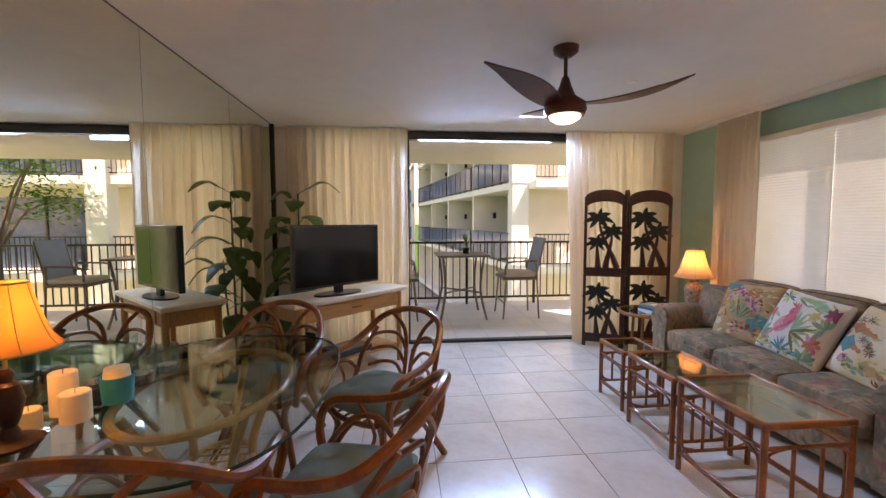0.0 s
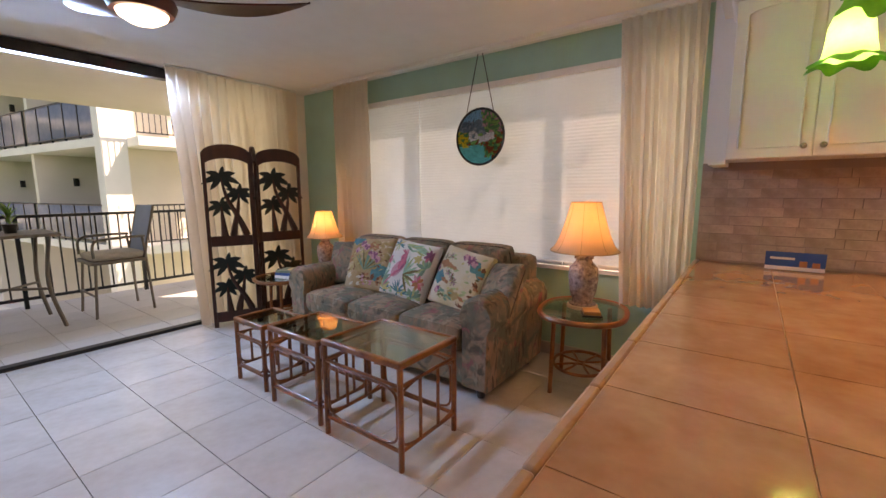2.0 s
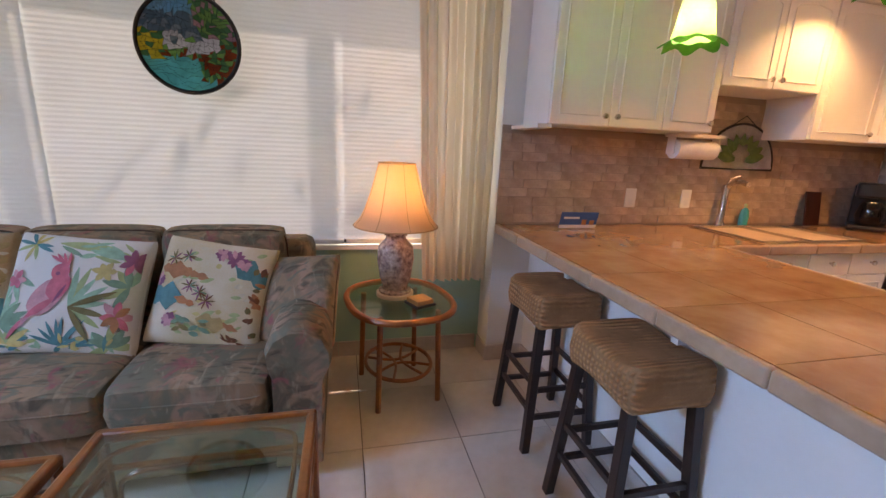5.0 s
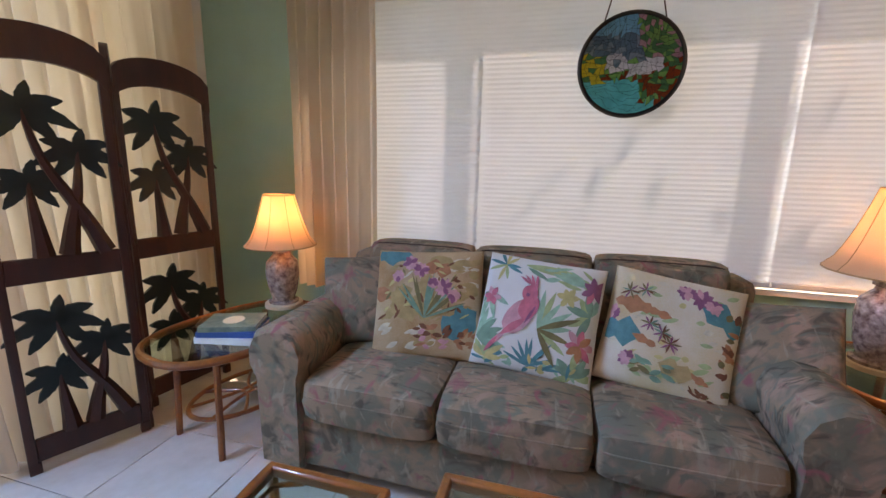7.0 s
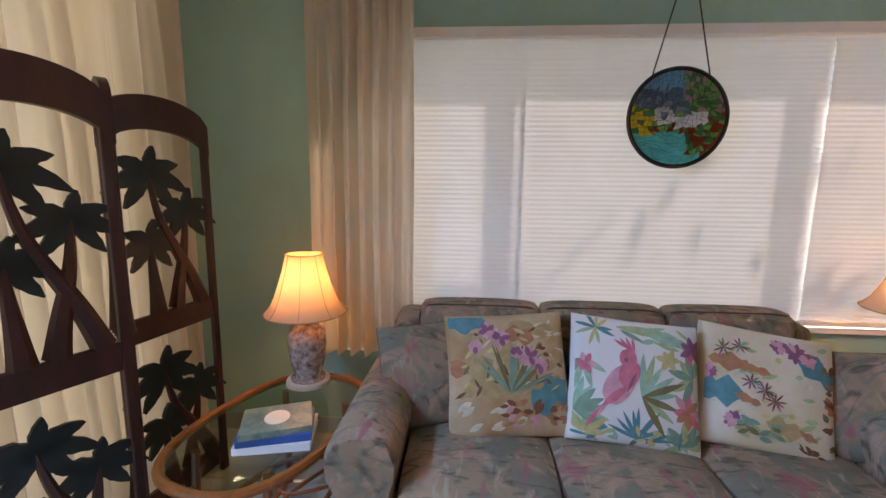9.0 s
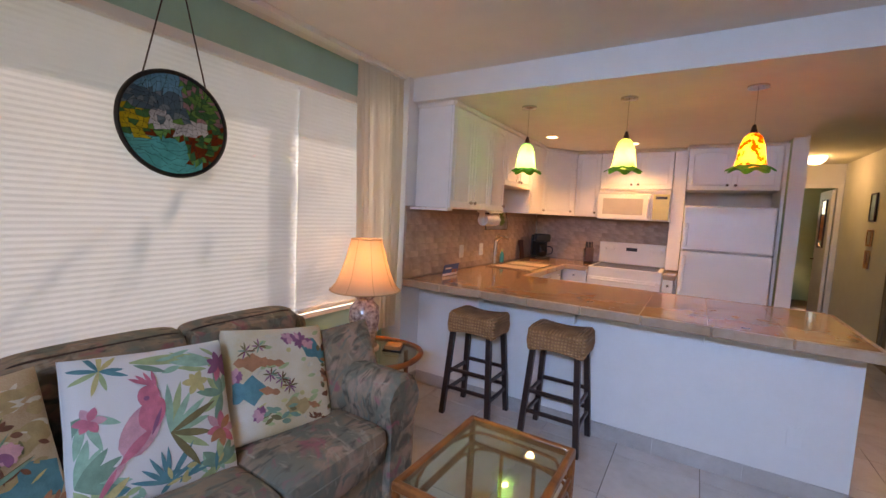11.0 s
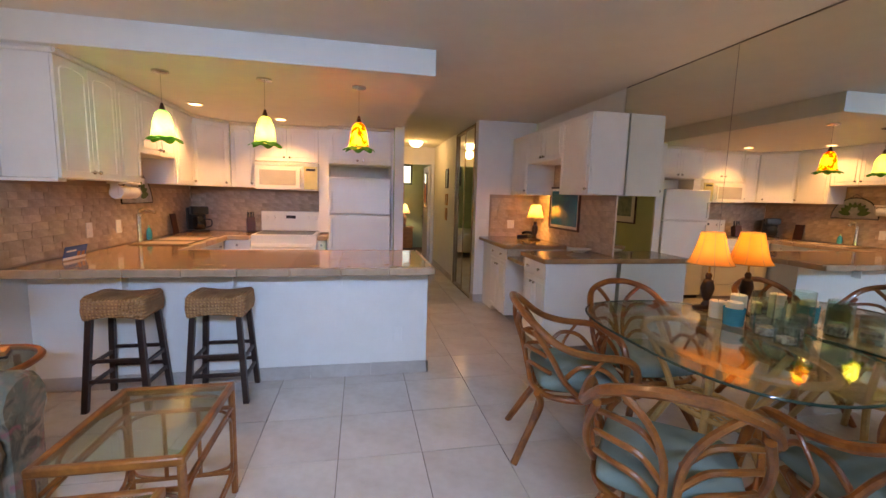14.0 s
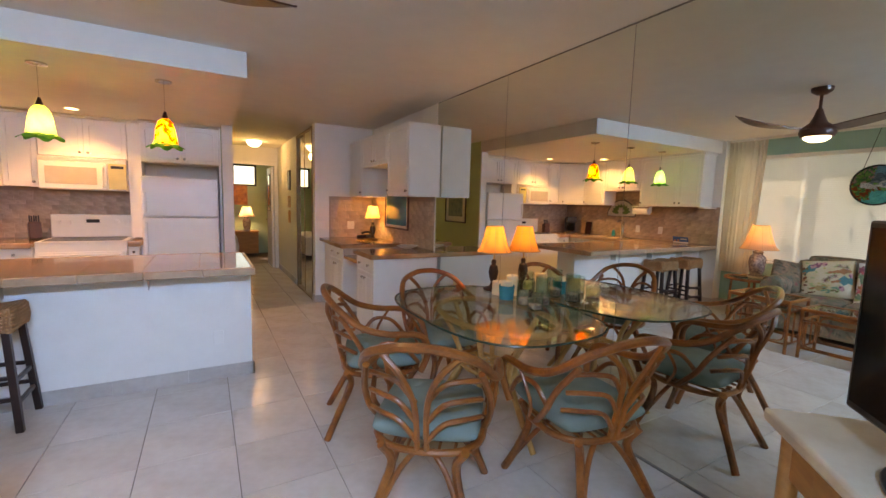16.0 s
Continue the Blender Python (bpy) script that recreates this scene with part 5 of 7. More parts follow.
def pendants():
    for k, (x, y, col) in enumerate(((3.73, 2.09, "pendant_green"), (3.03, 2.08, "pendant_lime"), (2.33, 2.07, "pendant_orange"))):
        label = ("green art-glass bell pendant with a ruffled rim", "lime art-glass bell pendant with a ruffled rim", "yellow and orange art-glass bell pendant with a green ruffled rim")[k]
        th = thing("pendant_lamp", x, y, 0, 0, label, "pendant lamp", "pendants over the peninsula")
        part("canopy", lathe(bmesh.new(), [(0, SOFFIT), (0.055, SOFFIT), (0.055, SOFFIT - 0.012), (0.02, SOFFIT - 0.02), (0, SOFFIT - 0.02)], 20), M["chrome"], th)
        part("cord", tube(bmesh.new(), [(0, 0, SOFFIT - 0.02), (0, 0, 2.04)], 0.002, 6), M["chrome"], th)
        part("cap", lathe(bmesh.new(), [(0, 2.045), (0.008, 2.04), (0.02, 2.0), (0.03, 1.985), (0, 1.984)], 16), M["bronze"], th)
        bm, n = bmesh.new(), 48
        prof = [(0.022, 1.995), (0.048, 1.965), (0.064, 1.91), (0.071, 1.85), (0.080, 1.80), (0.118, 1.775)]
        rings = []
        for i, (r, z) in enumerate(prof):
            wv = (0, 0, 0, 0.01, 0.03, 0.10)[i]
            rings.append([bm.verts.new((r * (1 + wv * math.sin(7 * q)) * math.cos(q), r * (1 + wv * math.sin(7 * q)) * math.sin(q), z + 0.012 * (wv / 0.1) * math.cos(7 * q + 1))) for q in (2 * math.pi * j / n for j in range(n))])
        for A, B in zip(rings[:-1], rings[1:-1]):
            for j in range(n):
                bm.faces.new((A[j], B[j], B[(j + 1) % n], A[(j + 1) % n]))
        rim = bmesh.new()
        a = [rim.verts.new(q.co) for q in rings[-2]]
        c = [rim.verts.new(q.co) for q in rings[-1]]
        for j in range(n):
            rim.faces.new((a[j], c[j], c[(j + 1) % n], a[(j + 1) % n]))
        bmesh.ops.delete(bm, geom=rings[-1], context="VERTS")
        s = part("shade", bm, M[col], th)
        part("ruffled_rim", rim, M["rimglass"], s, "wavy green glass rim")
        b = part("bulb", lathe(bmesh.new(), [(0, 0), (0.012, 0), (0.024, -0.05), (0.015, -0.075), (0, -0.08)], 12), M["bulb"], th)
        b.location.z = 1.96
        b.visible_shadow = False
        lamp("pendant_light", "POINT", 2.6, (1, 0.62, 0.28), pose(x, y, 1.86), radius=0.03)
    for x, y in ((3.92, 0.90), (3.23, 0.30)):
        th = thing("recessed_light", x, y, SOFFIT, 0, "round recessed ceiling light with a white trim", "ceiling light", "recessed kitchen lights")
        part("trim_ring", tube(bmesh.new(), [(0.06 * math.cos(q), 0.06 * math.sin(q), -0.001) for q in (2 * math.pi * j / 24 for j in range(24))], 0.008, 6, closed=True), M["cabinet"], th)
        part("lens", slab(bmesh.new(), ellipse(0, 0, 0.055, 0.055, 24), -0.004, -0.001), M["bulb"], th)
        lamp("recessed_light_spot", "SPOT", 22, (1, 0.60, 0.27), pose(x, y, SOFFIT - 0.02), radius=0.04, spot=130)


def blotched(name, a, b, *more):
    m = cloth(name, a, b, *more)
    for n in m.node_tree.nodes:
        if n.type == "MAP_RANGE":
            n.inputs["From Min"].default_value, n.inputs["From Max"].default_value = 0.64, 0.72
    return m


M["rimglass"] = cloth("green_rim_glass", (0.10, 0.42, 0.06), (0.05, 0.30, 0.05), 0.5, 0.15, 20, 60)
M["pendant_green"] = cloth("green_art_glass", (0.26, 0.80, 0.34), (0.14, 0.60, 0.26), 0.5, 0.15, 20, 60)
M["pendant_lime"] = cloth("lime_art_glass", (0.72, 0.88, 0.30), (0.45, 0.74, 0.22), 0.5, 0.15, 20, 60)
M["pendant_orange"] = blotched("amber_art_glass", (0.85, 0.70, 0.10), (0.85, 0.04, 0.01), 0.5, 0.15, 20, 60)

sofa()
nesting_table(2.885, 3.555, 3.345, 4.13, 0.545, "largest glass-topped rattan nesting table beside the sofa")
nesting_table(2.91, 4.20, 3.32, 4.70, 0.50, "middle glass-topped rattan nesting table beside the sofa")
nesting_table(2.95, 4.83, 3.27, 5.20, 0.455, "smallest glass-topped rattan nesting table beside the sofa")
dining_table()
ch = dining_chair_master()
ch.matrix_basis = pose(1.12, 3.45, 0, 0, 0, -106)
copy_thing(ch, pose(1.19, 4.29, 0, 0, 0, -38))
copy_thing(ch, pose(0.50, 4.54, 0, 0, 0, -7))
copy_thing(ch, pose(0.56, 3.32, 0, 0, 0, 178))
bar_stool(3.84, 2.52, 0)
bar_stool(3.25, 2.52, 0)
end_table(4.28, 3.18, 0.32, 0.27, 10, 0.545, "round-cornered rattan end table with a glass top, below the large window")
end_table(3.98, 5.90, 0.42, 0.28, -15, 0.51, "oval rattan end table with a glass top, beside the folding screen")
table_lamp(4.32, 3.20, 0.545, 0.70, 0.22, 0.095, 0.32, ginger_base, "lit table lamp with shell-filled jar base and cream bell shade", 2.3, AMBER)
table_lamp(4.30, 5.90, 0.51, 0.61, 0.185, 0.08, 0.27, small_ginger_base, "lit table lamp with a patterned jar base near the curtain", 2.2, AMBER)
table_lamp(0.13, 3.31, 0.748, 0.50, 0.135, 0.065, 0.20, candle_base, "small lit lamp with an orange shade on the glass table", 2.0, AMBER, "orangeshade")
table_lamp(0.14, 0.60, 0.905, 0.45, 0.11, 0.06, 0.16, candle_base, "small lit lamp with a yellow shade on the desk counter", 4.6, (1, 0.66, 0.24), "yellowshade")
folding_screen()
ceiling_fan()
console_and_tv()
disc_ob = glass_disc()
pendants()

# ---- wall stone, base tiles ----
def bricks(owner, origin, along, length, z0, z1, out, holes=(), seed=1, h=0.052, w=0.155):
    """Rows of small rough stones on a wall. origin, along and out are (x, y) of the start, run and outward normal."""
    rnd = random.Random(seed)
    meshes = []
    cuts = (w, w * 0.5, w * 0.78)
    for k, bw in enumerate(cuts):
        for v in range(2):
            g = 0.0016
            d = 0.008 + 0.0025 * v
            bm = boxes((g, 0, g, bw - g, d, h - g))
            for q in bm.verts:
                if q.co.y > 0.001:
                    q.co += Vector((rnd.uniform(-1, 1) * 0.0012, rnd.uniform(-1, 1) * 0.001, rnd.uniform(-1, 1) * 0.0012))
            me = bpy.data.meshes.new("brick")
            bm.to_mesh(me)
            bm.free()
            me.materials.append(M["splash"])
            meshes.append((bw, me))
    ang = math.degrees(math.atan2(along[1], along[0]))
    flip = 1 if (-along[1] * out[0] + along[0] * out[1]) > 0 else -1
    z, row, left = z0, 0, 300
    rest = bmesh.new()
    while z + h <= z1 + 0.01:
        s = -rnd.uniform(0, w)
        while s < length - 0.03:
            bw, me = meshes[rnd.randrange(6)] if rnd.random() < 0.55 else meshes[rnd.randrange(2)]
            a, b = max(s, 0), min(s + bw, length)
            ok = b - a > 0.02 and not any(a < h1 and b > h0 and z < v1 and z + h > v0 for h0, h1, v0, v1 in holes)
            if ok:
                if left > 0 and a == s and b == s + bw:
                    ob = new("brick", me)
                    ob.parent = owner
                    m = pose(origin[0] + along[0] * s, origin[1] + along[1] * s, z, 0, 0, ang)
                    if flip < 0:
                        m = pose(origin[0] + along[0] * (s + bw), origin[1] + along[1] * (s + bw), z, 0, 0, ang + 180)
                    ob.matrix_basis = m
                    left -= 1
                else:
                    p0 = Vector((origin[0] + along[0] * (a + 0.0016), origin[1] + along[1] * (a + 0.0016), 0))
                    p1 = Vector((origin[0] + along[0] * (b - 0.0016), origin[1] + along[1] * (b - 0.0016), 0)) + Vector((*out, 0)) * 0.009
                    box(rest, p0.x, p0.y, z + 0.0016, p1.x, p1.y, z + min(h, z1 - z) - 0.0016)
            s += bw
        z += h
        row += 1
    if rest.verts:
        part("brick_offcuts", rest, M["splash"], owner, kind="stuff", smooth=False)
    else:
        rest.free()


def backsplash():
    o = structure("wall_stone_backing", boxes((XK, YS, 0.9, XK + 0.011, 2.58, 1.475), (XK, 0.76, 1.475, XK + 0.011, 1.47, 1.73)), M["splash_grout"])
    bricks(o, (XK, 2.58), (0, -1), 2.58 - YS, 0.912, 1.47, (-1, 0), seed=3)
    bricks(o, (XK, 1.465), (0, -1), 0.70, 1.484, 1.73, (-1, 0), seed=4)
    o2 = structure("wall_stone_backing", boxes((1.93, YS - 0.011, 0.9, XK - 0.01, YS, 1.475)), M["splash_grout"])
    bricks(o2, (2.74, YS), (1, 0), XK - 0.012 - 2.74, 0.912, 1.47, (0, 1), seed=5)
    o3 = structure("wall_stone_backing", boxes((XW - 0.011, 0.13, 0.9, XW, 2.045, 1.85)), M["splash_grout"])
    bricks(o3, (XW, 0.14), (0, 1), 2.044 - 0.14, 0.912, 1.47, (1, 0), seed=6)
    bricks(o3, (XW, 0.76), (0, 1), 0.83, 1.484, 1.83, (1, 0), seed=7)
    o4 = structure("wall_stone_backing", boxes((XW, 0.121, 0.9, 0.60, 0.132, 1.475)), M["splash_grout"])
    bricks(o4, (XW + 0.01, 0.132), (1, 0), 0.59, 0.912, 1.47, (0, 1), seed=8)


def base_tiles():
    n = 0
    for a, b in zip([1.775 + 0.458 * k for k in range(6)], [1.775 + 0.458 * (k + 1) for k in range(5)] + [XK]):
        structure("baseboard", boxes((a + 0.001, 2.336, 0.001, b - 0.001, 2.348, 0.10)), M["basetile"])
    structure("baseboard", boxes((1.775, 2.05, 0.001, 1.789, 2.348, 0.10)), M["basetile"])
    for a, b in ((2.60, 3.05), (3.05, 3.51), (3.51, 3.97), (3.97, 4.43), (4.43, 4.89), (4.89, 5.35), (5.35, 5.81), (5.81, 6.27), (6.27, 6.66)):
        structure("baseboard", boxes((XE - 0.012, a + 0.001, 0.001, XE - 0.001, b - 0.001, 0.10)), M["basetile"])
    structure("baseboard", boxes((XK, 2.349, 0.001, XK + 0.011, 2.592, 0.10), (XK + 0.011, 2.581, 0.001, XE - 0.013, 2.592, 0.10)), M["basetile"])
    structure("baseboard", boxes((0.62, 0.121, 0.001, 0.801, 0.133, 0.10), (0.791, -0.02, 0.001, 0.802, 0.12, 0.10)), M["basetile"])
    structure("baseboard", boxes((0.791, -3.1, 0.001, 0.802, -1.3, 0.10)), M["basetile"])
    structure("baseboard", boxes((1.779, -3.5, 0.001, 1.789, 0.26, 0.10)), M["basetile"])


backsplash()
base_tiles()


# ---- hall and bedroom ----
def hall():
    structure("wall_hall_end", boxes((0.67, -3.3, 2.1, 1.79, -3.2, CEIL), (0.67, -3.3, 0, 0.86, -3.2, 2.1), (1.70, -3.3, 0, 1.79, -3.2, 2.1)), M["wall"])
    structure("wall_bedroom_south", boxes((-1.2, -6.1, 0, 3.2, -5.95, 1.74), (-1.2, -6.1, 2.28, 3.2, -5.95, CEIL), (-1.2, -6.1, 1.74, 0.92, -5.95, 2.28), (2.0, -6.1, 1.74, 3.2, -5.95, 2.28)), M["bedgreen"])
    structure("wall_bedroom_sides", boxes((-1.2, -5.95, 0, -1.05, -3.3, CEIL), (3.05, -5.95, 0, 3.2, -3.3, CEIL), (-1.05, -3.42, 0, 0.67, -3.3, CEIL), (1.79, -3.42, 0, 3.05, -3.3, CEIL)), M["bedgreen"])
    w = structure("window_2", boxes((0.92, -6.05, 1.74, 2.0, -6.0, 1.78), (0.92, -6.05, 2.24, 2.0, -6.0, 2.28), (0.92, -6.05, 1.78, 0.96, -6.0, 2.24), (1.96, -6.05, 1.78, 2.0, -6.0, 2.24), (1.44, -6.05, 1.78, 1.48, -6.0, 2.24)), M["frame"])
    p = part("pane", boxes((0.96, -6.03, 1.78, 1.96, -6.024, 2.24)), M["glass"], w, smooth=False)
    p.visible_shadow = False
    d = structure("door_2", boxes((0.875, -3.9, 0.01, 0.915, -3.2, 2.06)), M["cabinet"])
    part("handle", tube(bmesh.new(), [(0.916, -3.84, 0.98), (0.955, -3.84, 0.98), (0.955, -3.76, 0.98)], 0.009), M["bronze"], d)
    structure("trim", boxes((0.80, -3.19, 0, 0.86, -3.17, 2.14), (0.86, -3.19, 2.08, 1.70, -3.17, 2.14), (1.70, -3.19, 0, 1.76, -3.17, 2.14)), M["cabinet"])
    # mirrored closet doors
    cl = structure("closet_door_frame", boxes((0.765, -0.055, 0.0, 0.80, -0.02, 2.42), (0.765, -1.16, 0.0, 0.80, -1.13, 2.42), (0.765, -1.13, 2.39, 0.80, -0.055, 2.42), (0.74, -1.13, 0.0, 0.80, -0.055, 0.02)), M["brass"])
    for a, b, x in ((-0.60, -0.055, 0.772), (-1.13, -0.58, 0.755)):
        d = structure("closet_door", boxes((x, a, 0.02, x + 0.012, b, 2.39)), M["mirror"])
        part("door_edge", boxes((x - 0.004, b - 0.022, 0.02, x + 0.017, b - 0.001, 2.39), (x - 0.004, a, 0.02, x + 0.017, a + 0.02, 2.39)), M["brass"], d, smooth=False)
    picture("framed_print", 0.793, -1.80, 1.75, 90, 0.20, 0.34, "small dark wood framed print on the hall wall", M["redwood"], M["printgreen"])
    picture("framed_print", 0.793, -1.80, 1.38, 90, 0.16, 0.2, "small pale framed print on the hall wall", M["wood"], M["printpale"])
    picture("framed_print", 0.793, -1.80, 1.12, 90, 0.13, 0.22, "narrow wood framed print on the hall wall", M["wood"], M["printorange"])
    picture("framed_print", 0.916, -3.5, 1.55, 90, 0.30, 0.75, "tall black framed mirror on the bedroom door", M["black"], M["mirror"])
    picture("painting", 1.35, -5.945, 1.50, 180, 0.42, 0.50, "orange framed painting on the green bedroom wall", M["wood"], M["printorange"])
    picture("painting", XW + 0.012, 1.07, 1.33, 90, 0.72, 0.50, "framed seascape print with a white mat leaning on the desk stone", M["redwood"], M["seaprint"], mat_w=0.03)
    th = thing("hall_ceiling_light", 1.30, -2.35, CEIL, 0, "small lit frosted glass hall ceiling light", "ceiling light")
    part("bowl", lathe(bmesh.new(), [(0, -0.11), (0.06, -0.10), (0.11, -0.06), (0.13, -0.01), (0, -0.0)], 24), M["bowl"], th)
    lamp("hall_light", "POINT", 3.4, (1, 0.64, 0.24), pose(1.30, -2.35, 2.24), radius=0.08)
    picture("framed_print", 1.788, -0.49, 1.41, -90, 0.70, 0.64, "dark-framed landscape print in a brown mount on the olive hall wall", M["redwood"], M["printgreen"], mat_w=0.09)
    th = thing("nightstand", 1.25, -5.6, 0, 0, "wooden bedroom nightstand with drawers", "nightstand")
    part("body", boxes((-0.30, -0.22, 0.05, 0.30, 0.20, 0.58)), M["wood"], th, bevel=0.01)
    part("top", boxes((-0.32, -0.24, 0.58, 0.32, 0.22, 0.61)), M["wood"], th, bevel=0.006)
    for z in (0.09, 0.34):
        part("drawer", boxes((-0.28, 0.20, z, 0.28, 0.215, z + 0.22)), M["wood"], th, bevel=0.004)
    table_lamp(1.20, -5.55, 0.61, 0.60, 0.20, 0.10, 0.24, ginger_base, "green ceramic bedroom lamp with a lit cream shade", 6, WARM)
    b = thing("bed", 2.2, -5.0, 0, 0, "made bed with a white cover", "bed")
    part("mattress", moved(cushion(bmesh.new(), 1.5, 1.9, 0.5, p=12, puff=0.1), pose(0, 0, 0.33)), M["cabinet"], b)


def picture(name, x, y, z, rz, w, h, label, frame_m, print_m, mat_w=0.0):
    """A framed picture whose back is at (x, y), facing its own -y turned by rz."""
    th = thing(name, x, y, z, rz, label, "picture")
    f = 0.022
    part("frame", boxes((-w / 2, -0.022, -h / 2, w / 2, 0, -h / 2 + f), (-w / 2, -0.022, h / 2 - f, w / 2, 0, h / 2), (-w / 2, -0.022, -h / 2 + f, -w / 2 + f, 0, h / 2 - f), (w / 2 - f, -0.022, -h / 2 + f, w / 2, 0, h / 2 - f)), frame_m, th, bevel=0.003)
    if mat_w:
        part("mount", boxes((-w / 2 + f, -0.010, -h / 2 + f, w / 2 - f, -0.004, h / 2 - f)), M["white"], th, smooth=False)
    i = f + mat_w
    part("print", boxes((-w / 2 + i, -0.0145, -h / 2 + i, w / 2 - i, -0.0105, h / 2 - i)), print_m, th, smooth=False)
    return th


M["bedgreen"] = mat("bedroom_green_paint", (0.42, 0.58, 0.40), (0.38, 0.54, 0.36), 0.8, fine=90)
M["printgreen"] = mat("green_print", (0.30, 0.36, 0.24), (0.10, 0.16, 0.12), 0.3, scale=14, bump=0)
M["printpale"] = mat("pale_print", (0.66, 0.60, 0.46), (0.45, 0.40, 0.28), 0.3, scale=20, bump=0)
M["printorange"] = mat("orange_print", (0.70, 0.28, 0.08), (0.30, 0.10, 0.04), 0.35, scale=9, bump=0)
M["seaprint"] = mat("seascape_print", (0.03, 0.11, 0.20), (0.02, 0.22, 0.30), 0.12, scale=5, bump=0)
hall()


# ---- sofa pillows ----
def top_z(u, v, h, p, puff):
    edge = max(0.0, 1 - abs(u) ** p) ** (1 / p) * max(0.0, 1 - abs(v) ** p) ** (1 / p)
    return h / 2 * (edge * (1 - puff) + puff * max(0, (1 - u * u) * (1 - v * v)) ** 0.5)


def blot(bm, w, h, cx, cy, ln, wd, ang, kind="leaf", n=8):
    """A printed shape on the front of a pillow w wide, lying on its curved face. cx, cy, ln, wd in shares of half its width."""
    c, s = math.cos(radians(ang)), math.sin(radians(ang))

    def at(a, b, lift=0.0012):
        u, v = cx + a * c - b * s, cy + a * s + b * c
        u, v = max(-0.96, min(0.96, u)), max(-0.96, min(0.96, v))
        pinch = 1 - 0.04 * (u * u + v * v - u * u * v * v * 2)
        return bm.verts.new((u * w / 2 * pinch, v * w / 2 * pinch, top_z(u, v, h, 5, 0.5) + lift))
    rows = []
    for k in range(n + 1):
        t = k / n
        a = (t - 0.5) * ln
        if kind == "leaf":
            b = wd / 2 * math.sin(math.pi * min(0.99, 0.02 + t * 0.97)) ** 0.8
        else:
            b = wd / 2 * math.sqrt(max(0.0, 1 - (2 * t - 1) ** 2))
            if kind == "patch":
                b *= 0.85 + 0.3 * math.sin(37 * t + 11 * cx + 7 * cy)
        rows.append([at(a, -b), at(a, 0), at(a, b)])
    for A, B in zip(rows, rows[1:]):
        bm.faces.new((A[0], B[0], B[1], A[1]))
        bm.faces.new((A[1], B[1], B[2], A[2]))


def dye(name, c):
    return mat(name, c, tuple(k * 0.7 for k in c), 0.92, scale=30, fine=260, bump=0.2, spec=0.1)


M["cotton"] = mat("white_pillow_cotton", (0.76, 0.74, 0.68), (0.70, 0.68, 0.62), 0.93, fine=300, bump=0.2, spec=0.1)
M["sand_cotton"] = mat("sand_pillow_cotton", (0.74, 0.68, 0.56), (0.60, 0.47, 0.24), 0.93, scale=4.5, fine=300, bump=0.2, spec=0.1)
M["cream_cotton"] = mat("cream_pillow_cotton", (0.64, 0.50, 0.32), (0.40, 0.22, 0.09), 0.93, scale=5, fine=300, bump=0.2, spec=0.1)
DYES = {k: dye("dye_" + k, v) for k, v in dict(lime=(0.44, 0.54, 0.26), leaf=(0.22, 0.38, 0.26), teal=(0.10, 0.29, 0.30), pink=(0.74, 0.21, 0.26), rose=(0.74, 0.38, 0.40), orange=(0.54, 0.24, 0.12), ochre=(0.52, 0.37, 0.17), plum=(0.36, 0.14, 0.22), yellow=(0.66, 0.56, 0.24), olive=(0.24, 0.20, 0.09), mint=(0.34, 0.58, 0.40), cream=(0.74, 0.66, 0.48), brown=(0.26, 0.11, 0.06)).items()}


def print_on(th, w, h, m, rows, seed=0):
    groups = {}
    for col, *r in rows:
        groups.setdefault(col, []).append(r)
    for k, (col, rs) in enumerate(groups.items()):
        bm = bmesh.new()
        for r in rs:
            blot(bm, w, h, *r)
        for q in bm.verts:
            q.co.z += 0.0006 * k
        part("printed_" + col, moved(bm, m), DYES[col], th, kind="stuff")


def fan_leaves(col, cx, cy, r, n, a0, a1, wd=0.06):
    return [(col, cx + r / 2 * math.cos(radians(q)), cy + r / 2 * math.sin(radians(q)), r, wd, q) for q in (a0 + (a1 - a0) * k / max(1, n - 1) for k in range(n))]


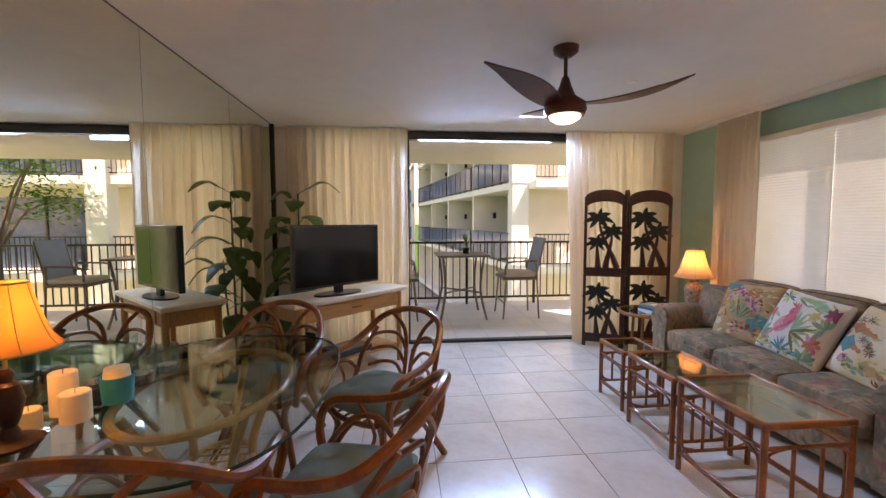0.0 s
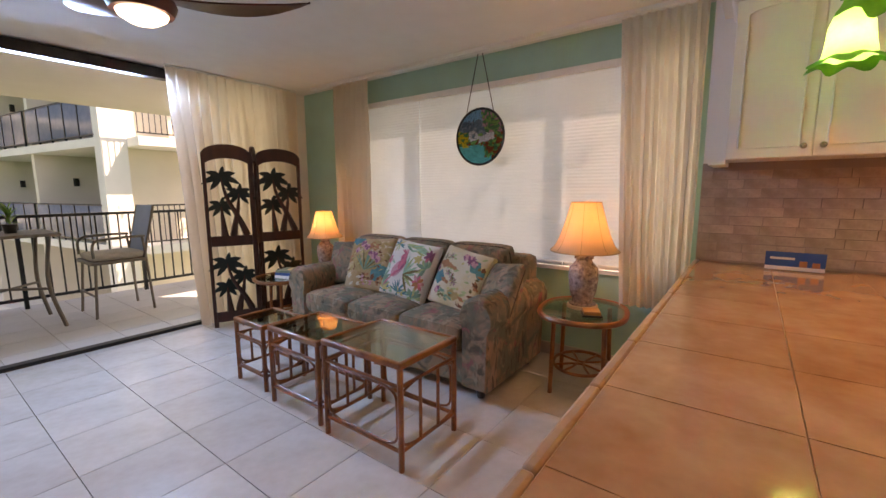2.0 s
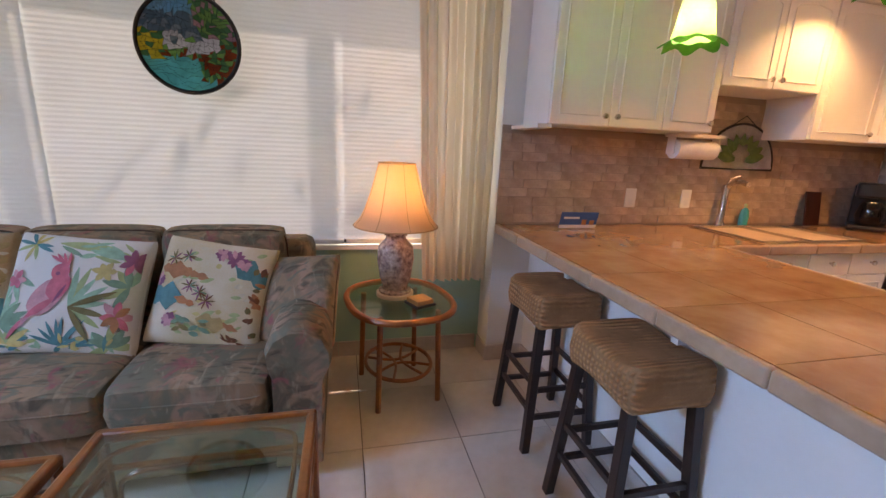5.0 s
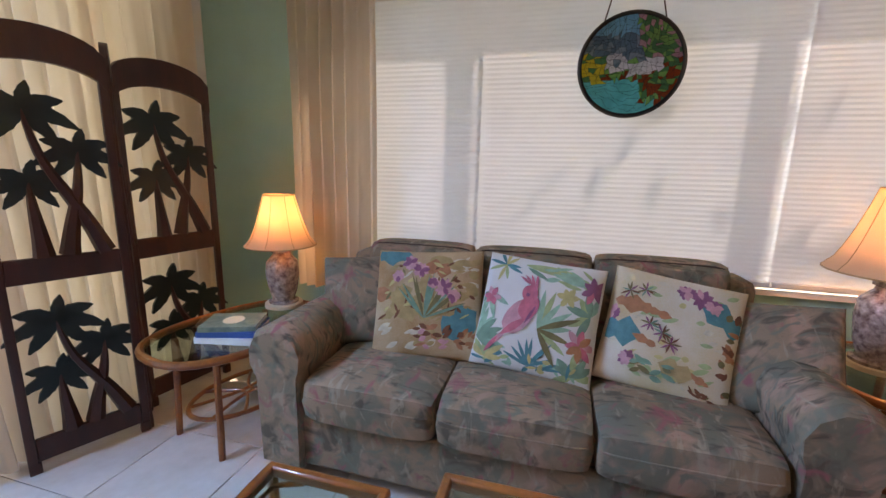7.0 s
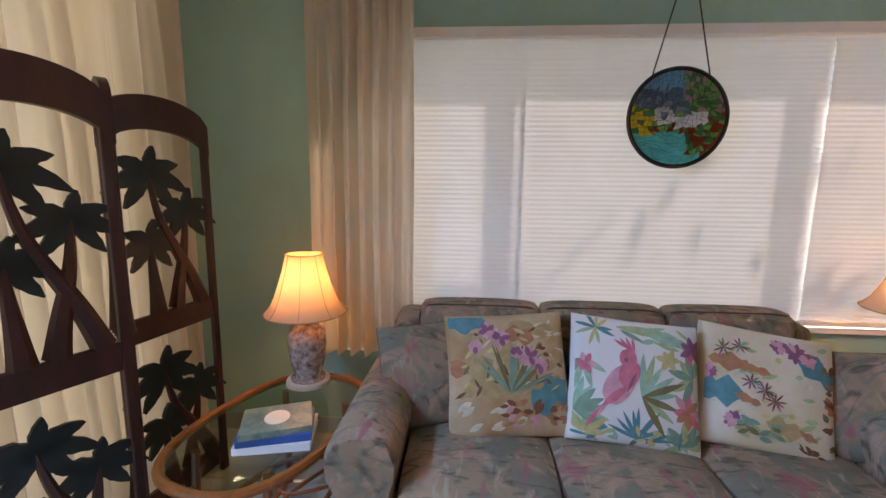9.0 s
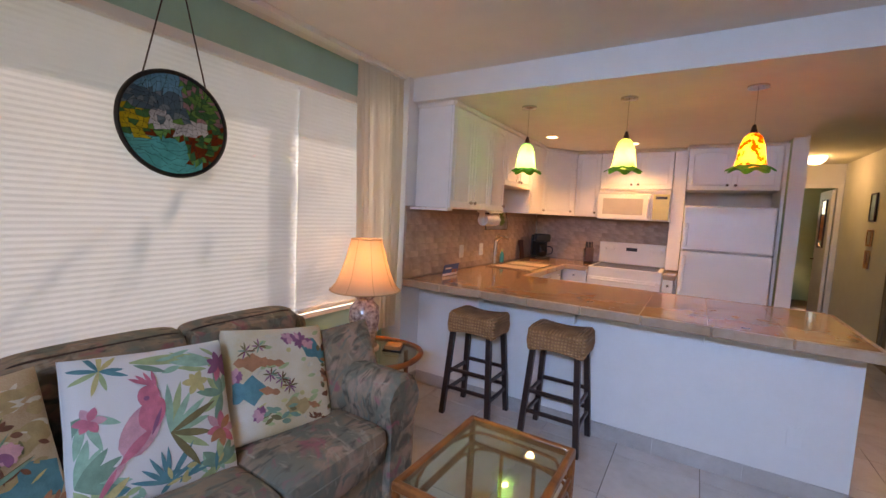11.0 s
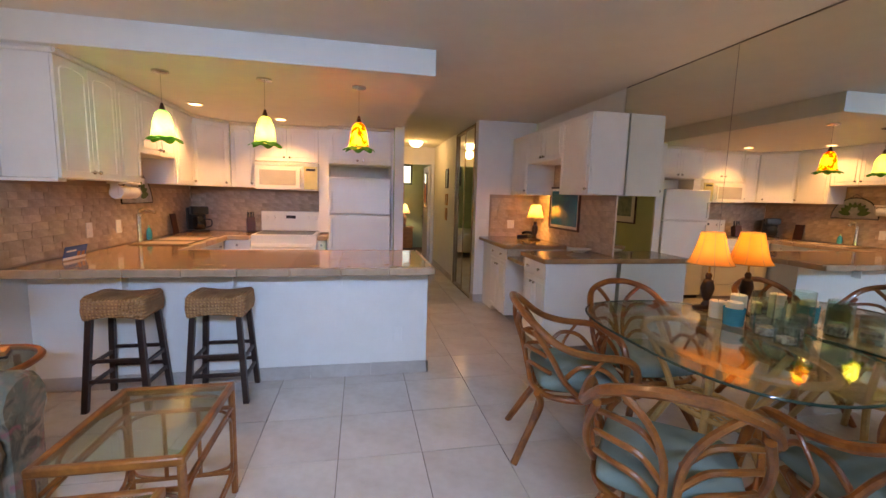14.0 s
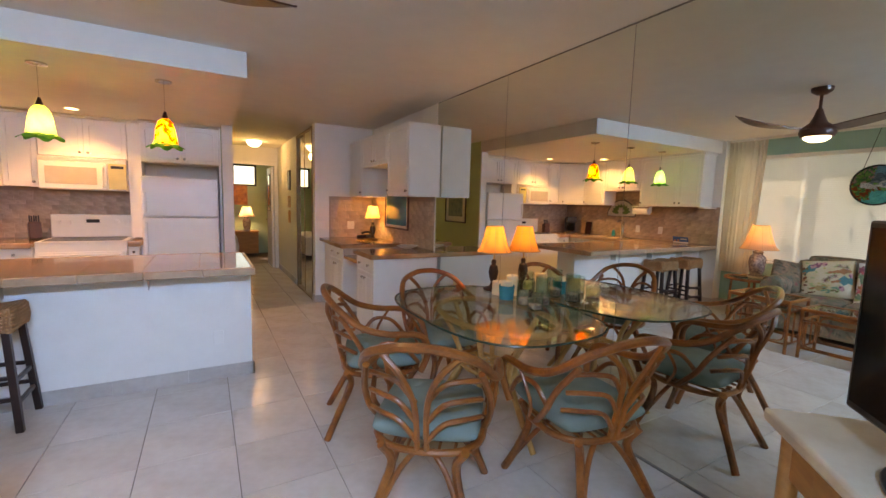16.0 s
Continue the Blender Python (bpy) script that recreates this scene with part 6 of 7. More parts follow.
def throw_pillows():
    # local x is up, local y is towards the north
    def place(x, y, z, w, tilt, turn, roll, material, label, rows=(), h=0.16):
        th = thing("throw_pillow", x, y, z, 0, label, "pillow", "pillows on the sofa")
        m = pose(0, 0, 0, 0, 0, turn) @ pose(0, 0, 0, 0, tilt, 0) @ pose(0, 0, 0, 0, 0, roll)
        part("cover", moved(cushion(bmesh.new(), w, w, h, n=20, p=5, puff=0.5), m), material, th)
        ring = [(u * w / 2 * (1 - 0.04 * (u * u + v * v - u * u * v * v * 2)), v * w / 2 * (1 - 0.04 * (u * u + v * v - u * u * v * v * 2)), 0) for u, v in ellipse(0, 0, 0.99, 0.99, 56, 14)]
        part("piping", moved(tube(bmesh.new(), ring, 0.0035, 6, closed=True), m), material if material != M["sofa"] else M["piping"], th)
        print_on(th, w, h, m, rows)
        return th
    rnd = random.Random(4)

    def im(col, ix, iy, ln, wd, ang, kind="leaf"):
        """A print seen from the room: ix to the viewer's right, iy up, ang anticlockwise from the right."""
        return (col, iy, -ix, ln, wd, ang - 90, kind)

    def spray(cols, ix, iy, r, n, a0=0, a1=320, wd=0.07, jitter=0.25):
        out = []
        for k in range(n):
            q = a0 + (a1 - a0) * k / max(1, n - 1) + rnd.uniform(-8, 8)
            ln = r * rnd.uniform(1 - jitter, 1)
            out.append(im(rnd.choice(cols), ix + ln / 2 * math.cos(radians(q)), iy + ln / 2 * math.sin(radians(q)), ln, wd, q))
        return out

    def strew(cols, n, x0, x1, y0, y1, l0, l1, w0, w1, a0, a1, kind="leaf"):
        return [im(rnd.choice(cols), rnd.uniform(x0, x1), rnd.uniform(y0, y1), rnd.uniform(l0, l1), rnd.uniform(w0, w1), rnd.uniform(a0, a1), kind) for _ in range(n)]
    parrot = [im("lime", 0.15, 0.80, 0.95, 0.16, -4), im("mint", 0.45, 0.68, 0.6, 0.12, -12), im("leaf", -0.1, 0.70, 0.4, 0.08, -25)]
    parrot += spray(("yellow", "teal", "lime"), -0.66, 0.78, 0.34, 9, 0, 330, 0.06) + spray(("lime", "mint", "olive"), 0.05, -0.22, 0.72, 9, -50, 95, 0.10) + spray(("mint", "leaf"), -0.95, -0.55, 0.6, 7, -20, 80, 0.12)
    parrot += spray(("teal",), 0.0, -0.85, 0.55, 9, 10, 160, 0.06) + spray(("leaf", "mint", "lime"), 0.85, 0.15, 0.45, 6, 60, 250, 0.13) + spray(("leaf", "lime"), 0.72, -0.85, 0.42, 7, 0, 200, 0.12) + spray(("lime", "yellow"), -0.75, -0.85, 0.40, 6, 10, 150, 0.10)
    parrot += spray(("mint", "leaf"), -0.85, 0.25, 0.5, 5, 200, 330, 0.10) + spray(("yellow",), 0.45, 0.38, 0.20, 6, 0, 300, 0.10) + spray(("pink", "rose"), -0.80, 0.18, 0.20, 6, 0, 300, 0.10) + spray(("pink", "plum"), 0.84, 0.58, 0.26, 7, 0, 310, 0.11) + spray(("rose", "pink", "orange"), 0.74, -0.36, 0.30, 8, 0, 315, 0.12)
    parrot += [im("rose", -0.28, -0.08, 0.72, 0.40, 58, "oval"), im("pink", -0.14, 0.10, 0.46, 0.30, 70, "oval"), im("pink", -0.16, 0.33, 0.30, 0.26, 90, "oval"), im("pink", -0.34, -0.26, 0.5, 0.12, 42), im("rose", -0.58, -0.52, 0.46, 0.09, 50), im("pink", -0.66, -0.62, 0.36, 0.07, 58), im("plum", -0.10, -0.02, 0.34, 0.05, 66), im("plum", -0.19, 0.30, 0.07, 0.06, 0, "oval")]
    parrot += [im("pink", -0.26 + 0.06 * k, 0.54, 0.26, 0.05, 150 - 18 * k) for k in range(4)] + strew(("lime", "mint", "teal", "yellow"), 26, -0.9, 0.9, -0.92, -0.72, 0.12, 0.3, 0.04, 0.08, 0, 180) + strew(("mint", "lime"), 12, 0.1, 0.9, 0.55, 0.92, 0.2, 0.4, 0.05, 0.09, -40, 20)
    brown = strew(("ochre", "cream"), 30, -0.1, 0.9, 0.1, 0.9, 0.16, 0.4, 0.10, 0.2, -20, 20) + strew(("ochre",), 14, -0.7, 0.5, -0.25, 0.45, 0.2, 0.45, 0.15, 0.28, -10, 40, "patch")
    brown += [im("teal", -0.66, 0.86, 0.74, 0.36, 0, "patch"), im("teal", 0.64, -0.34, 0.74, 0.56, 35, "patch"), im("orange", 0.22, 0.62, 0.50, 0.32, -20, "patch"), im("ochre", -0.26, -0.12, 0.60, 0.42, 30, "patch"), im("orange", -0.84, 0.12, 0.3, 0.4, 80, "patch")]
    brown += strew(("ochre", "brown", "yellow", "cream"), 50, -0.9, 0.9, -0.3, 0.9, 0.08, 0.22, 0.03, 0.07, -30, 50) + spray(("olive", "leaf", "ochre"), 0.0, -0.28, 0.85, 22, 15, 150, 0.05)
    brown += strew(("orange", "brown", "ochre", "rose"), 26, -0.15, 0.5, -0.8, -0.42, 0.10, 0.24, 0.05, 0.10, -40, 60) + strew(("orange", "brown"), 14, 0.6, 0.92, -0.8, -0.5, 0.10, 0.2, 0.05, 0.1, -60, 60)
    for ix, iy, q in ((-0.30, 0.72, 0.24), (-0.10, 0.58, 0.26), (0.34, 0.26, 0.26), (0.52, 0.12, 0.20), (-0.52, 0.46, 0.18), (0.14, 0.34, 0.16)):
        brown += spray(("plum", "rose", "rose"), ix, iy, q * 0.72, 11, 0, 330, 0.09)
    brown += strew(("brown", "olive"), 16, -0.8, 0.7, -0.3, 0.6, 0.10, 0.24, 0.03, 0.06, 40, 140) + strew(("cream",), 10, -0.85, 0.2, -0.85, -0.45, 0.2, 0.4, 0.06, 0.12, 10, 50)
    white = strew(("yellow", "cream", "lime"), 34, -0.8, 0.8, -0.7, 0.9, 0.10, 0.26, 0.05, 0.10, -5, 40)
    white += [im("teal", 0.66, 0.46, 0.86, 0.40, -32, "patch"), im("teal", -0.72, -0.14, 0.66, 0.48, 0, "patch"), im("orange", -0.62, 0.34, 0.62, 0.30, -6, "patch"), im("orange", -0.22, 0.28, 0.40, 0.14, -10, "patch"), im("ochre", 0.16, -0.54, 0.52, 0.32, -12, "patch"), im("orange", 0.50, -0.58, 0.34, 0.12, -20, "patch"), im("orange", -0.36, -0.20, 0.4, 0.14, -15, "patch")]
    for ix, iy, q in ((0.34, 0.68, 0.28), (0.10, 0.74, 0.22), (0.52, 0.60, 0.22), (-0.92, 0.14, 0.22), (-0.55, -0.56, 0.22)):
        white += spray(("plum", "rose"), ix, iy, q * 0.72, 10, 0, 330, 0.09)
    for ix, iy in ((-0.32, 0.08), (-0.12, -0.02), (-0.72, 0.56), (-0.48, 0.62), (0.02, -0.16)):
        white += spray(("brown", "plum", "olive", "leaf"), ix, iy, 0.17, 9, 0, 340, 0.03)
    white += strew(("orange", "brown", "olive"), 18, 0.76, 0.94, -0.7, 0.5, 0.10, 0.26, 0.06, 0.12, -90, 90) + strew(("lime", "olive", "leaf"), 16, -0.6, 0.2, -0.8, -0.5, 0.12, 0.28, 0.05, 0.1, -40, 40) + strew(("olive", "brown", "cream"), 12, 0.2, 0.8, -0.9, -0.72, 0.08, 0.2, 0.03, 0.06, -60, 60)
    place(4.12, 5.30, 0.66, 0.42, -66, 14, 4, M["sofa"], "square sofa-cloth pillow leaning in the corner of the sofa")
    place(4.09, 4.99, 0.68, 0.49, -66, 4, 3, M["cream_cotton"], "gold and brown tropical floral throw pillow with teal corners", brown)
    place(4.06, 4.51, 0.685, 0.485, -64, -2, -5, M["cotton"], "white throw pillow printed with a pink parrot and green leaves", parrot)
    place(4.07, 4.02, 0.665, 0.465, -64, -6, -8, M["sand_cotton"], "white throw pillow with teal, rust and yellow flowers", white)
    place(4.04, 3.69, 0.635, 0.41, -62, -26, 8, M["sofa"], "square sofa-cloth pillow leaning on the near sofa arm")


throw_pillows()


# ---- glass disc pieces ----
def stained_pieces():
    th = disc_ob
    R = 0.218
    rnd = random.Random(11)
    n = 21
    g = [[(0, 0)] * (n + 1) for _ in range(n + 1)]
    for i in range(n + 1):
        for j in range(n + 1):
            u, v = 2 * i / n - 1, 2 * j / n - 1
            if 0 < i < n and 0 < j < n:
                u += rnd.uniform(-0.05, 0.05)
                v += rnd.uniform(-0.05, 0.05)
            k = max(abs(u), abs(v)) / max(1e-6, math.hypot(u, v))
            g[i][j] = (u * k * R, v * k * R)
    lead = bmesh.new()
    for i in range(n):
        for j in range(n):
            q = [g[i][j], g[i + 1][j], g[i + 1][j + 1], g[i][j + 1]]
            # seen from the room, the viewer's left is +y
            cx, cy = -sum(p[0] for p in q) / 4 / R, sum(p[1] for p in q) / 4 / R
            if cy > 0.62 and cx < 0.1:
                c = "sky"
            elif cy > 0.12 and cx > 0.02 + 0.5 * max(0, 0.7 - cy):
                c = rnd.choice(("leafglass", "leafglass", "fern", "fern", "rose"))
            elif cx < -0.5 and -0.35 < cy < 0.25:
                c = rnd.choice(("gold", "gold", "fern"))
            elif abs(cy + 0.10 - 0.18 * cx) < 0.14 and -0.05 < cx < 0.62:
                c = "milk"
            elif abs(math.hypot(cx + 0.28, cy - 0.02) - 0.16) < 0.07 and cy > -0.1:
                c = "milk"
            elif cy < -0.30 and (cx < 0.22 or cy < -0.78):
                c = "water"
            elif cy < -0.15:
                c = rnd.choice(("leafglass", "rust", "fern", "rust"))
            elif cx > 0.6:
                c = rnd.choice(("rust", "leafglass", "fern"))
            elif cy > 0.1:
                c = rnd.choice(("slate", "slate", "steel"))
            else:
                c = rnd.choice(("steel", "slate", "leafglass"))
            bm = bmesh.new()
            f = [bm.verts.new((-0.0015, y, z)) for y, z in q]
            b = [bm.verts.new((0.0015, y, z)) for y, z in q]
            bm.faces.new(f)
            bm.faces.new(b[::-1])
            part("glass_piece", bm, GLASS[c], th, smooth=False)
            if c != "water":
                tube(lead, [(0, *q[0]), (0, *q[3])], 0.0019, 5)
            tube(lead, [(0, *q[0]), (0, *q[1])], 0.0019, 5)
    part("lead_came", lead, M["frame"], th)


GLASS = {k: cloth(k + "_art_glass", v, tuple(c * 0.7 for c in v), 0.7, 0.15, 16, 60) for k, v in dict(sky=(0.30, 0.66, 0.86), water=(0.16, 0.72, 0.74), leafglass=(0.30, 0.62, 0.20), fern=(0.14, 0.36, 0.16), slate=(0.20, 0.30, 0.38), steel=(0.36, 0.46, 0.54), gold=(0.86, 0.70, 0.10), milk=(0.92, 0.92, 0.96), rust=(0.50, 0.12, 0.05), rose=(0.70, 0.42, 0.46)).items()}
stained_pieces()


# ---- plant, balcony set, small things ----
M["leafplant"] = mat("dark_houseplant_leaf", (0.05, 0.13, 0.03), (0.12, 0.22, 0.05), 0.4, scale=18, fine=60)
M["leafpale"] = mat("young_leaf", (0.22, 0.42, 0.06), (0.12, 0.30, 0.04), 0.45, scale=18)
M["soil"] = mat("potting_soil", (0.05, 0.03, 0.02), rough=0.95)
M["terracotta"] = mat("dark_ceramic", (0.10, 0.07, 0.05), (0.07, 0.05, 0.04), 0.5)
M["patio"] = mat("bronze_patio_metal", (0.22, 0.18, 0.14), (0.17, 0.14, 0.11), 0.5, metal=0.2)
M["sling"] = mat("blue_grey_sling", (0.30, 0.36, 0.46), (0.26, 0.32, 0.42), 0.8, fine=300)
M["beigepad"] = mat("beige_pad_cloth", (0.60, 0.54, 0.46), (0.52, 0.46, 0.38), 0.9, fine=300)
M["wax"] = mat("cream_candle_wax", (0.85, 0.76, 0.55), (0.80, 0.68, 0.45), 0.5, bump=0)
M["tealwax"] = mat("teal_glass", (0.02, 0.30, 0.36), (0.02, 0.22, 0.28), 0.15, bump=0)
M["bluecard"] = mat("blue_card", (0.03, 0.12, 0.36), (0.02, 0.08, 0.25), 0.4, bump=0)
M["paper"] = mat("white_paper", (0.85, 0.84, 0.80), rough=0.9, fine=120)


def house_plant():
    th = thing("house_plant", 0.30, 6.28, 0, 0, "tall dieffenbachia with broad dark leaves in a dark pot", "plant")
    part("pot", lathe(bmesh.new(), [(0, 0), (0.11, 0), (0.14, 0.24), (0.15, 0.25), (0.13, 0.25), (0.125, 0.22), (0, 0.22)], 24), M["terracotta"], th)
    rnd = random.Random(9)
    for k, (dx, dy, top) in enumerate(((0.0, -0.02, 1.70), (-0.06, 0.0, 1.35), (0.06, -0.05, 1.05))):
        part("stem", tube(bmesh.new(), curve_points([(dx * 0.3, dy * 0.3, 0.2), (dx, dy, top * 0.5), (dx * 1.3, dy - 0.02, top)], 6), 0.014, r2=0.008), M["leafplant"], th)
        n = 12 - 2 * k
        for i in range(n):
            z = top - i * 0.10
            if z < 0.45:
                break
            q = i * 2.4 + k * 1.9
            L = rnd.uniform(0.26, 0.36)
            c, s = math.cos(q), math.sin(q)
            c, s = c, -abs(s) * 0.7 if s > 0.3 else s
            c = max(c, -0.55) if dx < 0.03 else c
            p0 = Vector((dx, dy, z))
            p1 = p0 + Vector((c * 0.10, s * 0.10, 0.06))
            bm = bmesh.new()
            tube(bm, [p0, p1], 0.004, 5)
            leaf_blade(bm, p1, p1 + Vector((c * L, s * L, 0.03 if i < 3 else -0.07)), 0.092, 0.07)
            part("leaf", bm, M["leafplant"], th)


def patio_set():
    z = -0.03
    th = thing("bar_table", 2.22, 8.2, z, 0, "square bronze metal high patio table", "table")
    part("top", boxes((-0.38, -0.38, 0.93, 0.38, 0.38, 0.96)), M["patio"], th, bevel=0.006)
    for sx in (-1, 1):
        for sy in (-1, 1):
            part("leg", tube(bmesh.new(), curve_points([(sx * 0.34, sy * 0.34, 0), (sx * 0.26, sy * 0.26, 0.45), (sx * 0.30, sy * 0.30, 0.93)], 5), 0.018), M["patio"], th)
    for s in (-1, 1):
        part("stretcher", tube(bmesh.new(), [(-0.26 * s, -0.26, 0.40), (0.26 * s, 0.26, 0.40)], 0.013), M["patio"], th)
    for x, rz in ((3.08, 90), (1.28, -90)):
        th = thing("patio_bar_chair", x, 8.15, z, rz, "high bronze patio chair with blue-grey sling back and beige pad", "chair", "chairs on the balcony")
        for sx in (-1, 1):
            part("leg", tube(bmesh.new(), [(sx * 0.27, 0.27, 0), (sx * 0.24, 0.22, 0.62)][::1], 0.014), M["patio"], th)
            part("leg", tube(bmesh.new(), curve_points([(sx * 0.27, -0.27, 0), (sx * 0.25, -0.24, 0.62), (sx * 0.26, -0.22, 0.85)], 5), 0.014), M["patio"], th)
            part("arm", tube(bmesh.new(), curve_points([(sx * 0.27, 0.24, 0.66), (sx * 0.28, 0.22, 0.83), (sx * 0.28, 0.0, 0.86), (sx * 0.27, -0.24, 0.86)], 5), 0.014), M["patio"], th)
            part("back_post", tube(bmesh.new(), [(sx * 0.25, -0.22, 0.60), (sx * 0.25, -0.36, 1.20)], 0.014), M["patio"], th)
        part("seat_frame", boxes((-0.27, -0.25, 0.58, 0.27, 0.27, 0.62)), M["patio"], th, bevel=0.008)
        part("seat_pad", moved(cushion(bmesh.new(), 0.52, 0.50, 0.09, p=8, puff=0.3), pose(0, 0, 0.655)), M["beigepad"], th)
        part("sling_back", moved(boxes((-0.24, -0.006, 0, 0.24, 0.006, 0.56)), pose(0, -0.235, 0.66, 13)), M["sling"], th, bevel=0.004)
        part("footrest", tube(bmesh.new(), [(-0.26, 0.26, 0.25), (0.26, 0.26, 0.25)], 0.012), M["patio"], th)
    p = thing("potted_plant", 2.30, 8.2, 0.93, 0, "small yellow-green potted plant on the patio table", "plant")
    part("pot", lathe(bmesh.new(), [(0, 0), (0.045, 0), (0.06, 0.09), (0.055, 0.09), (0, 0.085)], 20), M["black"], p)
    rnd, bm = random.Random(2), bmesh.new()
    for k in range(26):
        q, r = rnd.uniform(0, 6.28), rnd.uniform(0.02, 0.09)
        b = Vector((0, 0, 0.08 + k * 0.006))
        leaf_blade(bm, b, b + Vector((math.cos(q) * r, math.sin(q) * r, rnd.uniform(0.03, 0.12))), 0.014, 0.01, n=3)
    part("leaves", bm, M["leafpale"], p)


def tree(name, x, y, z, h, r, n, label, seed):
    th = thing(name, x, y, z, 0, label, "tree")
    rnd = random.Random(seed)
    tr = bmesh.new()
    tube(tr, curve_points([(0, 0, 0), (0.1, 0.05, h * 0.3), (0, 0, h * 0.62)], 6), 0.16, 10, r2=0.08)
    tips = []
    for k in range(9):
        q = k * 0.7 + rnd.uniform(-0.2, 0.2)
        e = Vector((math.cos(q) * r * rnd.uniform(0.5, 0.9), math.sin(q) * r * rnd.uniform(0.5, 0.9), h * rnd.uniform(0.62, 0.98)))
        tube(tr, curve_points([(0, 0, h * 0.5), e * 0.5 + Vector((0, 0, h * 0.3)), e], 5), 0.05, 6, r2=0.012)
        tips.append(e)
    part("trunk", tr, M["bark"], th)
    vs, fs = [], []
    for k in range(n):
        t = rnd.choice(tips)
        p = t + Vector((rnd.gauss(0, 1), rnd.gauss(0, 1), rnd.gauss(0, 0.7))) * r * 0.26
        a = Vector((rnd.uniform(-1, 1), rnd.uniform(-1, 1), rnd.uniform(-0.5, 0.3))).normalized() * 0.075
        b = a.cross(Vector((rnd.uniform(-1, 1), rnd.uniform(-1, 1), 1))).normalized() * 0.028
        i = len(vs)
        vs += [p - a, p + b, p + a, p - b]
        fs.append((i, i + 1, i + 2, i + 3))
    me = bpy.data.meshes.new("crown")
    me.from_pydata(vs, [], fs)
    me.materials.append(M["treeleaf"])
    o = new("crown", me)
    o.parent = th


M["bark"] = mat("grey_bark", (0.20, 0.15, 0.11), (0.12, 0.09, 0.06), 0.95, fine=40, bump=0.6)
M["treeleaf"] = cloth("tree_leaf", (0.10, 0.22, 0.03), (0.05, 0.13, 0.02), 0.4, 0.5)


def small_things():
    # kitchen
    th = thing("suncatcher", XK - 0.016, 0.91, 1.28, 0, "half-round stained glass flower panel with a dark metal rim", "suncatcher")
    arc = [(0, 0.29 * math.cos(q), 0.29 * math.sin(q)) for q in (math.pi * k / 24 for k in range(25))]
    part("rim", tube(bmesh.new(), arc, 0.008, 6, closed=True), M["frame"], th)
    part("pale_glass", moved(slab(bmesh.new(), [(p[1], p[2]) for p in arc], -0.002, 0.002), Matrix(((0, 0, 1, 0), (1, 0, 0, 0), (0, 1, 0, 0), (0, 0, 0, 1)))), GLASS["milk"], th, smooth=False)
    bm, bw = bmesh.new(), bmesh.new()
    for k in range(9):
        q = math.pi * (k + 0.5) / 9
        leaf_blade(bm, (-0.004, 0.03 * math.cos(q), 0.06 + 0.02 * math.sin(q)), (-0.006, 0.20 * math.cos(q), 0.06 + 0.17 * math.sin(q)), 0.035, 0.0, nrm=Vector((1, 0, 0)))
    for k in range(6):
        q = 1.05 * k
        leaf_blade(bw, (-0.009, 0, 0.10), (-0.010, 0.07 * math.cos(q), 0.10 + 0.07 * math.sin(q)), 0.025, 0.0, nrm=Vector((1, 0, 0)))
    part("glass_leaves", bm, M["leafplant"], th)
    part("glass_flower", bw, GLASS["milk"], th)
    part("chain", tube(bmesh.new(), [(0, -0.1, 0.275), (0, 0, 0.34), (0, 0.1, 0.275)], 0.003, 6), M["frame"], th)
    th = thing("paper_towel_holder", 4.33, 1.42, 1.475, 0, "white under-cabinet holder with a paper towel roll", "paper towel")
    part("bracket", boxes((-0.05, -0.17, -0.02, 0.05, 0.17, -0.001)), M["white"], th, bevel=0.003)
    for y in (-0.165, 0.155):
        part("bracket", boxes((-0.03, y, -0.12, 0.03, y + 0.01, -0.02)), M["white"], th, bevel=0.003)
    part("roll", moved(lathe(bmesh.new(), [(0, -0.14), (0.055, -0.14), (0.055, 0.14), (0, 0.14)], 24), pose(0, 0, -0.09, 90)), M["paper"], th)
    for k, y in enumerate((1.69, 1.27)):
        th = thing("wall_outlet", XK - 0.012, y, 1.075, 0, "white wall outlet plate on the stone", "outlet", "outlets over the counter")
        part("plate", boxes((-0.007, -0.038, -0.06, 0, 0.038, 0.06)), M["white"], th, bevel=0.002)
        part("socket", boxes((-0.010, -0.017, -0.045, -0.0072, 0.017, -0.008)), M["paper"], th, bevel=0.002)
        part("socket", boxes((-0.010, -0.017, 0.008, -0.0072, 0.017, 0.045)), M["paper"], th, bevel=0.002)
    for x, y, rz in ((0.30, 0.148, 180), (0.70, 0.122, 180)):
        th = thing("light_switch", x, y, 1.08, rz, "white wall switch plate", "switch")
        part("plate", boxes((-0.05, -0.006, -0.055, 0.05, 0, 0.055)), M["white"], th, bevel=0.002)
        part("toggle", boxes((-0.006, -0.014, -0.012, 0.006, -0.006, 0.012)), M["white"], th, bevel=0.002)
    th = thing("counter_sign", 4.34, 2.13, 0.907, 0, "small blue and white folded card with red figures", "card")
    card = pose(0, 0, 0, 0, -14, 0)
    part("card", moved(boxes((-0.004, -0.12, 0, 0, 0.12, 0.10)), card), M["bluecard"], th, smooth=False)
    part("white_band", moved(boxes((-0.006, -0.12, 0.002, -0.0042, 0.12, 0.022)), card), M["paper"], th, smooth=False)
    part("white_band", moved(boxes((-0.006, 0.0, 0.060, -0.0042, 0.10, 0.072)), card), M["paper"], th, smooth=False)
    part("red_figures", moved(boxes((-0.006, -0.10, 0.022, -0.0042, -0.07, 0.05), (-0.006, -0.05, 0.022, -0.0042, -0.02, 0.055)), card), DYES["orange"], th, smooth=False)
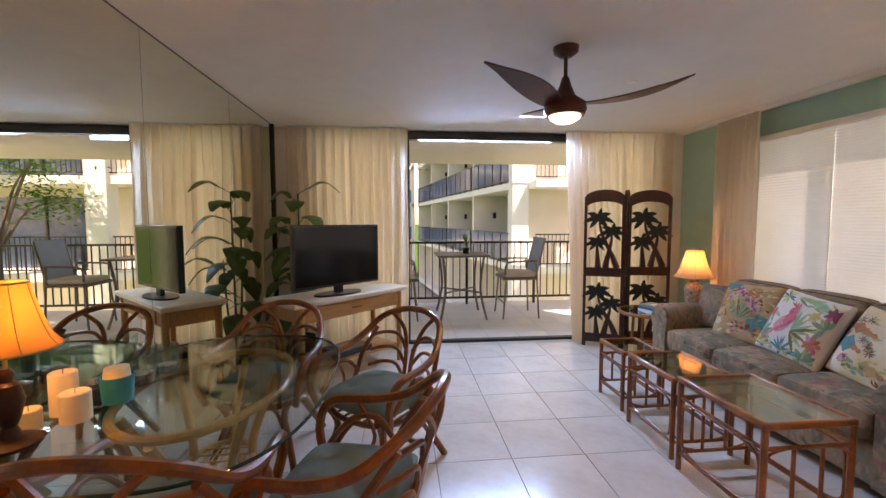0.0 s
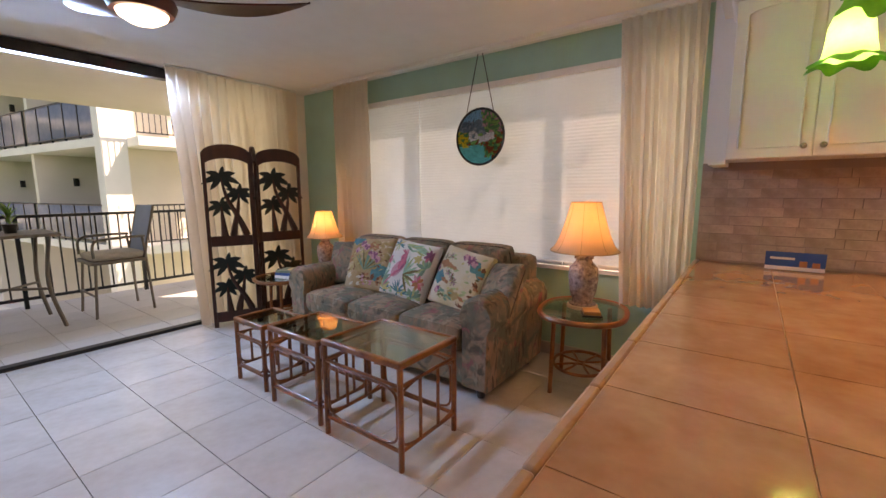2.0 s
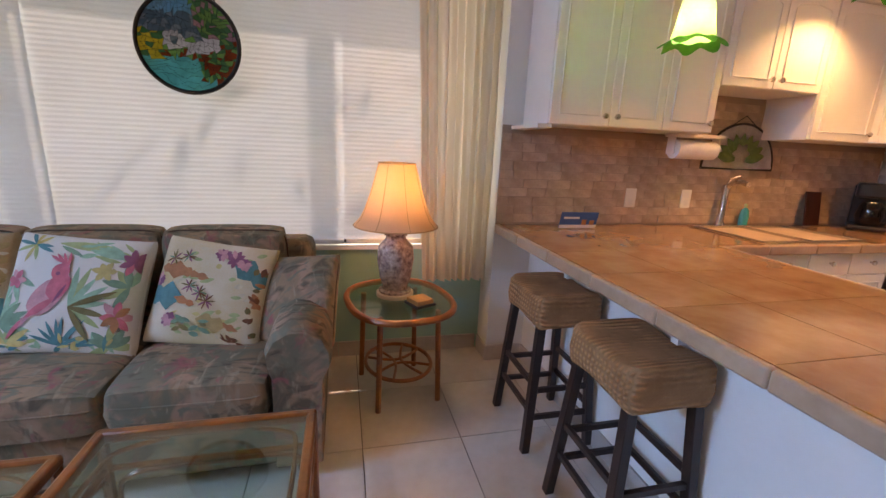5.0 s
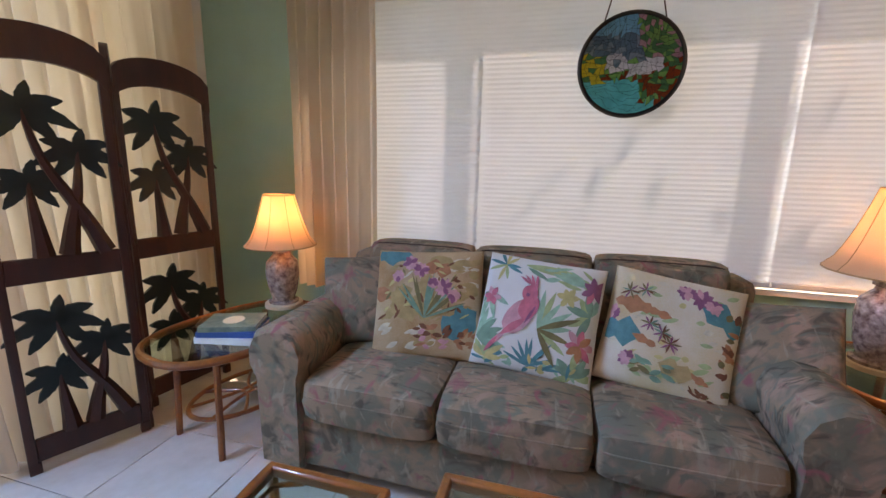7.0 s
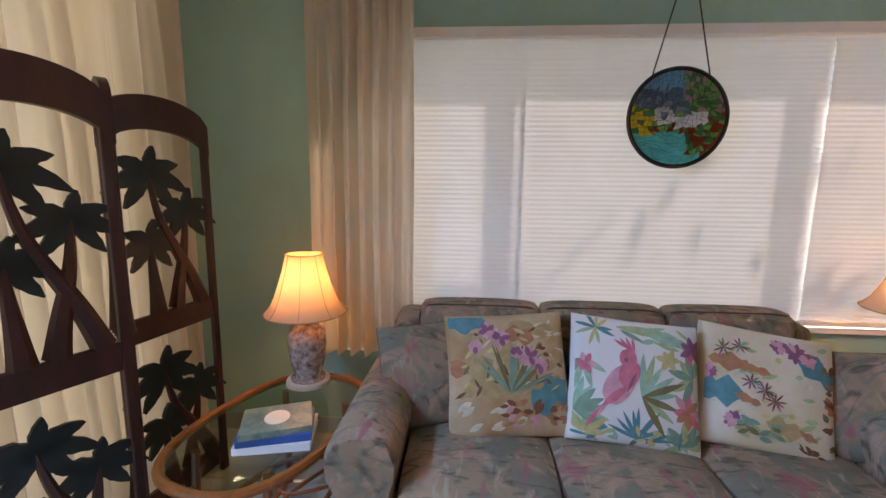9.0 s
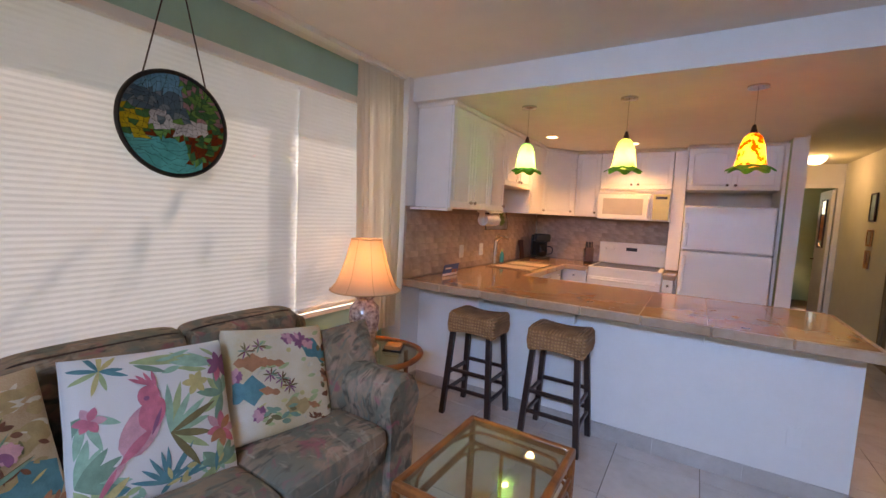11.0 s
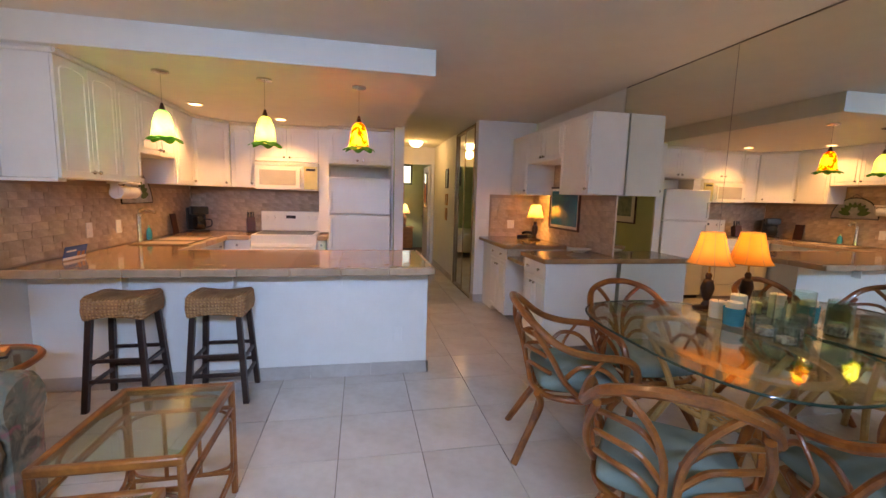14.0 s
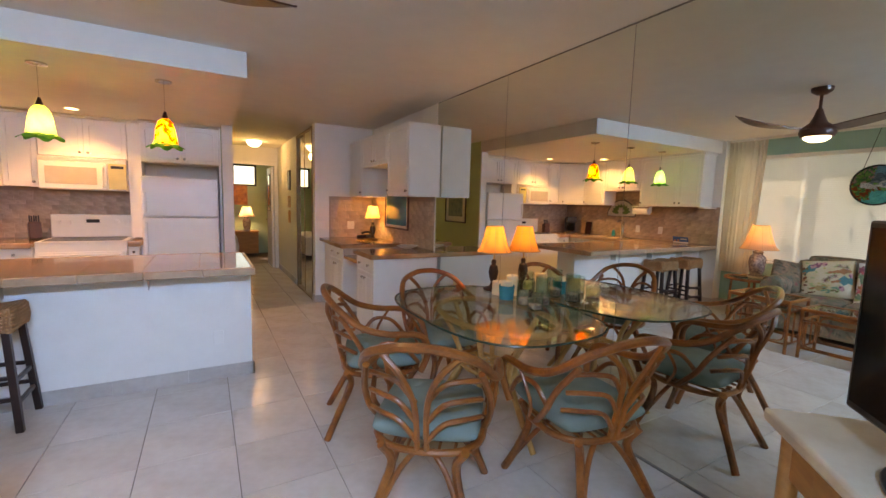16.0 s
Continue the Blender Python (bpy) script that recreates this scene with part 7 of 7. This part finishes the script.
    th = thing("coffee_maker", 4.30, -0.12, 0.907, 215, "black drip coffee maker with a glass jug", "coffee maker")
    part("base", boxes((-0.10, -0.12, 0, 0.10, 0.12, 0.03)), M["black"], th, bevel=0.01)
    part("tower", boxes((-0.10, 0.03, 0.03, 0.10, 0.12, 0.30)), M["black"], th, bevel=0.01)
    part("brew_head", boxes((-0.095, -0.11, 0.22, 0.095, 0.03, 0.32)), M["black"], th, bevel=0.015)
    part("jug", moved(lathe(bmesh.new(), [(0, 0.0), (0.06, 0.0), (0.078, 0.06), (0.065, 0.13), (0.05, 0.16), (0, 0.161)], 24), pose(0, -0.045, 0.035)), M["screen"], th)
    part("jug_handle", tube(bmesh.new(), curve_points([(0.06, -0.07, 0.16), (0.12, -0.10, 0.15), (0.12, -0.10, 0.08), (0.07, -0.07, 0.06)], 5), 0.008), M["black"], th)
    th = thing("knife_block", 3.70, -0.18, 0.907, 200, "dark wooden knife block with black-handled knives", "knife block")
    part("block", moved(boxes((-0.05, -0.07, 0, 0.05, 0.07, 0.18)), pose(0, 0, 0.0, -12)), M["redwood"], th, bevel=0.006)
    for k in range(5):
        part("knife_handle", moved(boxes((-0.04 + k * 0.018, -0.02 + 0.02 * (k % 2), 0.18, -0.028 + k * 0.018, 0.0 + 0.02 * (k % 2), 0.26)), pose(0, 0, 0.0, -12)), M["black"], th, bevel=0.002)
    th = thing("soap_bottle", 4.44, 0.80, 0.907, 0, "green dish soap bottle beside the sink", "bottle")
    part("bottle", lathe(bmesh.new(), [(0, 0), (0.032, 0), (0.035, 0.06), (0.028, 0.10), (0.010, 0.12), (0, 0.12)], 20, sx=0.7), M["tealwax"], th)
    part("cap", lathe(bmesh.new(), [(0.011, 0.12), (0.011, 0.145), (0, 0.146)], 12), DYES["lime"], th)
    th = thing("picture_tile", 4.42, 0.22, 0.907, 0, "small dark framed tile leaning on the stone", "picture")
    part("tile", moved(boxes((-0.01, -0.07, 0, 0, 0.07, 0.24)), pose(0, 0, 0, 0, 8, 0)), M["redwood"], th, bevel=0.003)
    # desk counter
    th = thing("seashell_dish", 0.14, 1.72, 0.906, 20, "shallow pale shell dish", "dish")
    part("dish", lathe(bmesh.new(), [(0, 0), (0.04, 0), (0.10, 0.03), (0.105, 0.034), (0.095, 0.034), (0.03, 0.008), (0, 0.008)], 24, sx=1.3), M["white"], th)
    th = thing("telephone", 0.20, 0.46, 0.906, 30, "dark corded telephone on the desk", "telephone")
    part("base", moved(boxes((-0.07, -0.09, 0, 0.07, 0.09, 0.05)), pose(0, 0, 0.01, 8)), M["black"], th, bevel=0.01)
    part("handset", tube(bmesh.new(), curve_points([(-0.045, -0.09, 0.07), (-0.045, -0.03, 0.09), (-0.045, 0.04, 0.09), (-0.045, 0.09, 0.075)], 5), 0.018), M["black"], th)
    # dining table things
    zt = 0.7485
    for k, (x, y, r, h, mt, lb) in enumerate(((0.20, 3.47, 0.045, 0.10, "wax", "thick cream pillar candle"), (0.12, 3.53, 0.042, 0.15, "wax", "tall cream pillar candle"), (0.10, 3.41, 0.035, 0.07, "wax", "short cream pillar candle"))):
        th = thing("candle", x, y, zt, 0, lb + " on the glass dining table", "candle", "candles on the dining table")
        part("wax", lathe(bmesh.new(), [(0, 0), (r, 0), (r, h - 0.004), (r - 0.004, h), (r * 0.6, h - 0.008), (0, h - 0.008)], 24), M[mt], th)
        part("wick", tube(bmesh.new(), [(0, 0, h - 0.01), (0.001, 0, h + 0.01)], 0.0012, 5), M["black"], th)
    th = thing("candle_jar", 0.24, 3.62, zt, 0, "teal glass candle jar with cream wax", "candle")
    part("jar", lathe(bmesh.new(), [(0, 0), (0.05, 0), (0.056, 0.10), (0.053, 0.10), (0.047, 0.01), (0, 0.01)], 24), M["tealwax"], th)
    part("wax", lathe(bmesh.new(), [(0, 0.085), (0.045, 0.085), (0.04, 0.13), (0, 0.13)], 20), M["wax"], th)
    for x, y, r, h in ((0.12, 3.68, 0.055, 0.20), (0.22, 3.80, 0.06, 0.16), (0.12, 3.86, 0.05, 0.19), (0.25, 3.93, 0.05, 0.12)):
        th = thing("glass_hurricane", x, y, zt, 0, "clear glass candle vase on the dining table", "vase", "glass vases on the dining table")
        v = part("vessel", lathe(bmesh.new(), [(0, 0), (r, 0), (r, h), (r - 0.003, h), (r - 0.003, 0.006), (0, 0.006)], 28), M["glass"], th)
        v.visible_shadow = False
        part("filling", lathe(bmesh.new(), [(0, 0.007), (r * 0.85, 0.007), (r * 0.85, h * 0.28), (r * 0.3, h * 0.34), (0, h * 0.34)], 16), M["lampbase"], th)
    # books and coasters
    for k, (w, d, h, mt, z) in enumerate(((0.20, 0.26, 0.028, "white", 0.0), (0.19, 0.25, 0.025, "bluecard", 0.029), (0.18, 0.24, 0.022, "printgreen", 0.055))):
        th = thing("book", 3.86, 5.84, 0.506 + z, 12 + 5 * k, ("thick white-edged book at the bottom of the stack", "blue-covered book in the stack", "green patterned book on top of the stack")[k], "book", "books on the end table")
        part("pages", boxes((-w / 2 + 0.004, -d / 2 + 0.004, 0.003, w / 2 - 0.004, d / 2 - 0.004, h - 0.003)), M["paper"], th, smooth=False)
        part("cover", boxes((-w / 2, -d / 2, 0, w / 2, d / 2, 0.003), (-w / 2, -d / 2, h - 0.003, w / 2, d / 2, h), (-w / 2, -d / 2, 0.003, -w / 2 + 0.003, d / 2, h - 0.003)), M[mt], th, smooth=False)
    part("cover_label", slab(bmesh.new(), ellipse(0, 0, 0.05, 0.045, 16), 0.0222, 0.0232), M["wax"], th)
    th = thing("coaster_stack", 4.16, 3.09, 0.541, 25, "stack of wooden coasters in a dark holder", "coaster")
    part("holder", boxes((-0.06, -0.06, 0, 0.06, 0.06, 0.012)), M["black"], th, bevel=0.002)
    part("coasters", boxes((-0.05, -0.05, 0.012, 0.05, 0.05, 0.035)), M["wood"], th, bevel=0.002)
    # lamp feet plinths
    for x, y, z in ((4.32, 3.20, 0.541), (4.30, 5.90, 0.506)):
        th = thing("lamp_plinth", x, y, z, 10, "round cream lamp plinth", "plinth")
        part("disc", lathe(bmesh.new(), [(0, 0), (0.10, 0), (0.10, 0.018), (0.09, 0.022), (0, 0.022)], 24), M["travertine"], th)
    th = thing("smoke_detector", 3.0, 4.9, CEIL, 0, "small white ceiling sprinkler cap", "sprinkler")
    part("cap", lathe(bmesh.new(), [(0, -0.012), (0.03, -0.01), (0.038, 0), (0, 0)], 20), M["white"], th)


house_plant()
patio_set()
tree("tree", 7.7, 12.2, -3.3, 7.7, 1.4, 4200, "leafy green courtyard tree beyond the balcony", 3)
# The second tree is unseen, added to throw dappled shade on the blind.
tree("tree", 8.2, 1.6, -3.3, 7.0, 2.4, 4200, "unseen leafy tree added to dapple the sun on the wide window", 5)
small_things()

# ---- tiles of floor and walls ----
def floor_tiles():
    me = None
    g = 0.0022
    for i in range(-6, 8):
        for j in range(-15, 10):
            x0, y0, x1, y1 = TX + i * TP, TY + j * TP, TX + (i + 1) * TP, TY + (j + 1) * TP
            if x1 < XW - 0.02 or y1 < -3.7 or x0 > XE or y0 > YN:
                continue
            if y1 < -0.1 and (x0 > 1.9 or x1 < 0.6):
                continue
            full = x1 <= XE and y1 <= YN and x0 > XW - 0.5
            if full:
                if me is None:
                    ob = part("tile", boxes((g, g, -0.010, TP - g, TP - g, 0.0)), M["tile"], floor_ob, smooth=False)
                    me = ob.data
                else:
                    ob = new("tile", me)
                    ob.parent = floor_ob
                ob.location = (x0, y0, 0)
            else:
                part("tile", boxes((x0 + g, y0 + g, -0.010, min(x1, XE) - g, min(y1, YN + 0.02) - g, 0.0)), M["tile"], floor_ob, smooth=False)


floor_ob = bpy.data.objects["floor"]
floor_tiles()
